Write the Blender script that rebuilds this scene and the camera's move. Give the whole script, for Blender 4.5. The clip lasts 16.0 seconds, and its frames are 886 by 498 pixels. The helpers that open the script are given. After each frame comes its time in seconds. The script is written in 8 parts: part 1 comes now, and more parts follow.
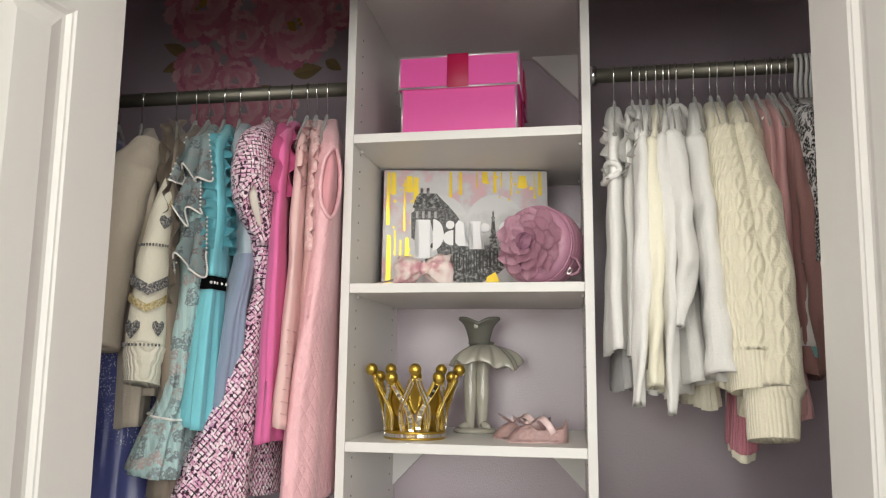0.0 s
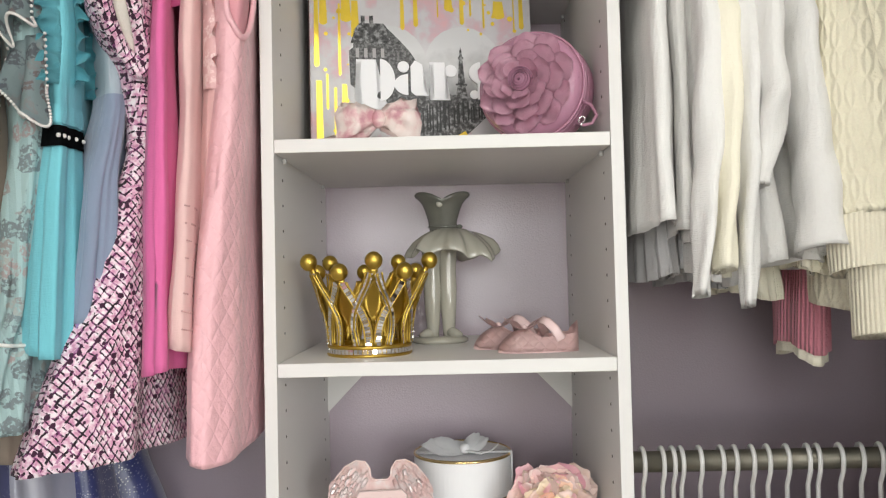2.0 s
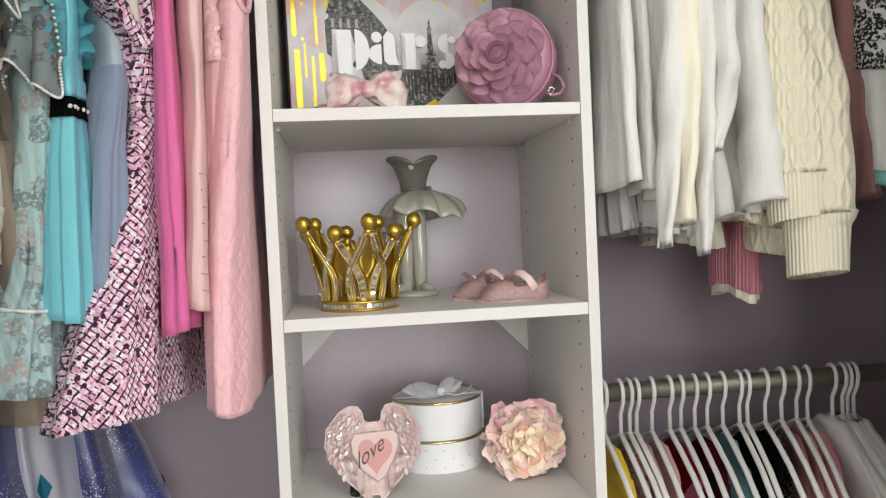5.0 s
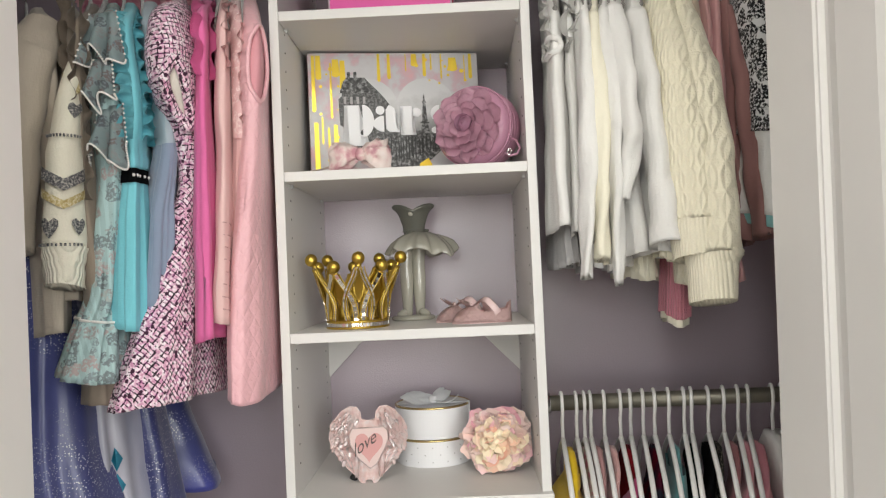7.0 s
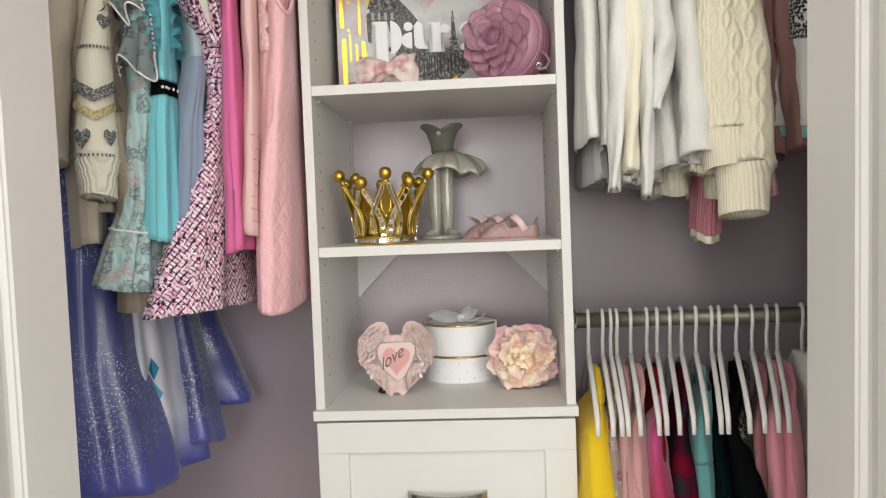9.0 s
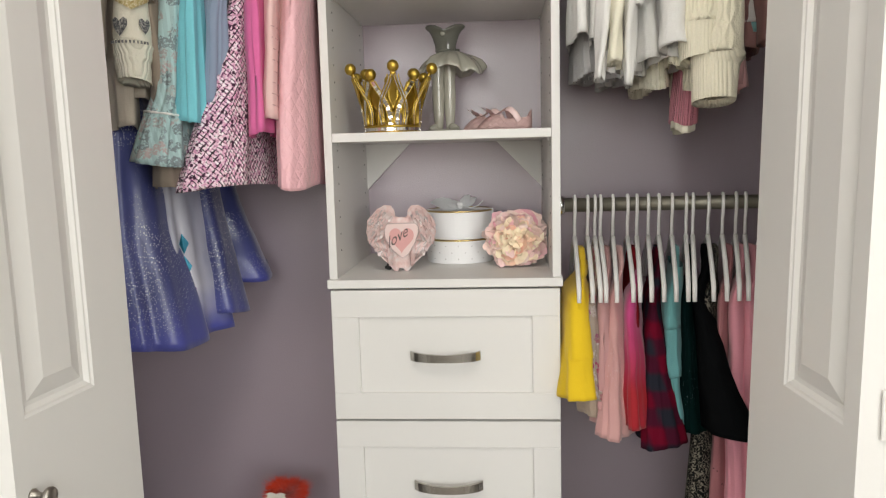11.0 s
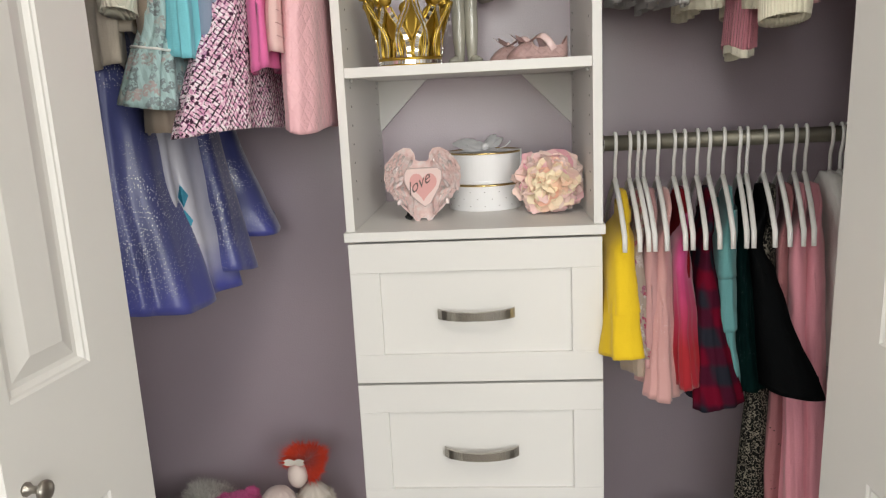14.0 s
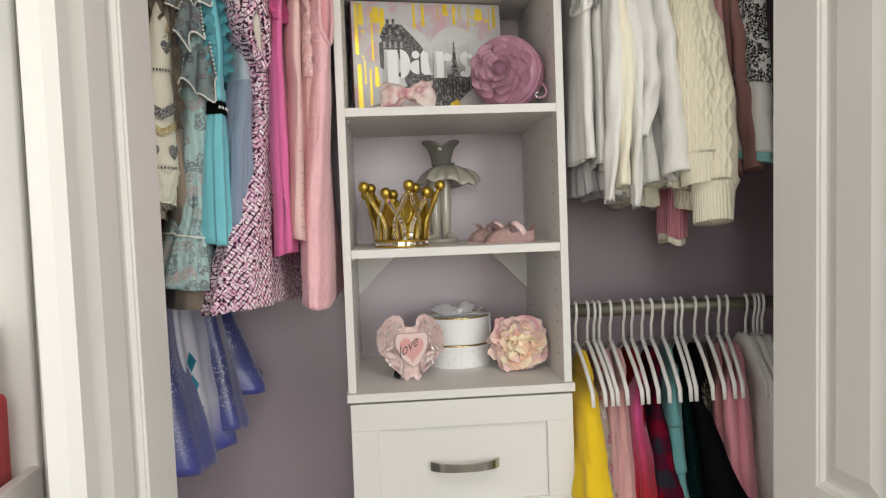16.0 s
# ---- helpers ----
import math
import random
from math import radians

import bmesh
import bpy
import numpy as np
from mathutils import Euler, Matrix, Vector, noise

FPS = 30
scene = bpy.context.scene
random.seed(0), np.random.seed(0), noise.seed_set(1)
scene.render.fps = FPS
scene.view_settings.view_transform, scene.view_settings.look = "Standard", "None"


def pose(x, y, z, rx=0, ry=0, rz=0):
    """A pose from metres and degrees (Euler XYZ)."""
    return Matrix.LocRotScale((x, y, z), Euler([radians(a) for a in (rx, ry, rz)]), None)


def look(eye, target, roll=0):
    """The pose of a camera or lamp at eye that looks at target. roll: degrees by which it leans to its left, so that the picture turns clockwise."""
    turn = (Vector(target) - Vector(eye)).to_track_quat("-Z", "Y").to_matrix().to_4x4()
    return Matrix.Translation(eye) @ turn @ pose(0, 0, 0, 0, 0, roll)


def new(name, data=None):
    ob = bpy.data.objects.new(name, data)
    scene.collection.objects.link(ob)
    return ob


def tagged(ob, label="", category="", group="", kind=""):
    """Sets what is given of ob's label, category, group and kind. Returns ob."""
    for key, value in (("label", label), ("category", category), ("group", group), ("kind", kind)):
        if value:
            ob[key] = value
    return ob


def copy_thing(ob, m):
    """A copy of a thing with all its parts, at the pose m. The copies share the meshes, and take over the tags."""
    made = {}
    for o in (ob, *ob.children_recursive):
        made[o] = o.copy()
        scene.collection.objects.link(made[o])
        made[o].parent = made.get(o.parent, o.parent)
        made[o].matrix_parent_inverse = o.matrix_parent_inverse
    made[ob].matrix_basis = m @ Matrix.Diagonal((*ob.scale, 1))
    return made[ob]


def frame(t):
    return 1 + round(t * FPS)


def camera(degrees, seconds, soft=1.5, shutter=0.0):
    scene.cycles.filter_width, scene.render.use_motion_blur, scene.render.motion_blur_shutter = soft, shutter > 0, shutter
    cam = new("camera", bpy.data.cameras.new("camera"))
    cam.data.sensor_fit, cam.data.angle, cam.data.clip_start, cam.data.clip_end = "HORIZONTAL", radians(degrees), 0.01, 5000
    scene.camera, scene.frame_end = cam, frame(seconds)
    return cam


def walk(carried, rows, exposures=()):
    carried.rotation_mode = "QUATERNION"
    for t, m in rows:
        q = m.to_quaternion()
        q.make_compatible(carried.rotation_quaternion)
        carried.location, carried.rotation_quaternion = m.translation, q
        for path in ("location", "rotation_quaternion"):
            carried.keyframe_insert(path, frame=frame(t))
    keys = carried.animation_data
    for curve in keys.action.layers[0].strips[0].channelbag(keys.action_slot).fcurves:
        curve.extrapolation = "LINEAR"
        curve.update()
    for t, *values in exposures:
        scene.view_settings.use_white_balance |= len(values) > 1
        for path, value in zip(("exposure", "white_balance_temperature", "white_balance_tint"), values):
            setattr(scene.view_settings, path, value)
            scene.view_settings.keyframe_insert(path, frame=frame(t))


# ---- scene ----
cam = camera(60.7, 16.0, soft=1.25)
PATH = [
    (0, (0.182, -1.268, 1.509), (-0.154, 0.679, 1.818), 0.6),
    (0.5, (0.146, -1.279, 1.492), (-0.087, 0.695, 1.719), -0.2),
    (1, (0.095, -1.227, 1.481), (-0.04, 0.763, 1.629), -1.0),
    (1.5, (0.044, -1.058, 1.481), (-0.03, 0.938, 1.578), -1.3),
    (2, (0.01, -0.902, 1.485), (-0.015, 1.097, 1.553), -1.3),
    (2.5, (-0.011, -0.846, 1.48), (0.021, 1.154, 1.517), -1.5),
    (3, (-0.042, -0.834, 1.478), (0.05, 1.164, 1.482), -1.9),
    (3.5, (-0.105, -0.87, 1.481), (0.139, 1.115, 1.447), -3.3),
    (3.7, (-0.125, -0.896, 1.495), (0.151, 1.083, 1.431), -2.7),
    (5.8, (-0.105, -1.084, 1.479), (0.098, 0.906, 1.453), -2.4),
    (6, (-0.044, -1.128, 1.472), (0.082, 0.868, 1.463), -2.3),
    (6.5, (0.051, -1.215, 1.463), (0.066, 0.785, 1.481), -2.5),
    (7, (0.082, -1.248, 1.477), (0.042, 0.75, 1.534), -2.5),
    (7.5, (0.066, -1.249, 1.473), (0.005, 0.749, 1.537), -2.4),
    (8, (0.067, -1.244, 1.46), (-0.013, 0.754, 1.487), -2.4),
    (8.5, (0.083, -1.24, 1.438), (-0.022, 0.757, 1.414), -2.4),
    (9, (0.093, -1.248, 1.424), (-0.044, 0.746, 1.344), -2.2),
    (9.5, (0.084, -1.306, 1.393), (-0.082, 0.682, 1.259), -1.8),
    (10, (0.109, -1.363, 1.377), (-0.069, 0.62, 1.189), -1.4),
    (10.2, (0.109, -1.38, 1.358), (-0.058, 0.604, 1.165), -1.0),
    (12.3, (0.117, -1.403, 1.333), (-0.03, 0.553, 0.942), -2.6),
    (12.5, (0.111, -1.404, 1.33), (-0.039, 0.549, 0.927), -2.6),
    (13, (0.096, -1.403, 1.324), (-0.06, 0.544, 0.894), -2.8),
    (13.5, (0.08, -1.36, 1.321), (-0.085, 0.586, 0.89), -2.9),
    (14, (0.05, -1.262, 1.332), (-0.109, 0.691, 0.934), -2.8),
    (14.5, (0.024, -1.205, 1.353), (-0.112, 0.76, 1.007), -2.7),
    (15, (-0.026, -1.262, 1.385), (-0.075, 0.722, 1.138), -2.2),
    (15.5, (-0.103, -1.373, 1.425), (-0.02, 0.619, 1.269), -2.5),
    (16, (-0.138, -1.444, 1.443), (0.016, 0.548, 1.355), -2.1),
]
walk(cam, [(t, look(eye, target, roll)) for t, eye, target, roll in PATH], [(0, -0.1, 6500, 10), (2.0, -0.01, 6300, 10), (3.5, -0.02, 6300, 10), (6.0, -0.13, 6350, 10), (8, -0.14, 6450, 10), (10.0, -0.19, 6500, 10), (12.5, -0.26, 6500, 10), (13.3, -0.24, 6500, 10), (14.5, -0.13, 6500, 10), (16, -0.36, 6500, 10)])

# ---- light ----
world = bpy.data.worlds.new("sky")
scene.world = world
world.use_nodes = True
_sky = world.node_tree.nodes.new("ShaderNodeTexSky")
_sky.sky_type, _sky.sun_disc, _sky.sun_elevation, _sky.sun_rotation = "NISHITA", False, radians(40), radians(200)
world.node_tree.links.new(_sky.outputs[0], world.node_tree.nodes["Background"].inputs[0])
world.node_tree.nodes["Background"].inputs[1].default_value = 0.1


def area_lamp(name, eye, target, sx, sy, watts, colour):
    data = bpy.data.lights.new(name, "AREA")
    data.shape, data.size, data.size_y, data.energy, data.color = "RECTANGLE", sx, sy, watts, colour
    ob = new(name, data)
    ob.matrix_basis = look(eye, target)
    return ob


# daylight through the window behind the camera, the room's ceiling light, and an added side fill
area_lamp("window_light", (1.5, -3.3, 1.62), (-0.15, 0.0, 1.2), 1.1, 1.45, 43, (0.99, 0.985, 0.94))
area_lamp("window_light", (-0.25, -3.3, 1.75), (-0.1, 0.0, 1.35), 1.2, 1.15, 33, (0.99, 0.985, 0.94))
# unseen fill from the left, added to brighten the right door
area_lamp("side_fill_light", (-2.12, -1.75, 1.55), (0.3, -0.3, 1.5), 1.2, 1.35, 18, (0.99, 0.985, 0.945))
area_lamp("ceiling_lamp_light", (0.1, -1.75, 2.68), (0.1, -1.6, 0.0), 0.5, 0.5, 14, (1.0, 0.93, 0.82))
scene.view_settings.exposure = 0.0

# ---- materials ----


def nodes(name):
    m = bpy.data.materials.new(name)
    m.use_nodes = True
    return m, m.node_tree, m.node_tree.nodes["Principled BSDF"]


def add(nt, kind, **sockets):
    n = nt.nodes.new(kind)
    for k, v in sockets.items():
        n.inputs[k].default_value = v
    return n


def rgb(c):
    return (*c, 1.0) if len(c) == 3 else c


def ramp(nt, fac, stops, mode="LINEAR"):
    n = nt.nodes.new("ShaderNodeValToRGB")
    n.color_ramp.interpolation = mode
    e = n.color_ramp.elements
    while len(e) < len(stops):
        e.new(0.5)
    for s, (p, c) in zip(e, stops):
        s.position, s.color = p, rgb(c)
    nt.links.new(fac, n.inputs[0])
    return n.outputs[0]


def coords(nt, scale=(1, 1, 1), rot=(0, 0, 0)):
    tc = nt.nodes.new("ShaderNodeTexCoord")
    mp = nt.nodes.new("ShaderNodeMapping")
    mp.inputs["Scale"].default_value = scale
    mp.inputs["Rotation"].default_value = [radians(a) for a in rot]
    nt.links.new(tc.outputs["Object"], mp.inputs[0])
    return mp.outputs[0]


def noise_tex(nt, vec, scale, detail=3, rough=0.55):
    n = add(nt, "ShaderNodeTexNoise", Scale=scale, Detail=detail, Roughness=rough)
    nt.links.new(vec, n.inputs["Vector"])
    return n.outputs[0]


def math_node(nt, op, a, b=None):
    n = nt.nodes.new("ShaderNodeMath")
    n.operation = op
    for i, v in enumerate((a, b)):
        if v is None:
            continue
        if isinstance(v, (int, float)):
            n.inputs[i].default_value = v
        else:
            nt.links.new(v, n.inputs[i])
    return n.outputs[0]


def mix(nt, fac, a, b):
    n = nt.nodes.new("ShaderNodeMix")
    n.data_type = "RGBA"
    if isinstance(fac, (int, float)):
        n.inputs[0].default_value = fac
    else:
        nt.links.new(fac, n.inputs[0])
    for i, v in ((6, a), (7, b)):
        if isinstance(v, tuple):
            n.inputs[i].default_value = rgb(v)
        else:
            nt.links.new(v, n.inputs[i])
    return n.outputs[2]


def bump(nt, bsdf, height, strength, dist):
    n = add(nt, "ShaderNodeBump", Strength=strength, Distance=dist)
    nt.links.new(height, n.inputs["Height"])
    nt.links.new(n.outputs[0], bsdf.inputs["Normal"])


def shade(c, k):
    return tuple(min(1, max(0, v * k)) for v in c[:3])


def plain(name, c, rough=0.5, metal=0.0, vary=0.06, scale=6, grain=0.0, gscale=300, coat=0.0, spec=0.5, sheen=0.0):
    """Base colour with soft blotches and a fine grain in relief."""
    m, nt, b = nodes(name)
    v = coords(nt)
    big = noise_tex(nt, v, scale, 3)
    fine = noise_tex(nt, v, scale * 14, 2)
    col = mix(nt, math_node(nt, "ADD", math_node(nt, "MULTIPLY", big, 0.7), math_node(nt, "MULTIPLY", fine, 0.3)), shade(c, 1 - vary), shade(c, 1 + vary))
    nt.links.new(col, b.inputs["Base Color"])
    b.inputs["Metallic"].default_value = metal
    b.inputs["Coat Weight"].default_value = coat
    b.inputs["Specular IOR Level"].default_value = spec
    b.inputs["Sheen Weight"].default_value = sheen
    r = math_node(nt, "ADD", math_node(nt, "MULTIPLY", math_node(nt, "SUBTRACT", big, 0.5), 0.15), rough)
    nt.links.new(r, b.inputs["Roughness"])
    if grain:
        bump(nt, b, noise_tex(nt, v, gscale, 3), grain, 0.002)
    return m


def fabric(name, c, rough=0.9, weave=900, strength=0.25, vary=0.08, sheen=0.15, gloss=0.2):
    """Woven cloth: crossed threads in relief, slight blotches."""
    m, nt, b = nodes(name)
    v = coords(nt)
    big = noise_tex(nt, v, 14, 3)
    th = noise_tex(nt, coords(nt, (1, 1, 0.15)), weave, 1)
    tw = noise_tex(nt, coords(nt, (0.15, 0.15, 1)), weave, 1)
    t = math_node(nt, "ADD", th, tw)
    col = mix(nt, math_node(nt, "ADD", math_node(nt, "MULTIPLY", big, 0.6), math_node(nt, "MULTIPLY", t, 0.2)), shade(c, 1 - vary), shade(c, 1 + vary))
    nt.links.new(col, b.inputs["Base Color"])
    b.inputs["Roughness"].default_value = rough
    b.inputs["Sheen Weight"].default_value = sheen
    b.inputs["Specular IOR Level"].default_value = gloss
    creases = math_node(nt, "ADD", math_node(nt, "MULTIPLY", noise_tex(nt, v, 45, 3), 1.0), math_node(nt, "MULTIPLY", noise_tex(nt, coords(nt, (1, 1, 0.22), (8, 5, 0)), 75, 3, 0.6), 1.6))
    bump(nt, b, math_node(nt, "ADD", math_node(nt, "MULTIPLY", t, 0.3), creases), strength * 1.15, 0.003)
    return m


def sep(nt, vec):
    n = nt.nodes.new("ShaderNodeSeparateXYZ")
    nt.links.new(vec, n.inputs[0])
    return n.outputs


def knit(name, c, cable=38.0, rib=0.0, c2=None, deep=1.0):
    """Knitted wool: diamonds of cable or upright ribs, with fine stitches."""
    m, nt, b = nodes(name)
    v = coords(nt)
    x, y, z = sep(nt, v)
    h = math_node(nt, "SUBTRACT", y, math_node(nt, "MULTIPLY", x, 1.2))
    st = math_node(nt, "ABSOLUTE", math_node(nt, "SINE", math_node(nt, "MULTIPLY", z, 700)))
    if rib:
        cab = math_node(nt, "ABSOLUTE", math_node(nt, "SINE", math_node(nt, "MULTIPLY", h, rib)))
    else:
        wob = math_node(nt, "MULTIPLY", noise_tex(nt, v, 12, 2), 0.9)
        bend = math_node(nt, "MULTIPLY", math_node(nt, "SINE", math_node(nt, "MULTIPLY", z, cable * 0.92)), 0.95)
        ropes = []
        for way in ("ADD", "SUBTRACT"):
            p = math_node(nt, "ADD", math_node(nt, way, math_node(nt, "MULTIPLY", h, cable * 1.5), bend), wob)
            ropes.append(math_node(nt, "POWER", math_node(nt, "ABSOLUTE", math_node(nt, "SINE", p)), 6))
        cab = math_node(nt, "MAXIMUM", *ropes)
    fuzz = noise_tex(nt, v, 500, 3)
    hgt = math_node(nt, "ADD", math_node(nt, "MULTIPLY", cab, 1.0), math_node(nt, "ADD", math_node(nt, "MULTIPLY", st, 0.035), math_node(nt, "ADD", math_node(nt, "MULTIPLY", fuzz, 0.2), math_node(nt, "MULTIPLY", noise_tex(nt, coords(nt, (1, 1, 0.7)), 260, 1), 0.55))))
    nt.links.new(mix(nt, fuzz, shade(c, 0.9), shade(c, 1.06)), b.inputs["Base Color"])
    b.inputs["Roughness"].default_value = 0.95
    b.inputs["Sheen Weight"].default_value = 0.2
    b.inputs["Specular IOR Level"].default_value = 0.15
    bump(nt, b, hgt, 0.6 * deep, 0.006)
    return m


def quilt_mat(name, c):
    m, nt, b = nodes(name)
    v = coords(nt)
    x, y, z = sep(nt, v)
    h = math_node(nt, "ADD", y, math_node(nt, "MULTIPLY", x, 0.8))
    w = math_node(nt, "MULTIPLY", noise_tex(nt, v, 12, 2), 3.0)
    p = math_node(nt, "ABSOLUTE", math_node(nt, "SINE", math_node(nt, "ADD", math_node(nt, "MULTIPLY", math_node(nt, "ADD", math_node(nt, "MULTIPLY", h, 1.3), z), 96), w)))
    q = math_node(nt, "ABSOLUTE", math_node(nt, "SINE", math_node(nt, "ADD", math_node(nt, "MULTIPLY", math_node(nt, "SUBTRACT", math_node(nt, "MULTIPLY", h, 1.3), z), 96), w)))
    k = math_node(nt, "POWER", math_node(nt, "MINIMUM", p, q), 0.5)
    nt.links.new(mix(nt, noise_tex(nt, v, 10, 3), shade(c, 0.93), shade(c, 1.06)), b.inputs["Base Color"])
    b.inputs["Roughness"].default_value = 0.42
    b.inputs["Sheen Weight"].default_value = 0.2
    bump(nt, b, math_node(nt, "ADD", k, math_node(nt, "MULTIPLY", noise_tex(nt, v, 75, 4, 0.65), 2.2)), 0.32, 0.005)
    return m


def tweed_mat(name, slant=True):
    """Pale pink and white yarns crossed by broken plum and black threads, on the bias or straight."""
    m, nt, b = nodes(name)
    v = coords(nt)
    x, y, z = sep(nt, v)
    h = math_node(nt, "ADD", y, math_node(nt, "MULTIPLY", x, 0.8))
    wob = math_node(nt, "MULTIPLY", math_node(nt, "SUBTRACT", noise_tex(nt, v, 60, 2), 0.5), 0.005)
    if slant:
        p = math_node(nt, "ADD", math_node(nt, "MULTIPLY", math_node(nt, "ADD", h, math_node(nt, "MULTIPLY", z, 0.8)), 0.8), wob)
        q = math_node(nt, "SUBTRACT", math_node(nt, "MULTIPLY", math_node(nt, "SUBTRACT", h, math_node(nt, "MULTIPLY", z, 0.9)), 0.75), wob)
    else:
        p, q = math_node(nt, "ADD", h, wob), math_node(nt, "SUBTRACT", z, wob)
    n1 = noise_tex(nt, v, 150, 2)
    col = ramp(nt, n1, [(0.34, (0.62, 0.28, 0.43)), (0.48, (0.8, 0.54, 0.65)), (0.62, (0.91, 0.82, 0.85))])
    height = n1
    for k, (axis, freq) in enumerate(((p, 450.0), (q, 410.0))):
        wave = math_node(nt, "ABSOLUTE", math_node(nt, "SINE", math_node(nt, "MULTIPLY", axis, freq)))
        thread = math_node(nt, "LESS_THAN", wave, 0.4)
        broken = math_node(nt, "GREATER_THAN", noise_tex(nt, coords(nt, (1, 1, 1), (0, 0, 40 * k + 10)), 150, 1), 0.45)
        tint = ramp(nt, noise_tex(nt, coords(nt, (1, 1, 1), (30 * k, 0, 0)), 120, 2), [(0.0, (0.014, 0.005, 0.013)), (0.5, (0.07, 0.012, 0.05)), (0.56, (0.2, 0.04, 0.15)), (0.63, (0.5, 0.22, 0.38))], "CONSTANT")
        col = mix(nt, math_node(nt, "MULTIPLY", thread, broken), col, tint)
        height = math_node(nt, "ADD", height, math_node(nt, "MULTIPLY", wave, -0.5))
    vo = add(nt, "ShaderNodeTexVoronoi", Scale=120.0)
    nt.links.new(v, vo.inputs["Vector"])
    r0 = sep(nt, vo.outputs["Color"])[0]
    fleck = math_node(nt, "MULTIPLY", math_node(nt, "LESS_THAN", vo.outputs["Distance"], 0.4), math_node(nt, "LESS_THAN", r0, 0.3))
    nt.links.new(mix(nt, fleck, col, (0.05, 0.01, 0.035)), b.inputs["Base Color"])
    b.inputs["Roughness"].default_value = 0.9
    b.inputs["Sheen Weight"].default_value = 0.1
    bump(nt, b, height, 0.6, 0.003)
    return m


def print_mat(name, ground, spots, scale=38, stripe=None, rough=0.85, gloss=0.2, cut=0.36):
    """A printed pattern of irregular flowers and leaves on cloth."""
    m, nt, b = nodes(name)
    v = coords(nt)
    warp = nt.nodes.new("ShaderNodeVectorMath")
    warp.operation = "MULTIPLY_ADD"
    nz = add(nt, "ShaderNodeTexNoise", Scale=scale * 1.3, Detail=2.0)
    nt.links.new(v, nz.inputs["Vector"])
    nt.links.new(nz.outputs["Color"], warp.inputs[0])
    warp.inputs[1].default_value = (0.022, 0.022, 0.022)
    nt.links.new(v, warp.inputs[2])
    vo = add(nt, "ShaderNodeTexVoronoi", Scale=scale)
    nt.links.new(warp.outputs[0], vo.inputs["Vector"])
    x, y, z = sep(nt, v)
    base = mix(nt, noise_tex(nt, v, 30, 3), shade(ground, 0.85), shade(ground, 1.12))
    if stripe:
        s = math_node(nt, "SINE", math_node(nt, "MULTIPLY", math_node(nt, "ADD", y, math_node(nt, "MULTIPLY", x, 0.8)), 520))
        base = mix(nt, math_node(nt, "GREATER_THAN", s, 0.25), base, stripe)
    sx = sep(nt, vo.outputs["Color"])[0]
    sc = ramp(nt, sx, [(i / len(spots), c) for i, c in enumerate(spots)], "CONSTANT")
    mask = ramp(nt, vo.outputs["Distance"], [(0.0, (1, 1, 1)), (cut, (1, 1, 1)), (cut + 0.05, (0, 0, 0)), (1.0, (0, 0, 0))])
    gaps = ramp(nt, noise_tex(nt, v, scale * 5, 2), [(0.0, (0.15, 0.15, 0.15)), (0.42, (0.15, 0.15, 0.15)), (0.5, (1, 1, 1)), (1.0, (1, 1, 1))])
    nt.links.new(mix(nt, math_node(nt, "MULTIPLY", mask, gaps), base, sc), b.inputs["Base Color"])
    b.inputs["Roughness"].default_value = rough
    b.inputs["Specular IOR Level"].default_value = gloss
    b.inputs["Sheen Weight"].default_value = 0.1
    bump(nt, b, math_node(nt, "ADD", noise_tex(nt, v, 700, 2), math_node(nt, "MULTIPLY", noise_tex(nt, v, 40, 3), 2.0)), 0.25, 0.003)
    return m


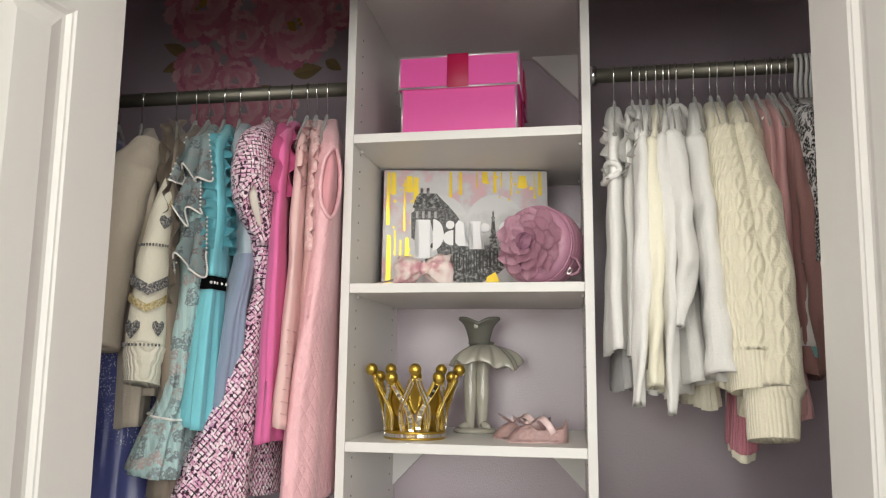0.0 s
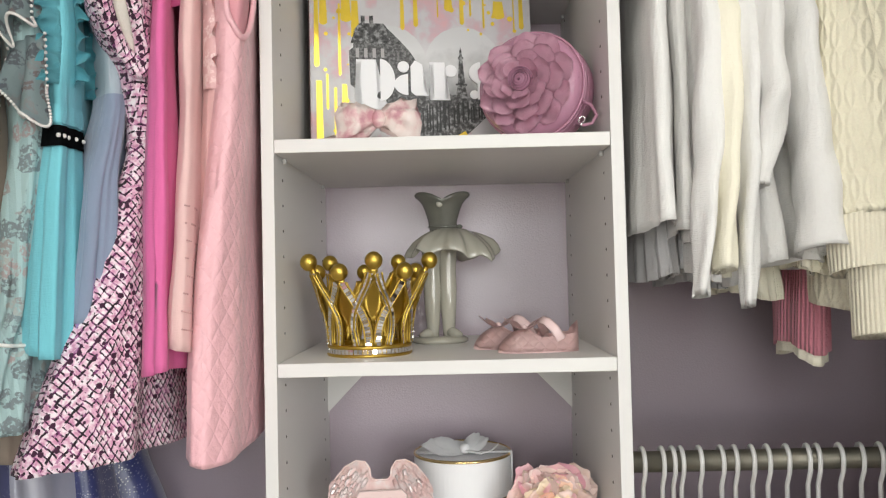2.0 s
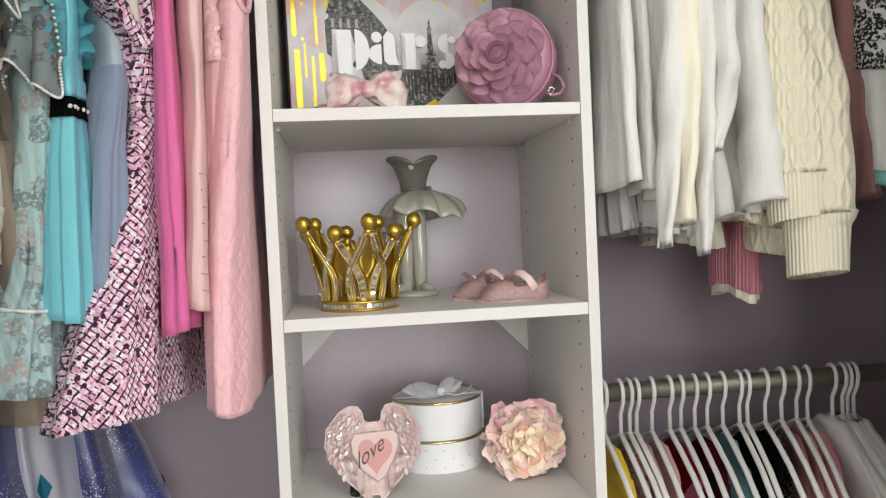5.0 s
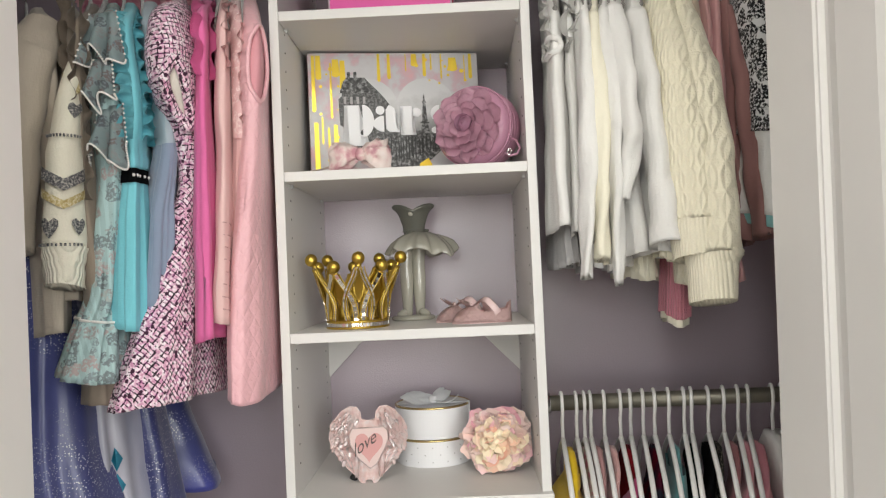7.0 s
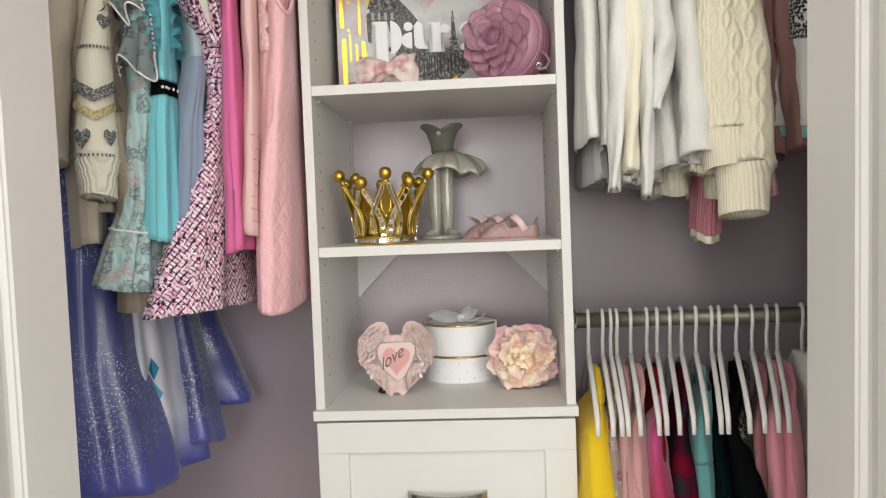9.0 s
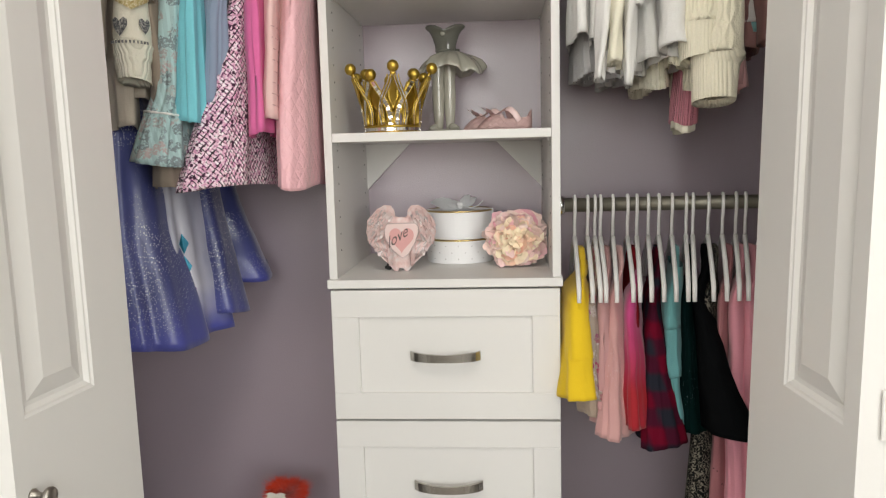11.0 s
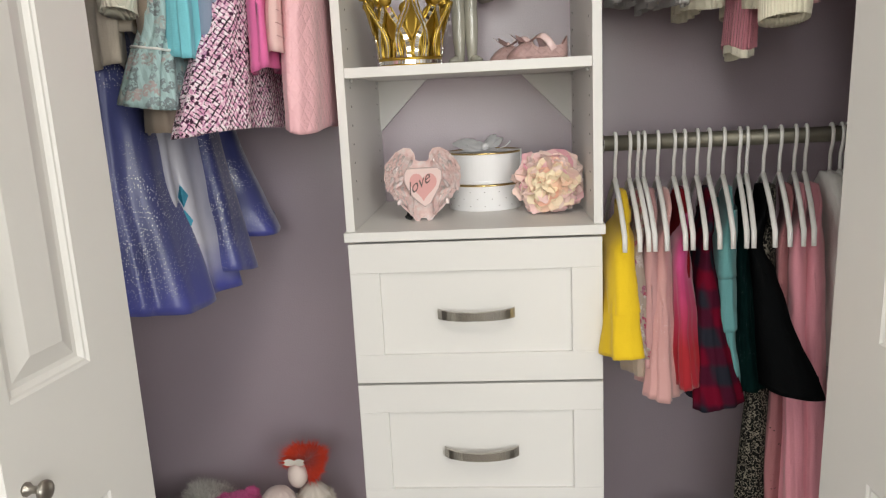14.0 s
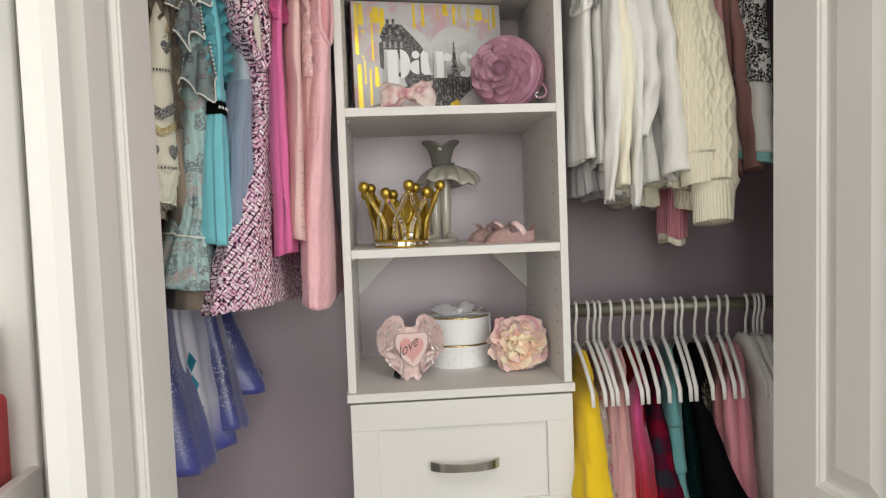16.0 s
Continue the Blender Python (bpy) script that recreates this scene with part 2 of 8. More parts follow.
def glitter_mat(name, c, c2, dots=210.0, cut=0.2, rough=0.42, sheen=0.3, spec=0.5, dip=None):
    """Shiny cloth strewn with tiny silver flecks in drifts; dip is a deeper dye towards the hem: colour, height it begins, height it is full."""
    m, nt, b = nodes(name)
    v = coords(nt)
    vo = add(nt, "ShaderNodeTexVoronoi", Scale=dots)
    nt.links.new(v, vo.inputs["Vector"])
    drift = ramp(nt, noise_tex(nt, v, 9, 3), [(0.0, (0, 0, 0)), (0.42, (0, 0, 0)), (0.62, (1, 1, 1)), (1.0, (1, 1, 1))])
    few = ramp(nt, sep(nt, vo.outputs["Color"])[0], [(0.0, (0, 0, 0)), (0.52, (0, 0, 0)), (0.56, (1, 1, 1)), (1.0, (1, 1, 1))])
    dot = ramp(nt, vo.outputs["Distance"], [(0.0, (1, 1, 1)), (cut, (1, 1, 1)), (cut + 0.1, (0, 0, 0)), (1.0, (0, 0, 0))])
    k = math_node(nt, "MULTIPLY", math_node(nt, "MULTIPLY", drift, few), dot)
    base = mix(nt, ramp(nt, noise_tex(nt, coords(nt, (1, 1, 0.35)), 11, 3), [(0.35, (0, 0, 0)), (0.65, (1, 1, 1))]), c, c2)
    if dip:
        way = add(nt, "ShaderNodeMapRange")
        nt.links.new(math_node(nt, "ADD", sep(nt, v)[2], math_node(nt, "MULTIPLY", math_node(nt, "SUBTRACT", noise_tex(nt, v, 16, 2), 0.5), 0.06)), way.inputs[0])
        way.inputs[1].default_value, way.inputs[2].default_value = dip[1], dip[2]
        base = mix(nt, way.outputs[0], base, dip[0])
        k = math_node(nt, "MULTIPLY", k, math_node(nt, "SUBTRACT", 1.0, way.outputs[0]))
    nt.links.new(mix(nt, k, base, (0.9, 0.92, 0.98)), b.inputs["Base Color"])
    b.inputs["Roughness"].default_value = rough
    b.inputs["Sheen Weight"].default_value = sheen
    b.inputs["Specular IOR Level"].default_value = spec
    bump(nt, b, noise_tex(nt, coords(nt, (1, 1, 0.3)), 30, 3), 0.3, 0.004)
    return m


def plaid_mat(name):
    """Woven check whose bands fade into one another."""
    m, nt, b = nodes(name)
    v = coords(nt)
    x, y, z = sep(nt, v)
    wob = math_node(nt, "MULTIPLY", noise_tex(nt, v, 20, 2), 0.8)
    h = math_node(nt, "ADD", y, x)
    bands = []
    for q in (h, z):
        w = math_node(nt, "SINE", math_node(nt, "ADD", math_node(nt, "MULTIPLY", q, 105), wob))
        bands.append(ramp(nt, math_node(nt, "ADD", math_node(nt, "MULTIPLY", w, 0.5), 0.5), [(0.3, (0, 0, 0)), (0.7, (1, 1, 1))]))
    s = math_node(nt, "MULTIPLY", math_node(nt, "ADD", *bands), 0.5)
    nt.links.new(ramp(nt, s, [(0.0, (0.14, 0.003, 0.018)), (0.5, (0.06, 0.006, 0.02)), (1.0, (0.018, 0.02, 0.03))]), b.inputs["Base Color"])
    b.inputs["Roughness"].default_value = 0.9
    b.inputs["Specular IOR Level"].default_value = 0.1
    bump(nt, b, noise_tex(nt, v, 700, 2), 0.2, 0.002)
    return m


def ombre_mat(name, top, low, z0, z1):
    m, nt, b = nodes(name)
    z = sep(nt, coords(nt))[2]
    k = add(nt, "ShaderNodeMapRange")
    nt.links.new(z, k.inputs[0])
    k.inputs[1].default_value, k.inputs[2].default_value = z0, z1
    wob = math_node(nt, "ADD", k.outputs[0], math_node(nt, "MULTIPLY", math_node(nt, "SUBTRACT", noise_tex(nt, coords(nt, (1, 1, 0.2)), 40, 2), 0.5), 0.3))
    nt.links.new(mix(nt, wob, top, low), b.inputs["Base Color"])
    b.inputs["Roughness"].default_value = 0.8
    b.inputs["Sheen Weight"].default_value = 0.3
    return m


def leopard_mat(name):
    m, nt, b = nodes(name)
    v = coords(nt)
    n = noise_tex(nt, v, 170, 2, 0.4)
    nt.links.new(ramp(nt, n, [(0.0, (0.006, 0.006, 0.006)), (0.46, (0.006, 0.006, 0.006)), (0.49, (0.10, 0.09, 0.07)), (0.53, (0.3, 0.27, 0.22)), (0.56, (0.006, 0.006, 0.006)), (1.0, (0.006, 0.006, 0.006))]), b.inputs["Base Color"])
    b.inputs["Roughness"].default_value = 0.75
    b.inputs["Specular IOR Level"].default_value = 0.1
    return m


def wall_mat(name, c):
    """Satin wall paint over an orange-peel texture."""
    m, nt, b = nodes(name)
    v = coords(nt)
    nt.links.new(mix(nt, noise_tex(nt, v, 2.5, 3), shade(c, 0.95), shade(c, 1.05)), b.inputs["Base Color"])
    peel = ramp(nt, noise_tex(nt, v, 330, 2, 0.6), [(0.3, (0, 0, 0)), (0.7, (1, 1, 1))])
    b.inputs["Roughness"].default_value = 0.24
    b.inputs["Specular IOR Level"].default_value = 0.75
    bump(nt, b, math_node(nt, "ADD", peel, math_node(nt, "MULTIPLY", noise_tex(nt, v, 40, 2), 0.3)), 0.11, 0.003)
    return m


def photo_mat(name):
    """Washed grey print."""
    m, nt, b = nodes(name)
    v = coords(nt)
    z = sep(nt, v)[2]
    k = math_node(nt, "ADD", math_node(nt, "ADD", math_node(nt, "MULTIPLY", z, 3.3), 0.08), math_node(nt, "MULTIPLY", math_node(nt, "SUBTRACT", noise_tex(nt, v, 20, 4), 0.5), 0.6))
    nt.links.new(ramp(nt, k, [(0.1, (0.2, 0.2, 0.2)), (0.2, (0.1, 0.1, 0.1)), (0.36, (0.3, 0.3, 0.3)), (0.48, (0.5, 0.5, 0.5)), (0.62, (0.66, 0.66, 0.66))]), b.inputs["Base Color"])
    b.inputs["Roughness"].default_value = 0.5
    return m


def blotch_mat(name, stops, scale, rough=0.5, metal=0.0):
    m, nt, b = nodes(name)
    nt.links.new(ramp(nt, noise_tex(nt, coords(nt), scale, 4), stops), b.inputs["Base Color"])
    b.inputs["Roughness"].default_value, b.inputs["Metallic"].default_value = rough, metal
    return m


def island_mat(name, stops, rough=0.7, sheen=0.1, single=False):
    """Each separate petal or tuft takes its own shade; single where each is an object of its own."""
    m, nt, b = nodes(name)
    g = nt.nodes.new("ShaderNodeObjectInfo" if single else "ShaderNodeNewGeometry")
    k = math_node(nt, "ADD", math_node(nt, "MULTIPLY", g.outputs["Random" if single else "Random Per Island"], 0.75), math_node(nt, "MULTIPLY", noise_tex(nt, coords(nt), 60, 3), 0.25))
    nt.links.new(ramp(nt, k, stops), b.inputs["Base Color"])
    b.inputs["Roughness"].default_value = rough
    b.inputs["Sheen Weight"].default_value = sheen
    return m


def quilted_leather(name, c):
    """Soft leather stitched in small puffed chevrons."""
    m, nt, b = nodes(name)
    v = coords(nt)
    x, y, z = sep(nt, v)
    p = math_node(nt, "ABSOLUTE", math_node(nt, "SINE", math_node(nt, "MULTIPLY", math_node(nt, "ADD", x, z), 210)))
    q = math_node(nt, "ABSOLUTE", math_node(nt, "SINE", math_node(nt, "MULTIPLY", math_node(nt, "SUBTRACT", x, z), 210)))
    nt.links.new(mix(nt, noise_tex(nt, v, 40, 3), shade(c, 0.92), shade(c, 1.07)), b.inputs["Base Color"])
    b.inputs["Roughness"].default_value = 0.34
    bump(nt, b, math_node(nt, "ADD", math_node(nt, "POWER", math_node(nt, "MINIMUM", p, q), 0.5), math_node(nt, "MULTIPLY", noise_tex(nt, v, 300, 2), 0.3)), 0.35, 0.003)
    return m


M = {
    "wall": wall_mat("mauve_wall_paint", (0.45, 0.378, 0.425)),
    "room": plain("room_wall_paint", (0.5, 0.485, 0.465), 0.7, grain=0.15),
    "ceil": plain("ceiling_paint", (0.8, 0.79, 0.77), 0.8, grain=0.3, gscale=120),
    "carpet": plain("carpet", (0.36, 0.33, 0.3), 0.95, grain=1.0, gscale=500),
    "door": plain("white_door_paint", (0.78, 0.765, 0.735), 0.42, vary=0.025, scale=3, grain=0.06, gscale=160),
    "melamine": plain("white_melamine", (0.74, 0.725, 0.7), 0.45, vary=0.02, scale=4, grain=0.03, gscale=700),
    "hole": plain("hole_shade", (0.12, 0.11, 0.1), 0.9),
    "pin": plain("clear_plastic_pin", (0.6, 0.59, 0.57), 0.3),
    "nickel": plain("brushed_nickel", (0.48, 0.46, 0.42), 0.24, 1.0, vary=0.06, scale=30),
    "satin": plain("satin_nickel_knob", (0.34, 0.315, 0.28), 0.36, 1.0, vary=0.08, scale=30),
    "rod": plain("satin_nickel_rod", (0.26, 0.245, 0.2), 0.55, 0.9, vary=0.08, scale=20),
    "chrome": plain("chrome_wire", (0.75, 0.75, 0.75), 0.14, 1.0, vary=0.02),
    "velvet": plain("grey_velvet", (0.27, 0.255, 0.24), 0.95, sheen=0.6, grain=0.3, gscale=900),
    "plastic": plain("white_plastic", (0.78, 0.77, 0.75), 0.35, vary=0.03),
    "gold": plain("gold_paint", (0.58, 0.4, 0.075), 0.33, 1.0, vary=0.12, scale=40, grain=0.12, gscale=300),
    "mirror": plain("mirror_chip", (0.86, 0.84, 0.82), 0.07, 1.0, vary=0.12, scale=260),
    "goldrim": plain("gold_trim", (0.75, 0.58, 0.28), 0.22, 1.0, vary=0.06),
    "silver": plain("silver_edge", (0.8, 0.76, 0.78), 0.3, 0.7, vary=0.05),
    "boxpink": plain("hot_pink_card", (0.72, 0.085, 0.35), 0.4, vary=0.05, scale=5),
    "ribbon": plain("crimson_ribbon", (0.4, 0.004, 0.06), 0.42, vary=0.08, grain=0.15, gscale=900),
    "grey_glaze": plain("grey_glaze", (0.13, 0.13, 0.11), 0.12, vary=0.12, scale=30, coat=0.6),
    "cream_glaze": plain("cream_glaze", (0.42, 0.405, 0.34), 0.12, vary=0.06, scale=30, coat=0.6),
    "shoe": quilted_leather("pale_pink_leather", (0.74, 0.52, 0.5)),
    "satin_pink": plain("pink_satin", (0.8, 0.6, 0.59), 0.32, vary=0.06, scale=40),
    "purse": plain("mauve_leather", (0.5, 0.25, 0.35), 0.3, vary=0.07, scale=50, grain=0.2, gscale=700),
    "card": plain("white_card", (0.86, 0.86, 0.87), 0.5, vary=0.02),
    "dot": plain("grey_dot", (0.4, 0.38, 0.38), 0.5),
    "white_satin": plain("white_satin", (0.82, 0.82, 0.83), 0.4, vary=0.04, scale=40, sheen=0.2),
    "black": plain("black_plastic", (0.02, 0.02, 0.02), 0.5),
}

# ---- building helpers ----
BASE = {}


def thing(name, at, label, category, group="", kind=""):
    """An Empty at the thing's base; its parts are built in world coordinates."""
    e = new(name)
    e.location = at
    BASE[e] = Vector(at)
    return tagged(e, label, category, group, kind)


def part(name, bm, material, parent=None, label="", smooth=True):
    me = bpy.data.meshes.new(name)
    off = BASE.get(parent, Vector((0, 0, 0))) if parent else Vector((0, 0, 0))
    bmesh.ops.translate(bm, verts=bm.verts, vec=-off)
    bmesh.ops.recalc_face_normals(bm, faces=bm.faces)
    bm.to_mesh(me)
    bm.free()
    for m in material if isinstance(material, (list, tuple)) else (material,):
        me.materials.append(m)
    if smooth:
        me.polygons.foreach_set("use_smooth", [True] * len(me.polygons))
    ob = new(name, me)
    if parent:
        ob.parent = parent
        BASE[ob] = off
    if label:
        tagged(ob, label)
    return ob


def lone(name, bm, material, label, category, at=None, group="", kind="", smooth=True):
    """A thing of one mesh."""
    ob = part(name, bm, material, None, "", smooth)
    return tagged(ob, label, category, group, kind)


def box(x0, x1, y0, y1, z0, z1, bevel=0.0, bm=None, seg=2):
    own = bm is None
    bm = bm or bmesh.new()
    r = bmesh.ops.create_cube(bm, size=1, matrix=Matrix.LocRotScale(((x0 + x1) / 2, (y0 + y1) / 2, (z0 + z1) / 2), None, (abs(x1 - x0), abs(y1 - y0), abs(z1 - z0))))
    if bevel:
        vs = set(r["verts"])
        es = [e for e in bm.edges if e.verts[0] in vs and e.verts[1] in vs]
        bmesh.ops.bevel(bm, geom=es, offset=bevel, segments=seg, affect="EDGES", profile=0.5)
    return bm


def turn(bm, m):
    bmesh.ops.transform(bm, matrix=m, verts=bm.verts)
    return bm


def tube(points, r, sides=8, bm=None, closed=False, flat=1.0, up=(0, 0, 1)):
    """A round or flattened bar along points; r is a number or one per point."""
    bm = bm or bmesh.new()
    pts = [Vector(p) for p in points]
    n = len(pts)
    rings = []
    prev = None
    for i, p in enumerate(pts):
        a = pts[(i - 1) % n] if closed or i > 0 else p
        b = pts[(i + 1) % n] if closed or i < n - 1 else p
        d = (b - a).normalized()
        if prev is None:
            s = d.cross(Vector(up))
            if s.length < 1e-3:
                s = d.cross(Vector((0, 1, 0)))
        else:
            s = prev - d * prev.dot(d)
        s.normalize()
        prev = s
        t = d.cross(s)
        ri = r[i] if isinstance(r, (list, tuple)) else r
        rings.append([bm.verts.new(p + (s * math.cos(k * math.tau / sides) + t * math.sin(k * math.tau / sides) * flat) * ri) for k in range(sides)])
    for i in range(n if closed else n - 1):
        u, v = rings[i], rings[(i + 1) % n]
        for k in range(sides):
            bm.faces.new((u[k], u[(k + 1) % sides], v[(k + 1) % sides], v[k]))
    if not closed:
        bm.faces.new(rings[0][::-1])
        bm.faces.new(rings[-1])
    return bm


def lathe(profile, at, sides=32, bm=None, wave=None):
    """Turned shape from (radius, height) rows; wave(angle, row) scales the radius."""
    bm = bm or bmesh.new()
    rings = []
    for j, (r, z) in enumerate(profile):
        if r < 1e-5:
            rings.append([bm.verts.new((at[0], at[1], at[2] + z))])
        else:
            rings.append([])
            for k in range(sides):
                a = k * math.tau / sides
                q = r * (wave(a, j) if wave else 1)
                rings[-1].append(bm.verts.new((at[0] + q * math.cos(a), at[1] + q * math.sin(a), at[2] + z)))
    for u, v in zip(rings, rings[1:]):
        for k in range(sides):
            k2 = (k + 1) % sides
            if len(u) == 1 and len(v) > 1:
                bm.faces.new((u[0], v[k2], v[k]))
            elif len(v) == 1 and len(u) > 1:
                bm.faces.new((u[k], u[k2], v[0]))
            elif len(u) > 1:
                bm.faces.new((u[k], u[k2], v[k2], v[k]))
    return bm


def ball(at, r, bm=None, seg=16, scale=(1, 1, 1)):
    bm = bm or bmesh.new()
    bmesh.ops.create_uvsphere(bm, u_segments=seg, v_segments=max(6, seg // 2), radius=r, matrix=Matrix.LocRotScale(at, None, scale))
    return bm


def slab(outline, y, depth, bm=None, to=None):
    """A flat piece from an outline of (x, z), standing upright with its face at y."""
    bm = bm or bmesh.new()
    f = [bm.verts.new((x, y, z)) for x, z in outline]
    b = [bm.verts.new((x, y + depth, z)) for x, z in outline]
    face = bm.faces.new(f)
    back = bm.faces.new(b[::-1])
    n = len(f)
    for i in range(n):
        bm.faces.new((f[i], b[i], b[(i + 1) % n], f[(i + 1) % n]))
    bmesh.ops.triangulate(bm, faces=[face, back])
    return bm


def petal(bm, centre, direction, normal, length, width, curl=0.3, rows=4, cols=4, tip=0.75):
    """A curved leaf or petal from centre outwards; curl lifts its tip along normal."""
    d, n = Vector(direction).normalized(), Vector(normal).normalized()
    s = d.cross(n).normalized()
    grid = []
    for i in range(rows + 1):
        t = i / rows
        w = width * math.sin(math.pi * min(1, 0.18 + t * tip)) ** 0.7
        if i == rows:
            w *= 0.55
        row = []
        for j in range(cols + 1):
            u = j / cols * 2 - 1
            lift = curl * length * t * t - 0.22 * width * u * u * (1 - t * 0.5) + 0.02 * length * math.sin(5 * u + 9 * t)
            row.append(bm.verts.new(Vector(centre) + d * length * (t - 0.10 * u * u * t) + s * w * u + n * lift))
        grid.append(row)
    for a, b in zip(grid, grid[1:]):
        for j in range(cols):
            bm.faces.new((a[j], a[j + 1], b[j + 1], b[j]))


# ---- large structure ----
WALL_Y, FRONT = 0.372, -0.25
SIDE, JAMB, HEAD, CEIL = 0.95, 0.625, 2.115, 2.72


def structure(name, bm, m, label):
    return lone(name, bm, m, label, name.split("_")[0], kind="structure", smooth=False)


structure("floor", box(-2.2, 2.2, -3.4, 0.5, -0.1, 0), M["carpet"], "beige cut-pile carpet floor of the room and closet")
structure("ceiling", box(-2.2, 2.2, -3.4, 0.5, CEIL, CEIL + 0.1), M["ceil"], "white textured ceiling")
structure("wall_back", box(-SIDE, SIDE, WALL_Y, WALL_Y + 0.1, 0, CEIL), M["wall"], "mauve closet back wall with orange-peel texture")
structure("wall_closet_left", box(-SIDE - 0.1, -SIDE, FRONT, WALL_Y, 0, CEIL), M["wall"], "mauve closet side wall")
structure("wall_closet_right", box(SIDE, SIDE + 0.1, FRONT, WALL_Y, 0, CEIL), M["wall"], "mauve closet side wall")
structure("wall_front_left", box(-2.2, -JAMB, FRONT - 0.11, FRONT, 0, CEIL), M["room"], "painted wall beside the closet opening")
structure("wall_front_right", box(JAMB, 2.2, FRONT - 0.11, FRONT, 0, CEIL), M["room"], "painted wall beside the closet opening")
structure("wall_header", box(-JAMB, JAMB, FRONT - 0.11, FRONT, HEAD, CEIL), M["room"], "painted wall above the closet opening")
structure("wall_left", box(-2.3, -2.2, -3.4, FRONT - 0.11, 0, CEIL), M["room"], "painted bedroom wall")
structure("wall_right", box(2.2, 2.3, -3.4, FRONT - 0.11, 0, CEIL), M["room"], "painted bedroom wall")
_w = box(-2.2, -1.0, -3.5, -3.4, 0, CEIL)
box(2.1, 2.2, -3.5, -3.4, 0, CEIL, bm=_w)
box(-1.0, 2.1, -3.5, -3.4, 0, 0.72, bm=_w)
box(-1.0, 2.1, -3.5, -3.4, 2.39, CEIL, bm=_w)
structure("wall_window_side", _w, M["room"], "painted bedroom wall with a window opening")
_w = thing("window_1", (0.35, -3.45, 0.85), "wide white bedroom window in its opening", "window", kind="structure")
for _x in (-1.0, -0.1, 0.92, 2.07):
    part("window_frame", box(_x, _x + 0.03, -3.48, -3.43, 0.72, 2.39), M["door"], _w)
part("window_sill", box(-1.04, 2.14, -3.5, -3.36, 0.69, 0.72, 0.004), M["door"], _w)
# bare frame on the solid wall, made up to go with the side fill
_w = thing("window_2", (-2.19, -1.75, 0.78), "white frame added out of view behind the side fill lamp", "window", kind="structure")
for _y in (-2.38, -1.14):
    part("window_frame", box(-2.198, -2.16, _y - 0.03, _y + 0.03, 0.75, 2.25), M["door"], _w)
for _z in (0.77, 2.23):
    part("window_frame", box(-2.198, -2.16, -2.35, -1.17, _z - 0.03, _z + 0.03), M["door"], _w)
_w = thing("trim", (0, FRONT - 0.12, 0), "white painted casing round the closet opening", "trim", kind="structure")
for _s in (-1, 1):
    part("casing", box(_s * JAMB, _s * (JAMB + 0.06), FRONT - 0.125, FRONT - 0.111, 0, HEAD + 0.06, 0.004), M["door"], _w)
    part("jamb", box(_s * (JAMB - 0.012), _s * (JAMB - 0.001), FRONT - 0.11, FRONT, 0, HEAD, 0.002), M["door"], _w)
part("casing", box(-JAMB, JAMB, FRONT - 0.125, FRONT - 0.111, HEAD, HEAD + 0.06, 0.004), M["door"], _w)
part("track", box(-JAMB + 0.02, JAMB - 0.02, -0.325, -0.295, HEAD - 0.025, HEAD - 0.001), M["nickel"], _w)


def door_panel(width, height, first=0.098, last=0.042):
    """A moulded door leaf standing on z = 0: x along its width, its face at y = 0 towards -y."""
    bm = bmesh.new()
    t = 0.034
    xs, zs = [0, first, width - last, width], [0, 0.2, 0.837, 1.012, height - 0.1, height]

    def quad(a, b, c, d):
        bm.faces.new([bm.verts.new(p) for p in (a, b, c, d)])

    for i in range(3):
        for j in range(5):
            x0, x1, z0, z1 = xs[i], xs[i + 1], zs[j], zs[j + 1]
            if i == 1 and j in (1, 3):
                loops = []
                for off, dep in ((0, 0), (0.003, 0.0025), (0.006, 0.003), (0.011, 0.0085), (0.017, 0.009), (0.038, 0.0025), (0.041, 0.0015)):
                    loops.append([bm.verts.new(p) for p in ((x0 + off, dep, z0 + off), (x1 - off, dep, z0 + off), (x1 - off, dep, z1 - off), (x0 + off, dep, z1 - off))])
                for u, v in zip(loops, loops[1:]):
                    for k in range(4):
                        bm.faces.new((u[k], u[(k + 1) % 4], v[(k + 1) % 4], v[k]))
                bm.faces.new(loops[-1])
            else:
                quad((x0, 0, z0), (x1, 0, z0), (x1, 0, z1), (x0, 0, z1))
    quad((0, t, 0), (0, t, height), (width, t, height), (width, t, 0))
    for x in (0, width):
        quad((x, 0, 0), (x, t, 0), (x, t, height), (x, 0, height))
    for z in (0, height):
        quad((0, 0, z), (0, t, z), (width, t, z), (width, 0, z))
    bmesh.ops.remove_doubles(bm, verts=bm.verts, dist=1e-5)
    return bm


def leaf_at(p, q, height, z0=0.015, flip=False, stiles=(0.098, 0.042)):
    """A leaf whose moulded face runs from p to q in plan; flip puts the face on the other side."""
    d = Vector((q[0] - p[0], q[1] - p[1], 0))
    w = d.length
    bm = door_panel(w, height, *stiles)
    a = math.atan2(d.y, d.x)
    return turn(bm, Matrix.Translation((p[0], p[1], z0)) @ Matrix.Rotation(a, 4, "Z") @ (Matrix.Diagonal((1, -1, 1, 1)) if flip else Matrix.Identity(4)))


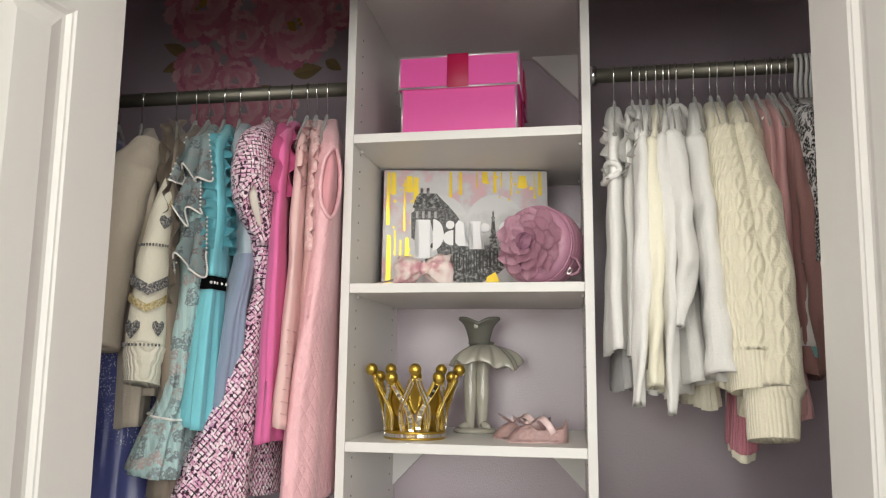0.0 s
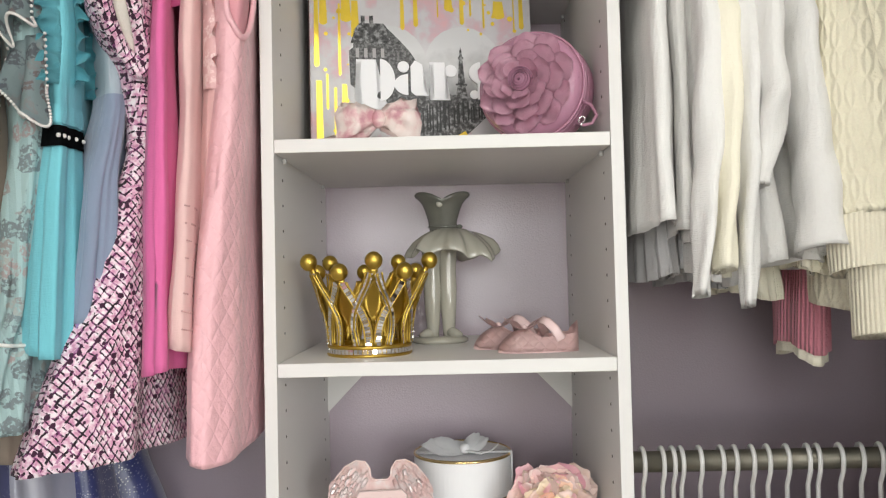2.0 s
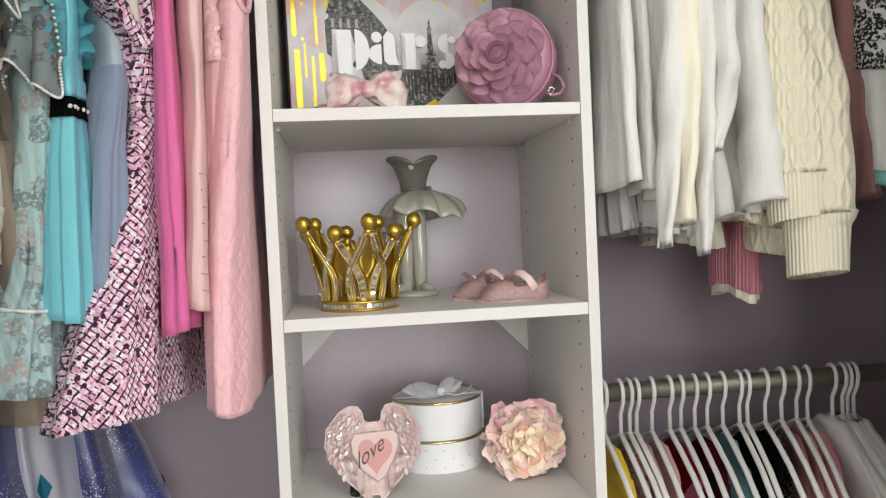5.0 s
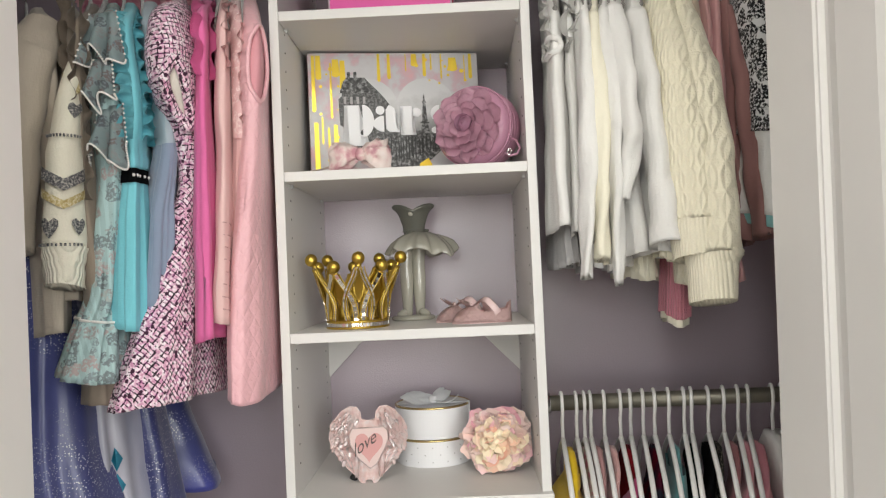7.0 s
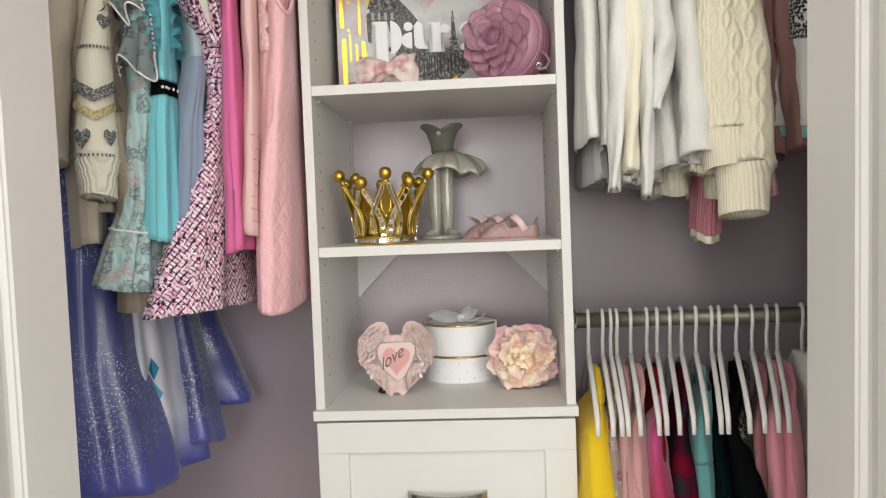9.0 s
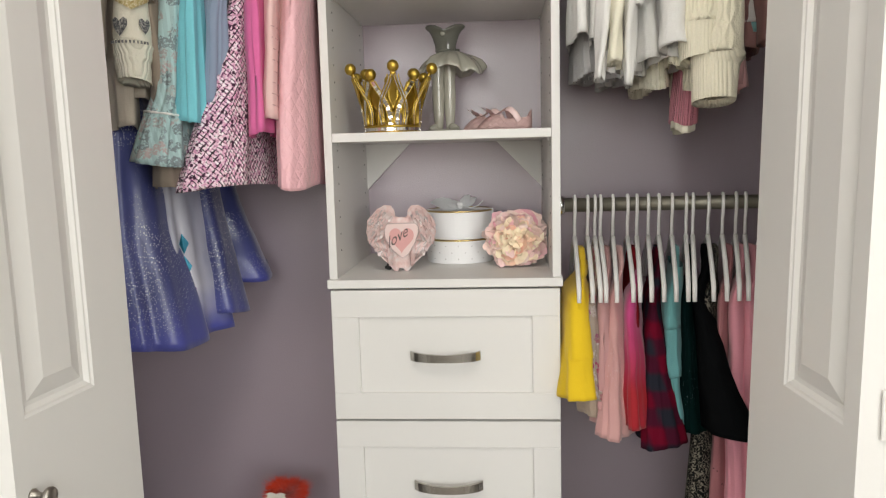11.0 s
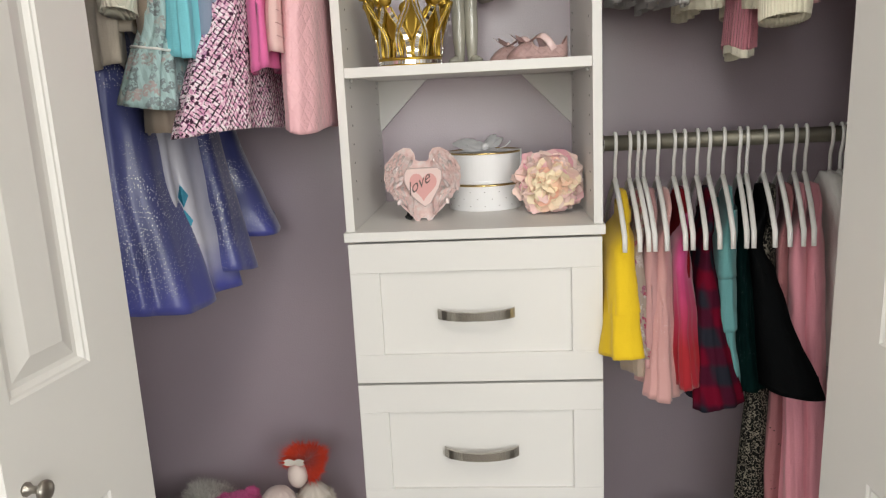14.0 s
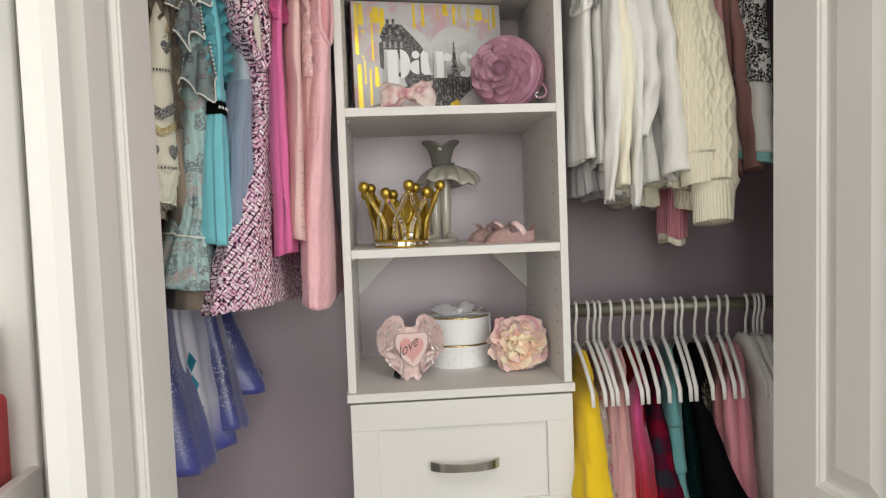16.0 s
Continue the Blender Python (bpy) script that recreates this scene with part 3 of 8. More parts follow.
def knob(at, out):
    """A small turned knob that stands out along the vector out."""
    bm = lathe([(0.0, 0.0), (0.0125, 0.0), (0.0125, 0.003), (0.0098, 0.0055), (0.0075, 0.009), (0.0065, 0.014), (0.0075, 0.0185), (0.012, 0.0225), (0.0172, 0.025), (0.0188, 0.0285), (0.018, 0.032), (0.013, 0.0345), (0, 0.0355)], (0, 0, 0), 24)
    return turn(bm, Matrix.Translation(at) @ Vector(out).to_track_quat("Z", "Y").to_matrix().to_4x4() @ Matrix.Diagonal((0.64, 0.64, 0.85, 1)))


DOOR_H = 2.07
for _s, _n in ((-1, "door_1"), (1, "door_2")):
    if _s < 0:
        _lead, _apex, _fold, _post, _st = (-0.4625, -0.305), (-0.4908, -0.5595), (-0.5315, -0.5612), (-0.575, -0.308), (0.0925, 0.0265)
    else:
        _lead, _apex, _fold, _post, _st = (0.476, -0.292), (0.498, -0.577), (0.5405, -0.577), (0.58, -0.308), (0.1055, 0.0305)
    _lean = Matrix.Identity(4)
    _lean[0][2] = 0.018 if _s > 0 else -0.008
    _lean[0][3] = -1.4 * _lean[0][2]
    _d = thing(_n, (_s * 0.53, -0.45, 0.015), "white moulded bifold closet door folded open", "door", kind="structure")
    part("lead_panel", turn(leaf_at(_lead, _apex, DOOR_H, flip=_s < 0, stiles=_st), _lean), M["door"], _d, smooth=False)
    part("pivot_panel", turn(leaf_at(_fold, _post, DOOR_H, flip=_s < 0, stiles=_st[::-1]), _lean), M["door"], _d, smooth=False)
    _u = Vector((_apex[0] - _lead[0], _apex[1] - _lead[1], 0)).normalized()
    _out = Vector((-_s * abs(_u.y), -abs(_u.x), 0))
    _k = Vector((_lead[0], _lead[1], 0.928)) + _u * (0.229 if _s < 0 else 0.26)
    part("knob", turn(knob(_k, _out), _lean), M["satin"], _d, "brushed nickel round knob")
    for _z in (0.25, 1.05, 1.85):
        _h = part("hinge", box(_s * 0.514, _s * 0.556, _fold[1] - 0.0045, _fold[1] - 0.0005, _z - 0.028, _z + 0.028, 0.001), M["door"], _d, smooth=False)
        for _q in (-0.018, 0.018):
            part("screw", ball((_s * 0.522, _fold[1] - 0.0045, _z + _q), 0.003, seg=8), M["nickel"], _h)

# ---- shelf tower ----
TX, TIN, TD = 0.2175, 0.2022, WALL_Y - 0.002
SHELF = {"A": 1.922, "B": 1.652, "C": 1.383}
CHEST = 1.110
tower = thing("shelf_tower", (0, 0.18, 0), "white melamine closet tower with shelves and two drawers", "closet organizer")
for _s in (-1, 1):
    part("side_panel", box(_s * TIN, _s * TX, 0, TD, CHEST, 2.216, 0.0006), M["melamine"], tower, smooth=False)
    part("lower_side_panel", box(_s * 0.197, _s * 0.213, 0.012, TD, 0.0, CHEST - 0.019, 0.0006), M["melamine"], tower, smooth=False)
for _z in SHELF.values():
    part("shelf", box(-TIN + 0.0005, TIN - 0.0005, 0.0005, TD - 0.001, _z - 0.0165, _z, 0.0008), M["melamine"], tower, smooth=False)
part("top_panel", box(-TIN + 0.0005, TIN - 0.0005, 0, TD - 0.001, 2.2, 2.216, 0.0008), M["melamine"], tower, smooth=False)
part("chest_top", box(-0.22, 0.22, -0.014, TD, CHEST - 0.0165, CHEST, 0.0012), M["melamine"], tower, smooth=False)
for _top in (2.2, SHELF["C"] - 0.0165):
    for _s in (-1, 1):
        part("corner_brace", slab([(_s * 0.2017, _top - 0.0005), (_s * 0.2017, _top - 0.105), (_s * 0.1, _top - 0.0005)], TD - 0.016, 0.0155), M["melamine"], tower, smooth=False)
for _z0, _z1 in ((0.839, 1.0895), (0.583, 0.8345)):
    _bm = bmesh.new()
    _r = 0.0515
    _x = 0.2145
    box(-_x, _x, -0.012, 0.006, _z0, _z0 + _r, 0.001, _bm)
    box(-_x, _x, -0.012, 0.006, _z1 - _r, _z1, 0.001, _bm)
    for _s in (-1, 1):
        box(_s * _x, _s * (_x - _r), -0.0119, 0.006, _z0 + _r, _z1 - _r, 0.001, _bm)
    box(-_x + _r - 0.002, _x - _r + 0.002, -0.0045, 0.003, _z0 + _r - 0.002, _z1 - _r + 0.002, 0.0, _bm)
    _dr = part("drawer_front", _bm, M["melamine"], tower, "white shaker drawer front", smooth=False)
    part("drawer_box", box(-0.185, 0.185, 0.0065, TD - 0.02, _z0 + 0.02, _z1 - 0.04), M["melamine"], tower, smooth=False)
    _zc = (_z0 + _z1) / 2
    _bm = bmesh.new()
    _rows = []
    for _i in range(17):
        _t = _i / 8 - 1
        _yy = -0.013 - 0.026 * (1 - _t * _t) ** 0.75
        _hh = 0.0085 - 0.0015 * (1 - abs(_t))
        _rows.append([_bm.verts.new(p) for p in ((_t * 0.066, _yy - 0.003, _zc - _hh), (_t * 0.066, _yy - 0.003, _zc + _hh), (_t * 0.066, _yy + 0.003, _zc + _hh), (_t * 0.066, _yy + 0.003, _zc - _hh))])
    for _u, _v in zip(_rows, _rows[1:]):
        for _k in range(4):
            _bm.faces.new((_u[_k], _u[(_k + 1) % 4], _v[(_k + 1) % 4], _v[_k]))
    _bm.faces.new(_rows[0])
    _bm.faces.new(_rows[-1])
    part("handle", _bm, M["nickel"], _dr, "arched brushed nickel handle", smooth=False)
part("bottom_shelf", box(-0.1965, 0.1965, 0.014, TD - 0.001, 0.1, 0.116, 0.0008), M["melamine"], tower, smooth=False)
part("toe_kick", box(-0.1965, 0.1965, 0.03, 0.045, 0, 0.0995), M["melamine"], tower, smooth=False)
# pin holes as flat discs, their inner shade put into a dark colour
_bm = bmesh.new()
for _s in (-1, 1):
    for _y in (0.045, 0.325):
        _z = CHEST + 0.05
        while _z < 2.15:
            if min(abs(_z - _q) for _q in (*SHELF.values(), CHEST)) > 0.024:
                bmesh.ops.create_cone(_bm, cap_ends=True, segments=8, radius1=0.0018, radius2=0.0018, depth=0.0012, matrix=Matrix.Translation((_s * TIN, _y, _z)) @ Matrix.Rotation(math.pi / 2, 4, "Y"))
            _z += 0.032
part("pin_hole_disc", _bm, M["hole"], tower, "rows of small dark discs painting the shade in shelf pin holes", smooth=False)["kind"] = "stuff"
for _z in SHELF.values():
    for _s in (-1, 1):
        for _y in (0.045, 0.325):
            part("shelf_pin", box(_s * 0.2017, _s * 0.1965, _y - 0.0025, _y + 0.0025, _z - 0.023, _z - 0.0168, 0.001), M["pin"], tower)

# ---- rods ----
ROD_Y, ROD_Z, LOW_Z = 0.1, 2.047, 1.2345
for _x0, _x1, _z in ((-SIDE, -TX, ROD_Z), (TX, SIDE, ROD_Z), (TX, SIDE, LOW_Z)):
    _r = thing("closet_rod", ((_x0 + _x1) / 2, ROD_Y, _z), "satin nickel closet rod fixed to the tower side", "rod", "closet rods")
    part("bar", tube([(_x0 + 0.003, ROD_Y, _z), (_x1 - 0.003, ROD_Y, _z)], 0.0135, 20), M["rod"], _r)
    _in = -TX if _x1 < 0 else TX
    _sg = -1 if _x1 < 0 else 1
    part("socket", tube([(_in + _sg * 0.0005, ROD_Y, _z), (_in + _sg * 0.014, ROD_Y, _z)], 0.0185, 20), M["chrome"], _r, "chrome rod socket")

# ---- hangers ----


def hook_points(z, r, neck):
    pts = [(0, r * math.cos(math.radians(d)), r * math.sin(math.radians(d))) for d in range(-25, 200, 15)]
    pts += [(0, -r * 0.86, -r * 0.75), (0, -r * 0.4, -r * 1.35), (0, 0, -r * 1.9), (0, 0, neck)]
    return pts


def velvet_hanger(at, yaw):
    h = thing("hanger", at, "slim grey velvet clothes hanger with metal hook", "hanger", "velvet hangers")
    o = Vector(at)
    m = Matrix.Translation(o) @ Matrix.Rotation(yaw, 4, "Z")
    part("hook", turn(tube(hook_points(0, 0.0155, -0.062), 0.0016, 6), m), M["chrome"], h, "chrome wire hook")
    pts = [(0, 0.15, -0.155), (0, 0.1, -0.118), (0, 0.05, -0.088), (0, 0.018, -0.066), (0, 0, -0.058), (0, -0.018, -0.066), (0, -0.05, -0.088), (0, -0.1, -0.118), (0, -0.15, -0.155)]
    bm = tube(pts, [0.005, 0.007, 0.0085, 0.0095, 0.009, 0.0095, 0.0085, 0.007, 0.005], 8, flat=0.3, up=(1, 0, 0))
    tube([(0, 0.145, -0.158), (0, -0.145, -0.158)], 0.004, 6, bm=bm)
    part("frame", turn(bm, m), M["velvet"], h)
    return h


def white_hanger(at, yaw):
    h = thing("hanger", at, "white plastic clothes hanger", "hanger", "white hangers")
    m = Matrix.Translation(at) @ Matrix.Rotation(yaw, 4, "Z")
    part("hook", turn(tube(hook_points(0, 0.0175, -0.066), 0.0031, 8), m), M["plastic"], h)
    pts = [(0, 0.147, -0.166), (0, 0.142, -0.14), (0, 0.09, -0.105), (0, 0.045, -0.083), (0, 0, -0.064), (0, -0.045, -0.083), (0, -0.09, -0.105), (0, -0.142, -0.14), (0, -0.147, -0.166)]
    bm = tube(pts, [0.0038, 0.0044, 0.0044, 0.0044, 0.0044, 0.0044, 0.0044, 0.0044, 0.0038], 8, flat=0.9)
    part("frame", turn(bm, m), M["plastic"], h)
    return h


def yaw_for(dx, dy=0.19):
    return math.atan2(dx, dy)


LEFT_HOOK = [-0.735, -0.684, -0.608, -0.564, -0.536, -0.503, -0.470, -0.408, -0.361, -0.328, -0.309, -0.288]
LEFT_SKEW = [0.06, 0.11, 0.08, 0.07, 0.055, 0.07, 0.075, 0.045, 0.05, 0.045, 0.045, 0.05]
RIGHT_HOOK = [0.263, 0.295, 0.309, 0.321, 0.338, 0.351, 0.361, 0.374, 0.404, 0.432, 0.445, 0.474, 0.494, 0.509, 0.529, 0.537, 0.551, 0.562]
_first = None
for _x, _k in [*zip(LEFT_HOOK, LEFT_SKEW), *[(x, -0.012 - 0.03 * (x - 0.26)) for x in RIGHT_HOOK]]:
    _at = (_x, ROD_Y, ROD_Z + 0.0005)
    if _first is None:
        _first = velvet_hanger(_at, 0)
        _first.rotation_euler.z = yaw_for(_k)
    else:
        copy_thing(_first, Matrix.Translation(_at) @ Matrix.Rotation(yaw_for(_k), 4, "Z"))
LOW_HOOK = [0.252, 0.277, 0.291, 0.302, 0.326, 0.354, 0.372, 0.394, 0.414, 0.439, 0.466, 0.479, 0.508, 0.535, 0.560, 0.578, 0.620, 0.637, 0.646, 0.656]
LOW_SKEW = [-0.006, -0.007, -0.007, -0.008, -0.013, -0.012, -0.018, -0.02, -0.018, -0.022, -0.028, -0.03, -0.026, -0.03, -0.034, -0.036, -0.03, -0.03, -0.03, -0.03]
_first = None
for _i, (_x, _k) in enumerate([*zip(LOW_HOOK, LOW_SKEW), (0.577, -0.01), (0.586, -0.01), (0.595, -0.01), (0.603, -0.01)]):
    _at = (_x, ROD_Y, LOW_Z if _i < 20 else ROD_Z)
    if _first is None:
        _first = white_hanger(_at, 0)
        _first.rotation_euler.z = yaw_for(_k, 0.145)
    else:
        copy_thing(_first, Matrix.Translation(_at) @ Matrix.Rotation(yaw_for(_k, 0.145), 4, "Z"))

# ---- clothes ----


class Cloth:
    """A hanging garment as a closed sheet. Rows, from the top down: height, middle x and y, half its width (front edge at y - w), half its
    thickness, and skew (how far its front edge stands towards +x). Angle 0 is the front edge, a quarter turn the +x face."""

    def __init__(self, rows, folds=6, depth=0.006, seed=0, start=0.25, wob=0.004):
        r = np.array(rows, float)
        z = r[:, 0]
        n = 161
        zz = np.linspace(z[0], z[-1], n)
        cols = [np.interp(-zz, -z, r[:, k]) for k in range(1, 6)]
        ker = np.hanning(15)
        ker /= ker.sum()
        self.cols = [np.convolve(np.pad(c, 7, mode="edge"), ker, "valid") for c in cols]
        self.z0, self.z1, self.n = z[0], z[-1], n
        self.folds, self.depth, self.seed, self.start, self.wob = folds, depth, seed, start, wob

    def at(self, a, t, swell=0.0):
        x, y, w, d, s = (float(np.interp(t * (self.n - 1), np.arange(self.n), c)) for c in self.cols)
        ca, sa = math.cos(a), math.sin(a)
        k = max(0.0, (t - self.start) / (1 - self.start))
        k = k * k * (3 - 2 * k)
        drift = 0.5 * math.sin(2.2 * t + self.seed)
        f = math.sin(self.folds * a + self.seed * 1.7 + drift) + 0.5 * math.sin((self.folds * 1.9) * math.sin(a / 2) * 3 + self.seed * 2.3 + 1.3 * t)
        v = d * (abs(sa) ** 0.75) * (1 if sa >= 0 else -1) + (self.depth * k * f + swell) * (sa * 0.8 + 0.2 * (1 if sa >= 0 else -1))
        u = (w + 0.35 * self.depth * k * f + swell) * (abs(ca) ** 0.85) * (1 if ca >= 0 else -1)
        z = self.z0 + (self.z1 - self.z0) * t
        j = noise.noise_vector(Vector((a * 0.6 + self.seed * 3.1, t * 5, self.seed)) * 1.3) * self.wob
        edge = 0.006 * math.sin(a * 2 + self.seed) * t
        return Vector((x + s * ca * (1.0) + v + j.x, y - u + j.y, z + j.z * 0.5 * t + edge * t))

    def mesh(self, na=64, nr=44, hole=None, t0=0.0, t1=1.0, swell=0.0, a0=0.0, a1=math.tau, hem=True):
        bm = bmesh.new()
        full = a1 - a0 > math.tau - 1e-3
        cols = na if full else na + 1
        g = []
        for i in range(nr + 1):
            t = t0 + (t1 - t0) * i / nr
            g.append([bm.verts.new(self.at(a0 + (a1 - a0) * k / na, t, swell)) for k in range(cols)])
        if hem:
            for dz, sc in ((0.0, 0.93), (0.03, 0.9)):
                c = sum((v.co for v in g[nr]), Vector()) / len(g[nr])
                g.append([bm.verts.new(c + (v.co - c) * sc + Vector((0, 0, dz))) for v in g[nr]])
        for i in range(len(g) - 1):
            for k in range(na):
                k2 = (k + 1) % na if full else k + 1
                if hole and i < nr:
                    tt = t0 + (t1 - t0) * (i + 0.5) / nr
                    aa = a0 + (a1 - a0) * (k + 0.5) / na
                    da = (aa - hole[0] + math.pi) % math.tau - math.pi
                    if (da / hole[2]) ** 2 + ((tt - hole[1]) / hole[3]) ** 2 < 1:
                        continue
                bm.faces.new((g[i][k], g[i][k2], g[i + 1][k2], g[i + 1][k]))
        if full and t0 == 0:
            bm.faces.new(g[0][::-1])
        return bm

    def ring(self, hole, r, n=40, swell=0.0, sides=8):
        return tube([self.at(hole[0] + hole[2] * math.cos(k * math.tau / n), hole[1] + hole[3] * math.sin(k * math.tau / n), swell) for k in range(n)], r, sides, closed=True)


def ruffle(points, out, width, amp, waves, bm=None, phase=0.0, n=120, down=(0, 0, -1)):
    """A gathered strip along points, standing out along out and waving up and down."""
    bm = bm or bmesh.new()
    pts = [Vector(p) for p in points]
    rows = []
    o, dn = Vector(out).normalized(), Vector(down)
    for i in range(n + 1):
        f = i / n * (len(pts) - 1)
        j = min(int(f), len(pts) - 2)
        p = pts[j].lerp(pts[j + 1], f - j)
        d = (pts[j + 1] - pts[j]).normalized()
        s = d.cross(o).normalized()
        ph = waves * math.tau * i / n + phase
        row = []
        for k in range(4):
            q = k / 3
            row.append(bm.verts.new(p + o * width * q * (0.86 + 0.14 * math.cos(ph)) + s * amp * q * math.sin(ph) + d * amp * 0.5 * q * math.cos(ph * 1.3 + 1)))
        rows.append(row)
    for a, b in zip(rows, rows[1:]):
        for k in range(3):
            bm.faces.new((a[k], a[k + 1], b[k + 1], b[k]))
    bmesh.ops.solidify(bm, geom=bm.faces[:], thickness=0.0012)
    return bm


def sleeve(points, radii, seed=0, flat=0.55, amp=0.0025, sides=20, n=36):
    """An empty hanging sleeve along points, a little creased."""
    pts = [Vector(p) for p in points]
    bm = bmesh.new()
    rings = []
    for i in range(n + 1):
        f = i / n * (len(pts) - 1)
        j = min(int(f), len(pts) - 2)
        e = f - j
        e = e * e * (3 - 2 * e) * 0.4 + e * 0.6
        p = pts[j].lerp(pts[j + 1], e)
        r = radii[j] + (radii[j + 1] - radii[j]) * e
        ring = []
        for k in range(sides):
            a = k * math.tau / sides
            c = amp * (math.sin(3 * a + seed + f * 2.4) + 0.7 * math.sin(f * 9 + 2 * a + seed * 2))
            ring.append(bm.verts.new(p + Vector(((r * flat + c) * math.sin(a), -(r + c) * math.cos(a), 0.2 * r * math.cos(a)))))
        rings.append(ring)
    c = sum((v.co for v in rings[-1]), Vector()) / sides
    rings.append([bm.verts.new(c + (v.co - c) * 0.86 + Vector((0, 0, 0.012))) for v in rings[-1]])
    for u, v in zip(rings, rings[1:]):
        for k in range(sides):
            bm.faces.new((u[k], u[(k + 1) % sides], v[(k + 1) % sides], v[k]))
    bm.faces.new(rings[0][::-1])
    return bm


def hung(name, hook, label, category, group, z=ROD_Z):
    return thing(name, (hook, ROD_Y, z - 0.09), label, category, group)


def shoulders(x, s, w=0.15, d=0.022, y=0.085, top=1.975, sh=1.893):
    """Rows for the neck and shoulders of a garment on its hanger."""
    return [(top, x, 0.1, 0.03, 0.012, s * 0.15), (top - 0.02, x, 0.1, 0.06, 0.018, s * 0.35), ((top + sh) / 2, x, 0.095, 0.105, d * 0.85, s * 0.65), (sh, x, y, w, d, s)]

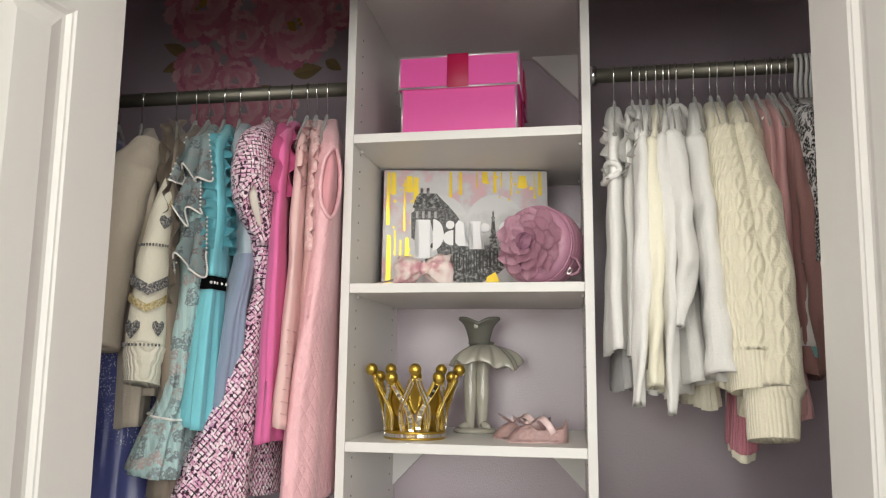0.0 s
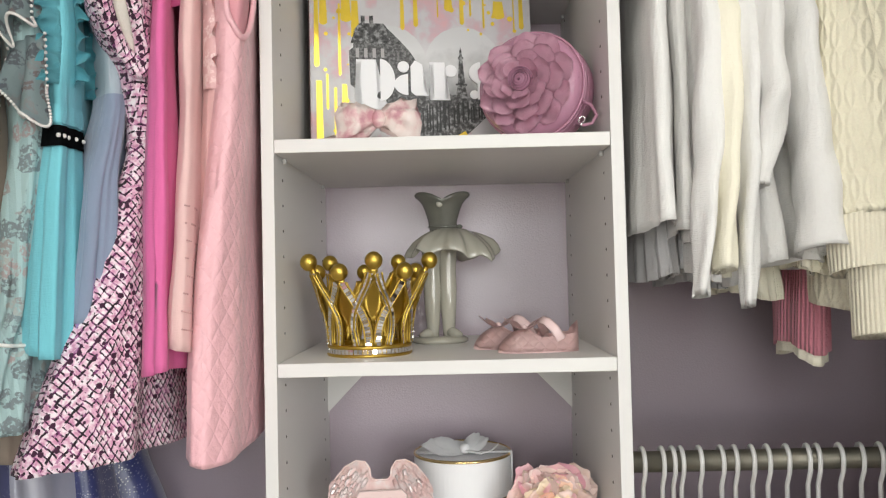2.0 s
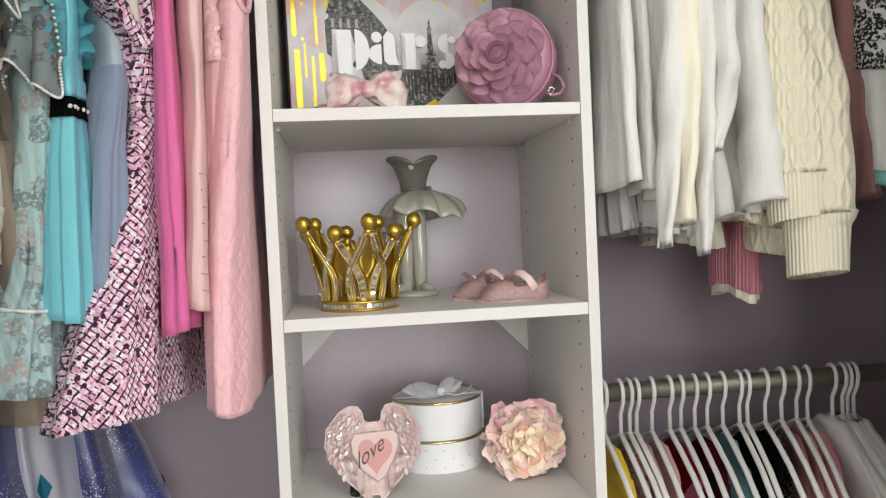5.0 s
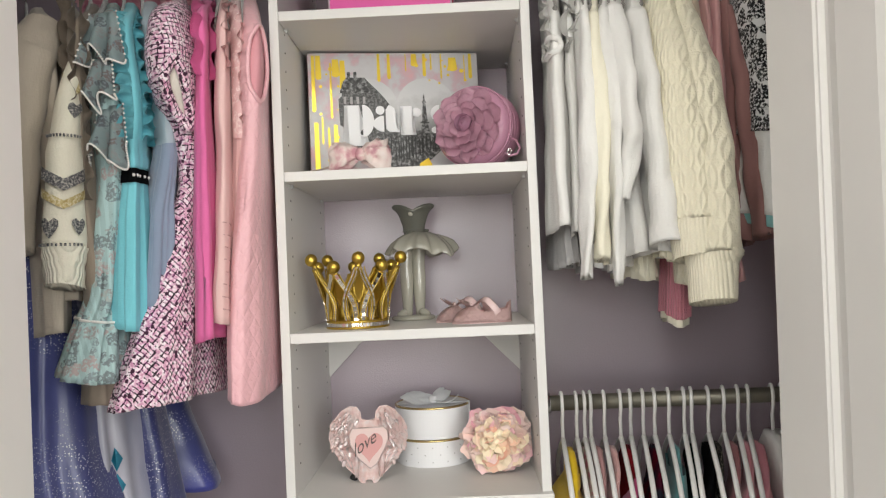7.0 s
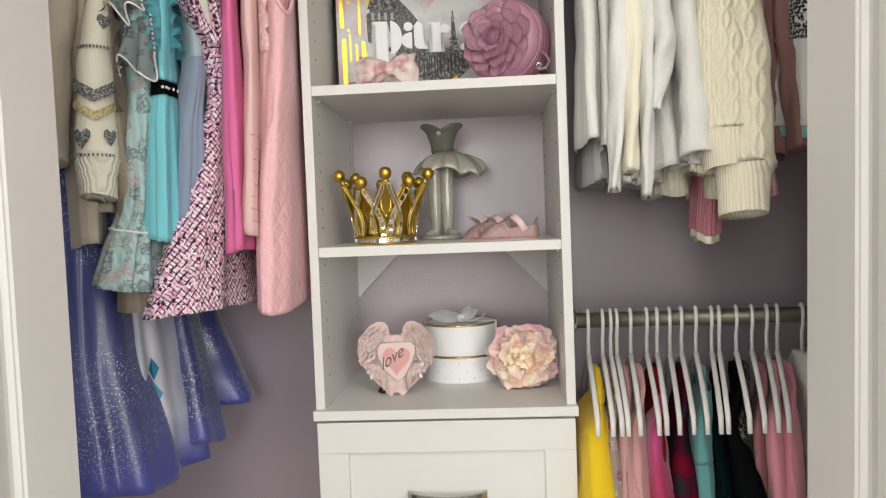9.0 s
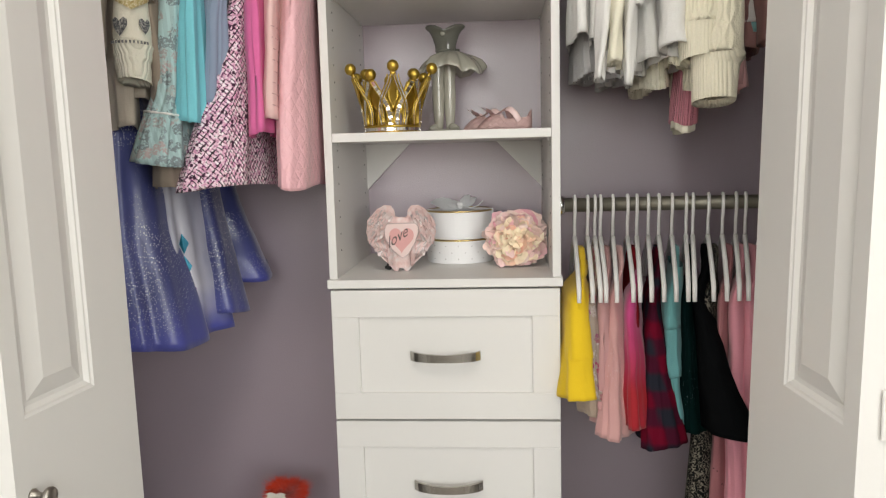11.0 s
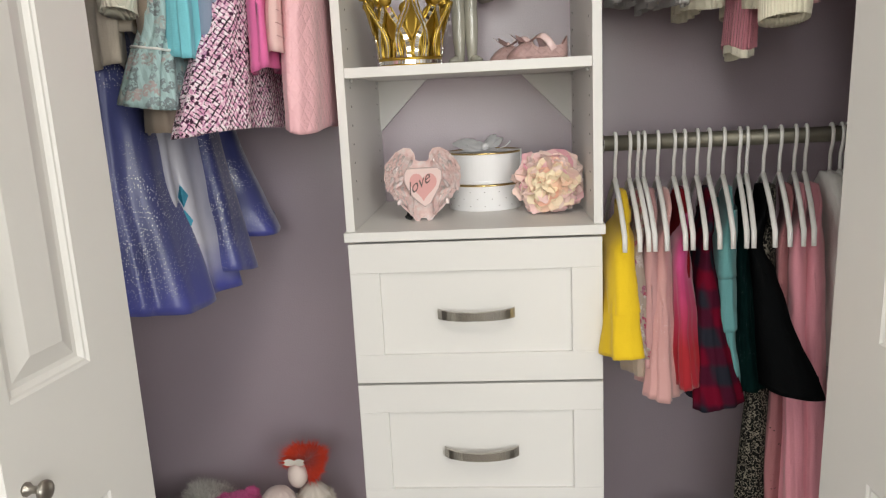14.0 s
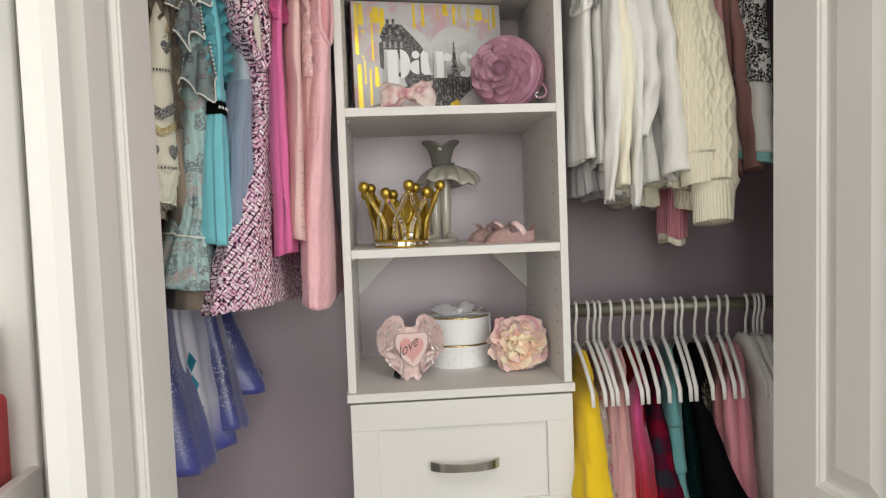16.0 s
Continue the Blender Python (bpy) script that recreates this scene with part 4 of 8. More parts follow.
# ---- clothes on the left rod ----
F = {
    "beige": fabric("beige_wool", (0.58, 0.51, 0.42), weave=500, strength=0.3),
    "cream_knit": knit("cream_jacquard_wool", (0.82, 0.78, 0.65), rib=0.0, cable=5, deep=0.35),
    "cream_rib": knit("cream_rib_wool", (0.82, 0.78, 0.65), rib=420, deep=0.7),
    "char": blotch_mat("charcoal_heather_yarn", [(0.36, (0.05, 0.05, 0.055)), (0.5, (0.13, 0.13, 0.135)), (0.62, (0.42, 0.4, 0.36))], 330, 0.95),
    "goldyarn": blotch_mat("gold_lurex_yarn", [(0.36, (0.36, 0.27, 0.09)), (0.5, (0.52, 0.42, 0.2)), (0.62, (0.68, 0.62, 0.46))], 330, 0.6, 0.2),
    "taupe": fabric("taupe_chiffon", (0.27, 0.22, 0.175)),
    "aqua_print": print_mat("aqua_floral_print", (0.36, 0.5, 0.5), [(0.34, 0.32, 0.31), (0.2, 0.24, 0.25), (0.42, 0.35, 0.34), (0.24, 0.29, 0.3), (0.42, 0.45, 0.43)], 44, stripe=(0.42, 0.58, 0.58), cut=0.5),
    "grey_print": print_mat("grey_blue_floral_print", (0.37, 0.46, 0.47), [(0.3, 0.25, 0.25), (0.2, 0.22, 0.24), (0.4, 0.42, 0.42)], 50, cut=0.5),
    "pearl": plain("pearl_trim", (0.82, 0.8, 0.76), 0.3),
    "turq": fabric("turquoise_cotton", (0.2, 0.58, 0.66)),
    "blue_tulle": fabric("slate_blue_tulle", (0.24, 0.29, 0.39), weave=1500, sheen=0.4),
    "blue_pale": fabric("pale_blue_cotton", (0.4, 0.47, 0.52)),
    "lilac": fabric("lilac_tulle", (0.36, 0.25, 0.5), sheen=0.4),
    "tweed": tweed_mat("pink_boucle_tweed"),
    "tweed_bodice": tweed_mat("pink_boucle_tweed_straight", False),
    "fleece": plain("cream_fleece_lining", (0.74, 0.7, 0.62), 0.95, grain=0.8, gscale=300),
    "hotpink": fabric("hot_pink_cotton", (0.74, 0.16, 0.38)),
    "blush": fabric("blush_cotton", (0.78, 0.52, 0.5)),
    "blush2": fabric("pleated_blush_chiffon", (0.76, 0.48, 0.47), sheen=0.3),
    "lace": print_mat("blush_lace", (0.72, 0.46, 0.46), [(0.8, 0.6, 0.58), (0.84, 0.66, 0.64)], 90, cut=0.4),
    "quilt": quilt_mat("pink_quilted_satin", (0.85, 0.48, 0.52)),
    "pinklining": fabric("pink_lining", (0.7, 0.33, 0.37)),
    "royal": glitter_mat("royal_blue_glitter_satin", (0.045, 0.055, 0.19), (0.105, 0.12, 0.31), 340, 0.26, 0.3, dip=((0.075, 0.085, 0.36), -0.87, -0.965)),
    "royal_side": glitter_mat("royal_blue_side_satin", (0.045, 0.055, 0.19), (0.105, 0.12, 0.31), 340, 0.3, 0.3, dip=((0.075, 0.085, 0.36), -0.8, -0.88)),
    "silver_satin": glitter_mat("silver_blue_satin", (0.34, 0.35, 0.48), (0.6, 0.6, 0.68), 340, 0.05, 0.24, dip=((0.075, 0.085, 0.36), -0.86, -0.96)),
    "gem_teal": plain("teal_foil", (0.03, 0.3, 0.45), 0.3, 0.3),
    "gem_purple": plain("purple_foil", (0.2, 0.05, 0.3), 0.3, 0.3),
    "white": fabric("white_cotton", (0.77, 0.76, 0.735), strength=0.4),
    "white2": fabric("soft_white_jersey", (0.75, 0.74, 0.715), strength=0.4),
    "ivory": fabric("ivory_jersey", (0.85, 0.81, 0.66), strength=0.4),
    "greytulle": fabric("grey_tulle", (0.52, 0.51, 0.51), weave=1500, sheen=0.3),
    "cable1": knit("cream_diamond_knit", (0.86, 0.81, 0.63), cable=108, deep=0.75),
    "cable2": knit("ivory_cable_knit", (0.84, 0.79, 0.62), cable=80, deep=0.85),
    "ribknit": knit("cream_rib_knit", (0.86, 0.81, 0.64), rib=420, deep=0.6),
    "beigeknit": knit("beige_sparkle_knit", (0.5, 0.42, 0.32), rib=260, deep=0.5),
    "dusty": fabric("dusty_pink_jersey", (0.54, 0.31, 0.3)),
    "dusty2": fabric("rose_jersey", (0.52, 0.29, 0.29)),
    "mauve": fabric("mauve_brown_jersey", (0.27, 0.14, 0.13)),
    "toile": print_mat("black_toile_print", (0.7, 0.7, 0.7), [(0.012, 0.012, 0.014), (0.02, 0.02, 0.022), (0.03, 0.03, 0.03), (0.012, 0.012, 0.014)], 52, cut=0.62),
    "pinkknit": knit("pink_rib_knit", (0.66, 0.25, 0.31), rib=380),
    "aqua": fabric("aqua_cotton", (0.25, 0.5, 0.5)),
    "yellow": fabric("yellow_cotton", (0.78, 0.53, 0.02)),
    "florpink": print_mat("cream_rose_print", (0.36, 0.29, 0.24), [(0.34, 0.05, 0.11), (0.5, 0.44, 0.42), (0.3, 0.1, 0.17)], 62, cut=0.45),
    "tan": fabric("tan_pleated_cotton", (0.42, 0.33, 0.26)),
    "pinktulle": glitter_mat("pink_sparkle_tulle", (0.55, 0.29, 0.28), (0.62, 0.36, 0.34), 380, 0.12, 0.8),
    "ombre": ombre_mat("pink_to_red_tulle", (0.54, 0.06, 0.22), (0.36, 0.003, 0.012), -0.04, -0.19),
    "plaid": plaid_mat("red_plaid"),
    "teal": fabric("teal_jersey", (0.13, 0.33, 0.34)),
    "green": glitter_mat("dark_green_tulle", (0.0015, 0.008, 0.008), (0.003, 0.014, 0.013), 260, 0.06, 0.95, 0.0, 0.02),
    "denim": fabric("black_denim", (0.004, 0.0045, 0.005), rough=0.95, sheen=0.0, gloss=0.03),
    "leopard": leopard_mat("leopard_print"),
    "rose_dots": print_mat("rose_dotted_jersey", (0.34, 0.14, 0.15), [(0.03, 0.02, 0.02)], 60, cut=0.1),
    "pinkpleat": fabric("pink_pleated_chiffon", (0.7, 0.29, 0.35), sheen=0.3),
    "darkred": fabric("dark_red_cotton", (0.2, 0.006, 0.012), sheen=0.0),
}
GL = "clothes hanging on the rod"

# princess dress, low behind the others
g = hung("princess_dress", -0.72, "long royal blue glitter costume dress with silver panel", "dress", GL)
_c = Cloth([(1.95, -0.735, 0.1, 0.05, 0.02, 0.02), (1.85, -0.72, 0.09, 0.12, 0.03, 0.05), (1.6, -0.68, 0.08, 0.09, 0.04, 0.03), (1.42, -0.622, 0.05, 0.085, 0.055, 0.0), (1.2, -0.612, 0.035, 0.09, 0.066, 0.0), (0.985, -0.588, 0.02, 0.095, 0.096, 0.0)], folds=3, depth=0.016, seed=2.0, start=0.35)
part("skirt", _c.mesh(128, 64), F["royal"], g, "royal blue glitter skirt with a deeper hem")
_c2 = Cloth([(1.5, -0.568, 0.09, 0.05, 0.03, 0.0), (1.27, -0.557, 0.1, 0.06, 0.04, 0.0), (0.985, -0.537, 0.105, 0.078, 0.058, 0.0)], folds=3, depth=0.018, seed=5.0, start=0.0)
part("front_panel", _c2.mesh(112, 48), F["silver_satin"], g, "silver satin front panel dyed blue at the hem")
_c4 = Cloth([(1.5, -0.545, 0.17, 0.05, 0.025, 0.0), (1.27, -0.527, 0.17, 0.055, 0.036, 0.0), (1.02, -0.494, 0.16, 0.066, 0.05, 0.0)], folds=2, depth=0.013, seed=7.0, start=0.0)
part("side_panel", _c4.mesh(96, 40), F["royal"], g)
_c3 = Cloth([(1.5, -0.575, 0.28, 0.045, 0.03, 0.0), (1.24, -0.54, 0.27, 0.06, 0.052, 0.0), (1.075, -0.498, 0.265, 0.07, 0.076, 0.0)], folds=2, depth=0.012, seed=3.0, start=0.0)
part("side_panel", _c3.mesh(96, 40), F["royal_side"], g)
for _i, (_t, _mm) in enumerate(((0.63, "gem_teal"), (0.72, "gem_teal"), (0.81, "gem_purple"))):
    _p = [_c2.at(0.75, _t - 0.042, 0.002), _c2.at(0.92, _t, 0.002), _c2.at(0.75, _t + 0.042, 0.002), _c2.at(0.58, _t, 0.002)]
    _bm = bmesh.new()
    _bm.faces.new([_bm.verts.new(p) for p in _p])
    bmesh.ops.solidify(_bm, geom=_bm.faces[:], thickness=0.0015)
    part("diamond", _bm, F[_mm], g, smooth=False)

# beige coat and its lower neighbour
g = hung("wool_sweater", -0.684, "beige wool sweater with long sleeves on a hanger", "sweater", GL)
_c = Cloth(shoulders(-0.665, 0.11, 0.15, 0.028) + [(1.7, -0.66, 0.085, 0.155, 0.034, 0.11), (1.4, -0.655, 0.085, 0.165, 0.04, 0.105)], folds=5, depth=0.008, seed=1.0)
part("body", _c.mesh(), F["beige"], g)
part("sleeve", sleeve([(-0.572, -0.04, 1.905), (-0.583, -0.085, 1.84), (-0.596, -0.115, 1.7), (-0.606, -0.115, 1.535)], [0.034, 0.05, 0.05, 0.042], 1.0, 0.85), F["beige"], g)

g = hung("jacquard_sweater", -0.608, "cream knit sweater with charcoal hearts and gold zigzags", "sweater", GL)
_c = Cloth(shoulders(-0.6, 0.07, 0.13, 0.02) + [(1.6, -0.6, 0.085, 0.135, 0.025, 0.07), (1.45, -0.6, 0.085, 0.14, 0.03, 0.065)], folds=5, depth=0.006, seed=1.6)
part("body", _c.mesh(), F["beige"], g)
_sp = [(-0.5085, -0.055, 1.865), (-0.511, -0.085, 1.79), (-0.515, -0.105, 1.68), (-0.517, -0.108, 1.535)]
part("sleeve", sleeve(_sp, [0.008, 0.019, 0.03, 0.037], 2.0, 0.8, amp=0.001), F["cream_knit"], g, "cream sleeve with patterned bands")
part("cuff", sleeve([(-0.517, -0.108, 1.537), (-0.518, -0.108, 1.51), (-0.519, -0.106, 1.476)], [0.0395, 0.035, 0.033], 2.0, 0.8, amp=0.0008), F["cream_rib"], g, "ribbed cream cuff")


def on_sleeve(a, z, r, lift=0.0012):
    """A point on the patterned sleeve's outside: angle from its front, height."""
    k = (1.865 - z) / 0.3
    return Vector((-0.5085 - 0.0085 * k + (r * 0.8 + lift) * math.sin(a), -0.055 - 0.055 * min(1, k * 1.6) - (r + lift) * math.cos(a), z))


def motif(shape, a, z, r, size, m, name):
    bm = bmesh.new()
    vs = [bm.verts.new(on_sleeve(a + dx * size / r, z + dz * size, r)) for dx, dz in shape]
    f = bm.faces.new(vs)
    bmesh.ops.triangulate(bm, faces=[f])
    bmesh.ops.solidify(bm, geom=bm.faces[:], thickness=0.0008)
    part(name, bm, F[m], g, smooth=False)


_heart = [(0, -1), (-0.5, -0.5), (-0.9, 0.1), (-0.85, 0.6), (-0.45, 0.8), (0, 0.45), (0.45, 0.8), (0.85, 0.6), (0.9, 0.1), (0.5, -0.5)]
motif(_heart, 0.0, 1.566, 0.039, 0.017, "char", "heart")
motif(_heart, 1.25, 1.568, 0.039, 0.014, "char", "heart")
motif(_heart, 0.9, 1.748, 0.026, 0.014, "char", "heart")
for _z, _mm, _h in ((1.638, "char", 0.018), (1.608, "goldyarn", 0.013), (1.79, "goldyarn", 0.022)):
    _bm = bmesh.new()
    _prev = None
    for _i in range(17):
        _a = -0.6 + _i * 0.15
        _zz = _z + (0.011 * abs(((_i / 8) % 2) - 1) - 0.005) * 1.8
        _rr = 0.0355 if _z < 1.7 else 0.0225
        _q = (_bm.verts.new(on_sleeve(_a, _zz - _h / 2, _rr + 0.0012)), _bm.verts.new(on_sleeve(_a, _zz + _h / 2, _rr)))
        if _prev:
            _bm.faces.new((_prev[0], _q[0], _q[1], _prev[1]))
        _prev = _q
    part("zigzag", _bm, F[_mm], g)
for _z in (1.705, 1.54):
    _bm = bmesh.new()
    for _i in range(12):
        _p = on_sleeve(-0.6 + _i * 0.18, _z, 0.039 if _z < 1.6 else 0.0315)
        box(_p.x - 0.0012, _p.x + 0.0012, _p.y - 0.001, _p.y + 0.001, _p.z - 0.0022, _p.z + 0.0022, bm=_bm)
    part("stitch_band", _bm, F["char"], g, smooth=False)

g = hung("ruffled_blouse", -0.564, "taupe chiffon top with ruffled front edges", "blouse", GL)
_c = Cloth(shoulders(-0.56, 0.06, 0.15, 0.022, y=0.06) + [(1.6, -0.548, 0.06, 0.155, 0.026, 0.055), (1.45, -0.53, 0.065, 0.16, 0.034, 0.055), (1.29, -0.525, 0.06, 0.165, 0.042, 0.055)], folds=5, depth=0.008, seed=2.2)
part("body", _c.mesh(), F["taupe"], g)
for _q in range(3):
    part("ruffle", ruffle([(-0.512 + 0.012 * _q, -0.075 - 0.012 * _q, 1.93 - 0.064 * k) for k in range(6)], (-0.85 + 0.85 * _q, -0.6, 0), 0.022, 0.006, 7, phase=_q * 2), F["taupe"], g)

g = hung("floral_dress", -0.536, "aqua floral dress with ruffles and pearl trim", "dress", GL)
_c = Cloth(shoulders(-0.52, 0.06, 0.14, 0.036, y=0.06) + [(1.78, -0.508, 0.055, 0.15, 0.04, 0.055), (1.65, -0.502, 0.055, 0.145, 0.034, 0.05), (1.45, -0.51, 0.055, 0.155, 0.038, 0.042), (1.425, -0.512, 0.05, 0.165, 0.042, 0.04), (1.336, -0.518, 0.04, 0.19, 0.062, 0.035)], folds=14, depth=0.007, seed=3.3, start=0.35)
part("body", _c.mesh(128, 60), F["aqua_print"], g)
part("pearl_line", tube([_c.at(k * math.tau / 60, 0.862, 0.002) for k in range(60)], 0.0022, 6, closed=True), F["pearl"], g, "white pearl bead trim")


def flutter(p, q, drop, spread, waves, seed):
    """A gathered flounce hung between p and q: its sheet and the line of its wavy lower edge."""
    p, q = Vector(p), Vector(q)
    n, bm, rows, rim = 72, bmesh.new(), [], []
    for j in range(9):
        v = j / 8
        row = []
        for i in range(n + 1):
            u = i / n
            ph = waves * math.tau * u + seed
            x = (u - 0.5) * spread * v
            fold = 0.012 * v * math.sin(ph)
            row.append(p.lerp(q, u) + Vector((x + 0.005 * v * math.cos(ph), -0.014 * v + fold, -drop * v * (0.85 + 0.15 * math.cos(ph * 0.5 + seed)) - 0.009 * v * math.sin(ph + 0.8))))
        rows.append([bm.verts.new(c) for c in row])
        rim += row if j == 8 else [row[0], row[0].lerp(row[1], 0.5), row[n]]
    for r0, r1 in zip(rows, rows[1:]):
        for i in range(n):
            bm.faces.new((r0[i], r0[i + 1], r1[i + 1], r1[i]))
    bmesh.ops.solidify(bm, geom=bm.faces[:], thickness=0.001)
    return bm, rim


for _q, (_p0, _p1, _drop, _spread, _waves) in enumerate((((-0.468, -0.09, 1.755), (-0.424, -0.1, 1.755), 0.1, 0.035, 2.5), ((-0.468, -0.1, 1.825), (-0.435, -0.108, 1.82), 0.075, 0.02, 2.0), ((-0.477, -0.09, 1.9), (-0.43, -0.1, 1.9), 0.09, 0.025, 2.5))):
    _bm, _rim = flutter(_p0, _p1, _drop, _spread, _waves, 0.7 + 1.9 * _q)
    part("ruffle", _bm, F["grey_print"], g)
    _bm = bmesh.new()
    for _p in _rim:
        bmesh.ops.create_icosphere(_bm, subdivisions=1, radius=0.002, matrix=Matrix.Translation(_p))
    part("pearl_edge", _bm, F["pearl"], g, "white pearl bead edging")

g = hung("turquoise_dress", -0.503, "turquoise dress with ruffles and a black jewelled belt", "dress", GL)
_c = Cloth(shoulders(-0.49, 0.06, 0.145, 0.024, y=0.065) + [(1.78, -0.476, 0.065, 0.15, 0.028, 0.055), (1.65, -0.468, 0.06, 0.15, 0.026, 0.048), (1.41, -0.465, 0.055, 0.17, 0.036, 0.045)], folds=9, depth=0.009, seed=4.1, start=0.3)
part("body", _c.mesh(80, 48), F["turq"], g)
for _q in range(3):
    part("ruffle", ruffle([_c.at(0.15 + 0.5 * _q, t) for t in (0.09, 0.16, 0.24, 0.32, 0.4, 0.48)], ((-0.75, -0.65, 0), (0.75, -0.65, 0), (0.95, -0.3, 0))[_q], 0.026, 0.007, 10, phase=_q * 1.7), F["turq"], g)
part("belt", _c.mesh(80, 4, t0=0.56, t1=0.6, swell=0.003, hem=False), F["denim"], g, "black belt with silver flower studs")
part("belt_edge", _c.mesh(80, 3, t0=0.52, t1=0.556, swell=0.004, hem=False), F["turq"], g)
for _k in range(9):
    part("stud", ball(_c.at(0.1 + _k * 0.2, 0.58, 0.0035), 0.0026, seg=8), F["pearl"], g)

g = hung("tulle_dress", -0.47, "slate blue tulle dress with pale cotton bodice", "dress", GL)
_c = Cloth(shoulders(-0.455, 0.06, 0.13, 0.02, y=0.07) + [(1.78, -0.432, 0.08, 0.125, 0.024, 0.052), (1.69, -0.426, 0.08, 0.125, 0.022, 0.05), (1.6, -0.43, 0.075, 0.14, 0.028, 0.045), (1.43, -0.433, 0.07, 0.15, 0.034, 0.042)], folds=9, depth=0.012, seed=5.2, start=0.35)
part("bodice", _c.mesh(96, 26, t1=0.52, hem=False), F["blue_pale"], g, "pale blue cotton bodice")
part("skirt", _c.mesh(96, 30, t0=0.5, t1=0.97, swell=0.002), F["blue_tulle"], g, "slate blue tulle skirt")
part("underskirt", _c.mesh(96, 12, t0=0.84, t1=1.02, swell=0.001), F["lilac"], g, "lilac tulle layer")

g = hung("tweed_dress", -0.408, "pink and black boucle tweed dress with flared skirt", "dress", GL)
_c = Cloth([(1.975, -0.4, 0.1, 0.03, 0.012, 0.01), (1.95, -0.397, 0.09, 0.09, 0.025, 0.02), (1.91, -0.39, 0.07, 0.155, 0.04, 0.03), (1.85, -0.385, 0.06, 0.175, 0.05, 0.03), (1.79, -0.381, 0.06, 0.17, 0.048, 0.03), (1.73, -0.378, 0.075, 0.135, 0.034, 0.03), (1.645, -0.377, 0.085, 0.12, 0.028, 0.03), (1.5, -0.383, 0.08, 0.15, 0.042, 0.012), (1.29, -0.388, 0.065, 0.205, 0.07, -0.02)], folds=5, depth=0.012, seed=6.4, start=0.5)
_hole = (0.2, 0.3, 0.25, 0.07)
part("bodice", _c.mesh(120, 48, hole=_hole, t1=0.48, hem=False), F["tweed_bodice"], g, "straight-woven tweed bodice")
part("skirt", _c.mesh(120, 50, t0=0.48), F["tweed"], g, "flared bias-cut tweed skirt")
part("lining", _c.mesh(96, 60, swell=-0.005, t0=0.06, t1=0.5, hem=False), F["fleece"], g, "cream lining seen in the armhole")
part("armhole_band", _c.ring(_hole, 0.0085, swell=0.003, sides=10), F["tweed"], g)
part("waist_seam", _c.mesh(96, 2, t0=0.474, t1=0.486, swell=0.0018, hem=False), F["tweed"], g)

g = hung("pink_skirt_set", -0.361, "hot pink cotton dress with ruffled shoulder", "dress", GL)
_c = Cloth(shoulders(-0.352, 0.045, 0.15, 0.016, y=0.07, sh=1.9) + [(1.7, -0.35, 0.07, 0.15, 0.017, 0.04), (1.382, -0.345, 0.07, 0.165, 0.024, 0.035)], folds=9, depth=0.008, seed=7.1, start=0.1)
part("body", _c.mesh(), F["hotpink"], g)
for _q in range(2):
    part("ruffle", ruffle([_c.at(0.2 + 0.5 * _q, t) for t in (0.02, 0.07, 0.14, 0.22, 0.3)], (-0.75 + 1.5 * _q, -0.65, 0.05), 0.022, 0.007, 3.5, phase=_q * 2.4), F["hotpink"], g)

g = hung("eyelet_dress", -0.328, "blush cotton dress with an eyelet hem", "dress", GL)
_c = Cloth(shoulders(-0.314, 0.04, 0.15, 0.015, y=0.075) + [(1.7, -0.315, 0.075, 0.15, 0.017, 0.036), (1.405, -0.32, 0.072, 0.165, 0.025, 0.03)], folds=5, depth=0.004, seed=8.1)
part("body", _c.mesh(), F["blush"], g)
part("ruffle", ruffle([_c.at(0.35, t) for t in (0.02, 0.1, 0.2, 0.3)], (0.3, -0.95, 0), 0.022, 0.009, 4), F["lace"], g, "lace shoulder ruffle")
_bm = bmesh.new()
for _i in range(13):
    for _j in range(8):
        if (_i + _j * 2) % 5 < 3 or _j > 5:
            bmesh.ops.create_icosphere(_bm, subdivisions=1, radius=0.0013, matrix=Matrix.Translation(_c.at(0.1 + _i * 0.085 + 0.04 * (_j % 2), 0.72 + _j * 0.034, 0.0)))
part("eyelet", _bm, F["dusty"], g, "rows of punched eyelets")

g = hung("pleated_dress", -0.309, "pale pink pleated dress with lace bodice", "dress", GL)
_c = Cloth(shoulders(-0.3, 0.045, 0.14, 0.015) + [(1.7, -0.298, 0.085, 0.135, 0.018, 0.04), (1.395, -0.3, 0.085, 0.15, 0.024, 0.036)], folds=22, depth=0.0035, seed=9.1, start=0.3)
part("skirt", _c.mesh(160, 40), F["blush2"], g)
part("lace_panel", _c.mesh(64, 22, t0=0.08, t1=0.47, swell=0.003, hem=False, a0=-0.5, a1=1.6), F["lace"], g, "pink lace bodice")
for _q in range(2):
    part("ruffle", ruffle([_c.at(0.1 + 0.4 * _q, t) for t in (0.08, 0.16, 0.26, 0.36, 0.46)], (0.3, -0.95, 0), 0.013, 0.006, 7, phase=_q), F["lace"], g)

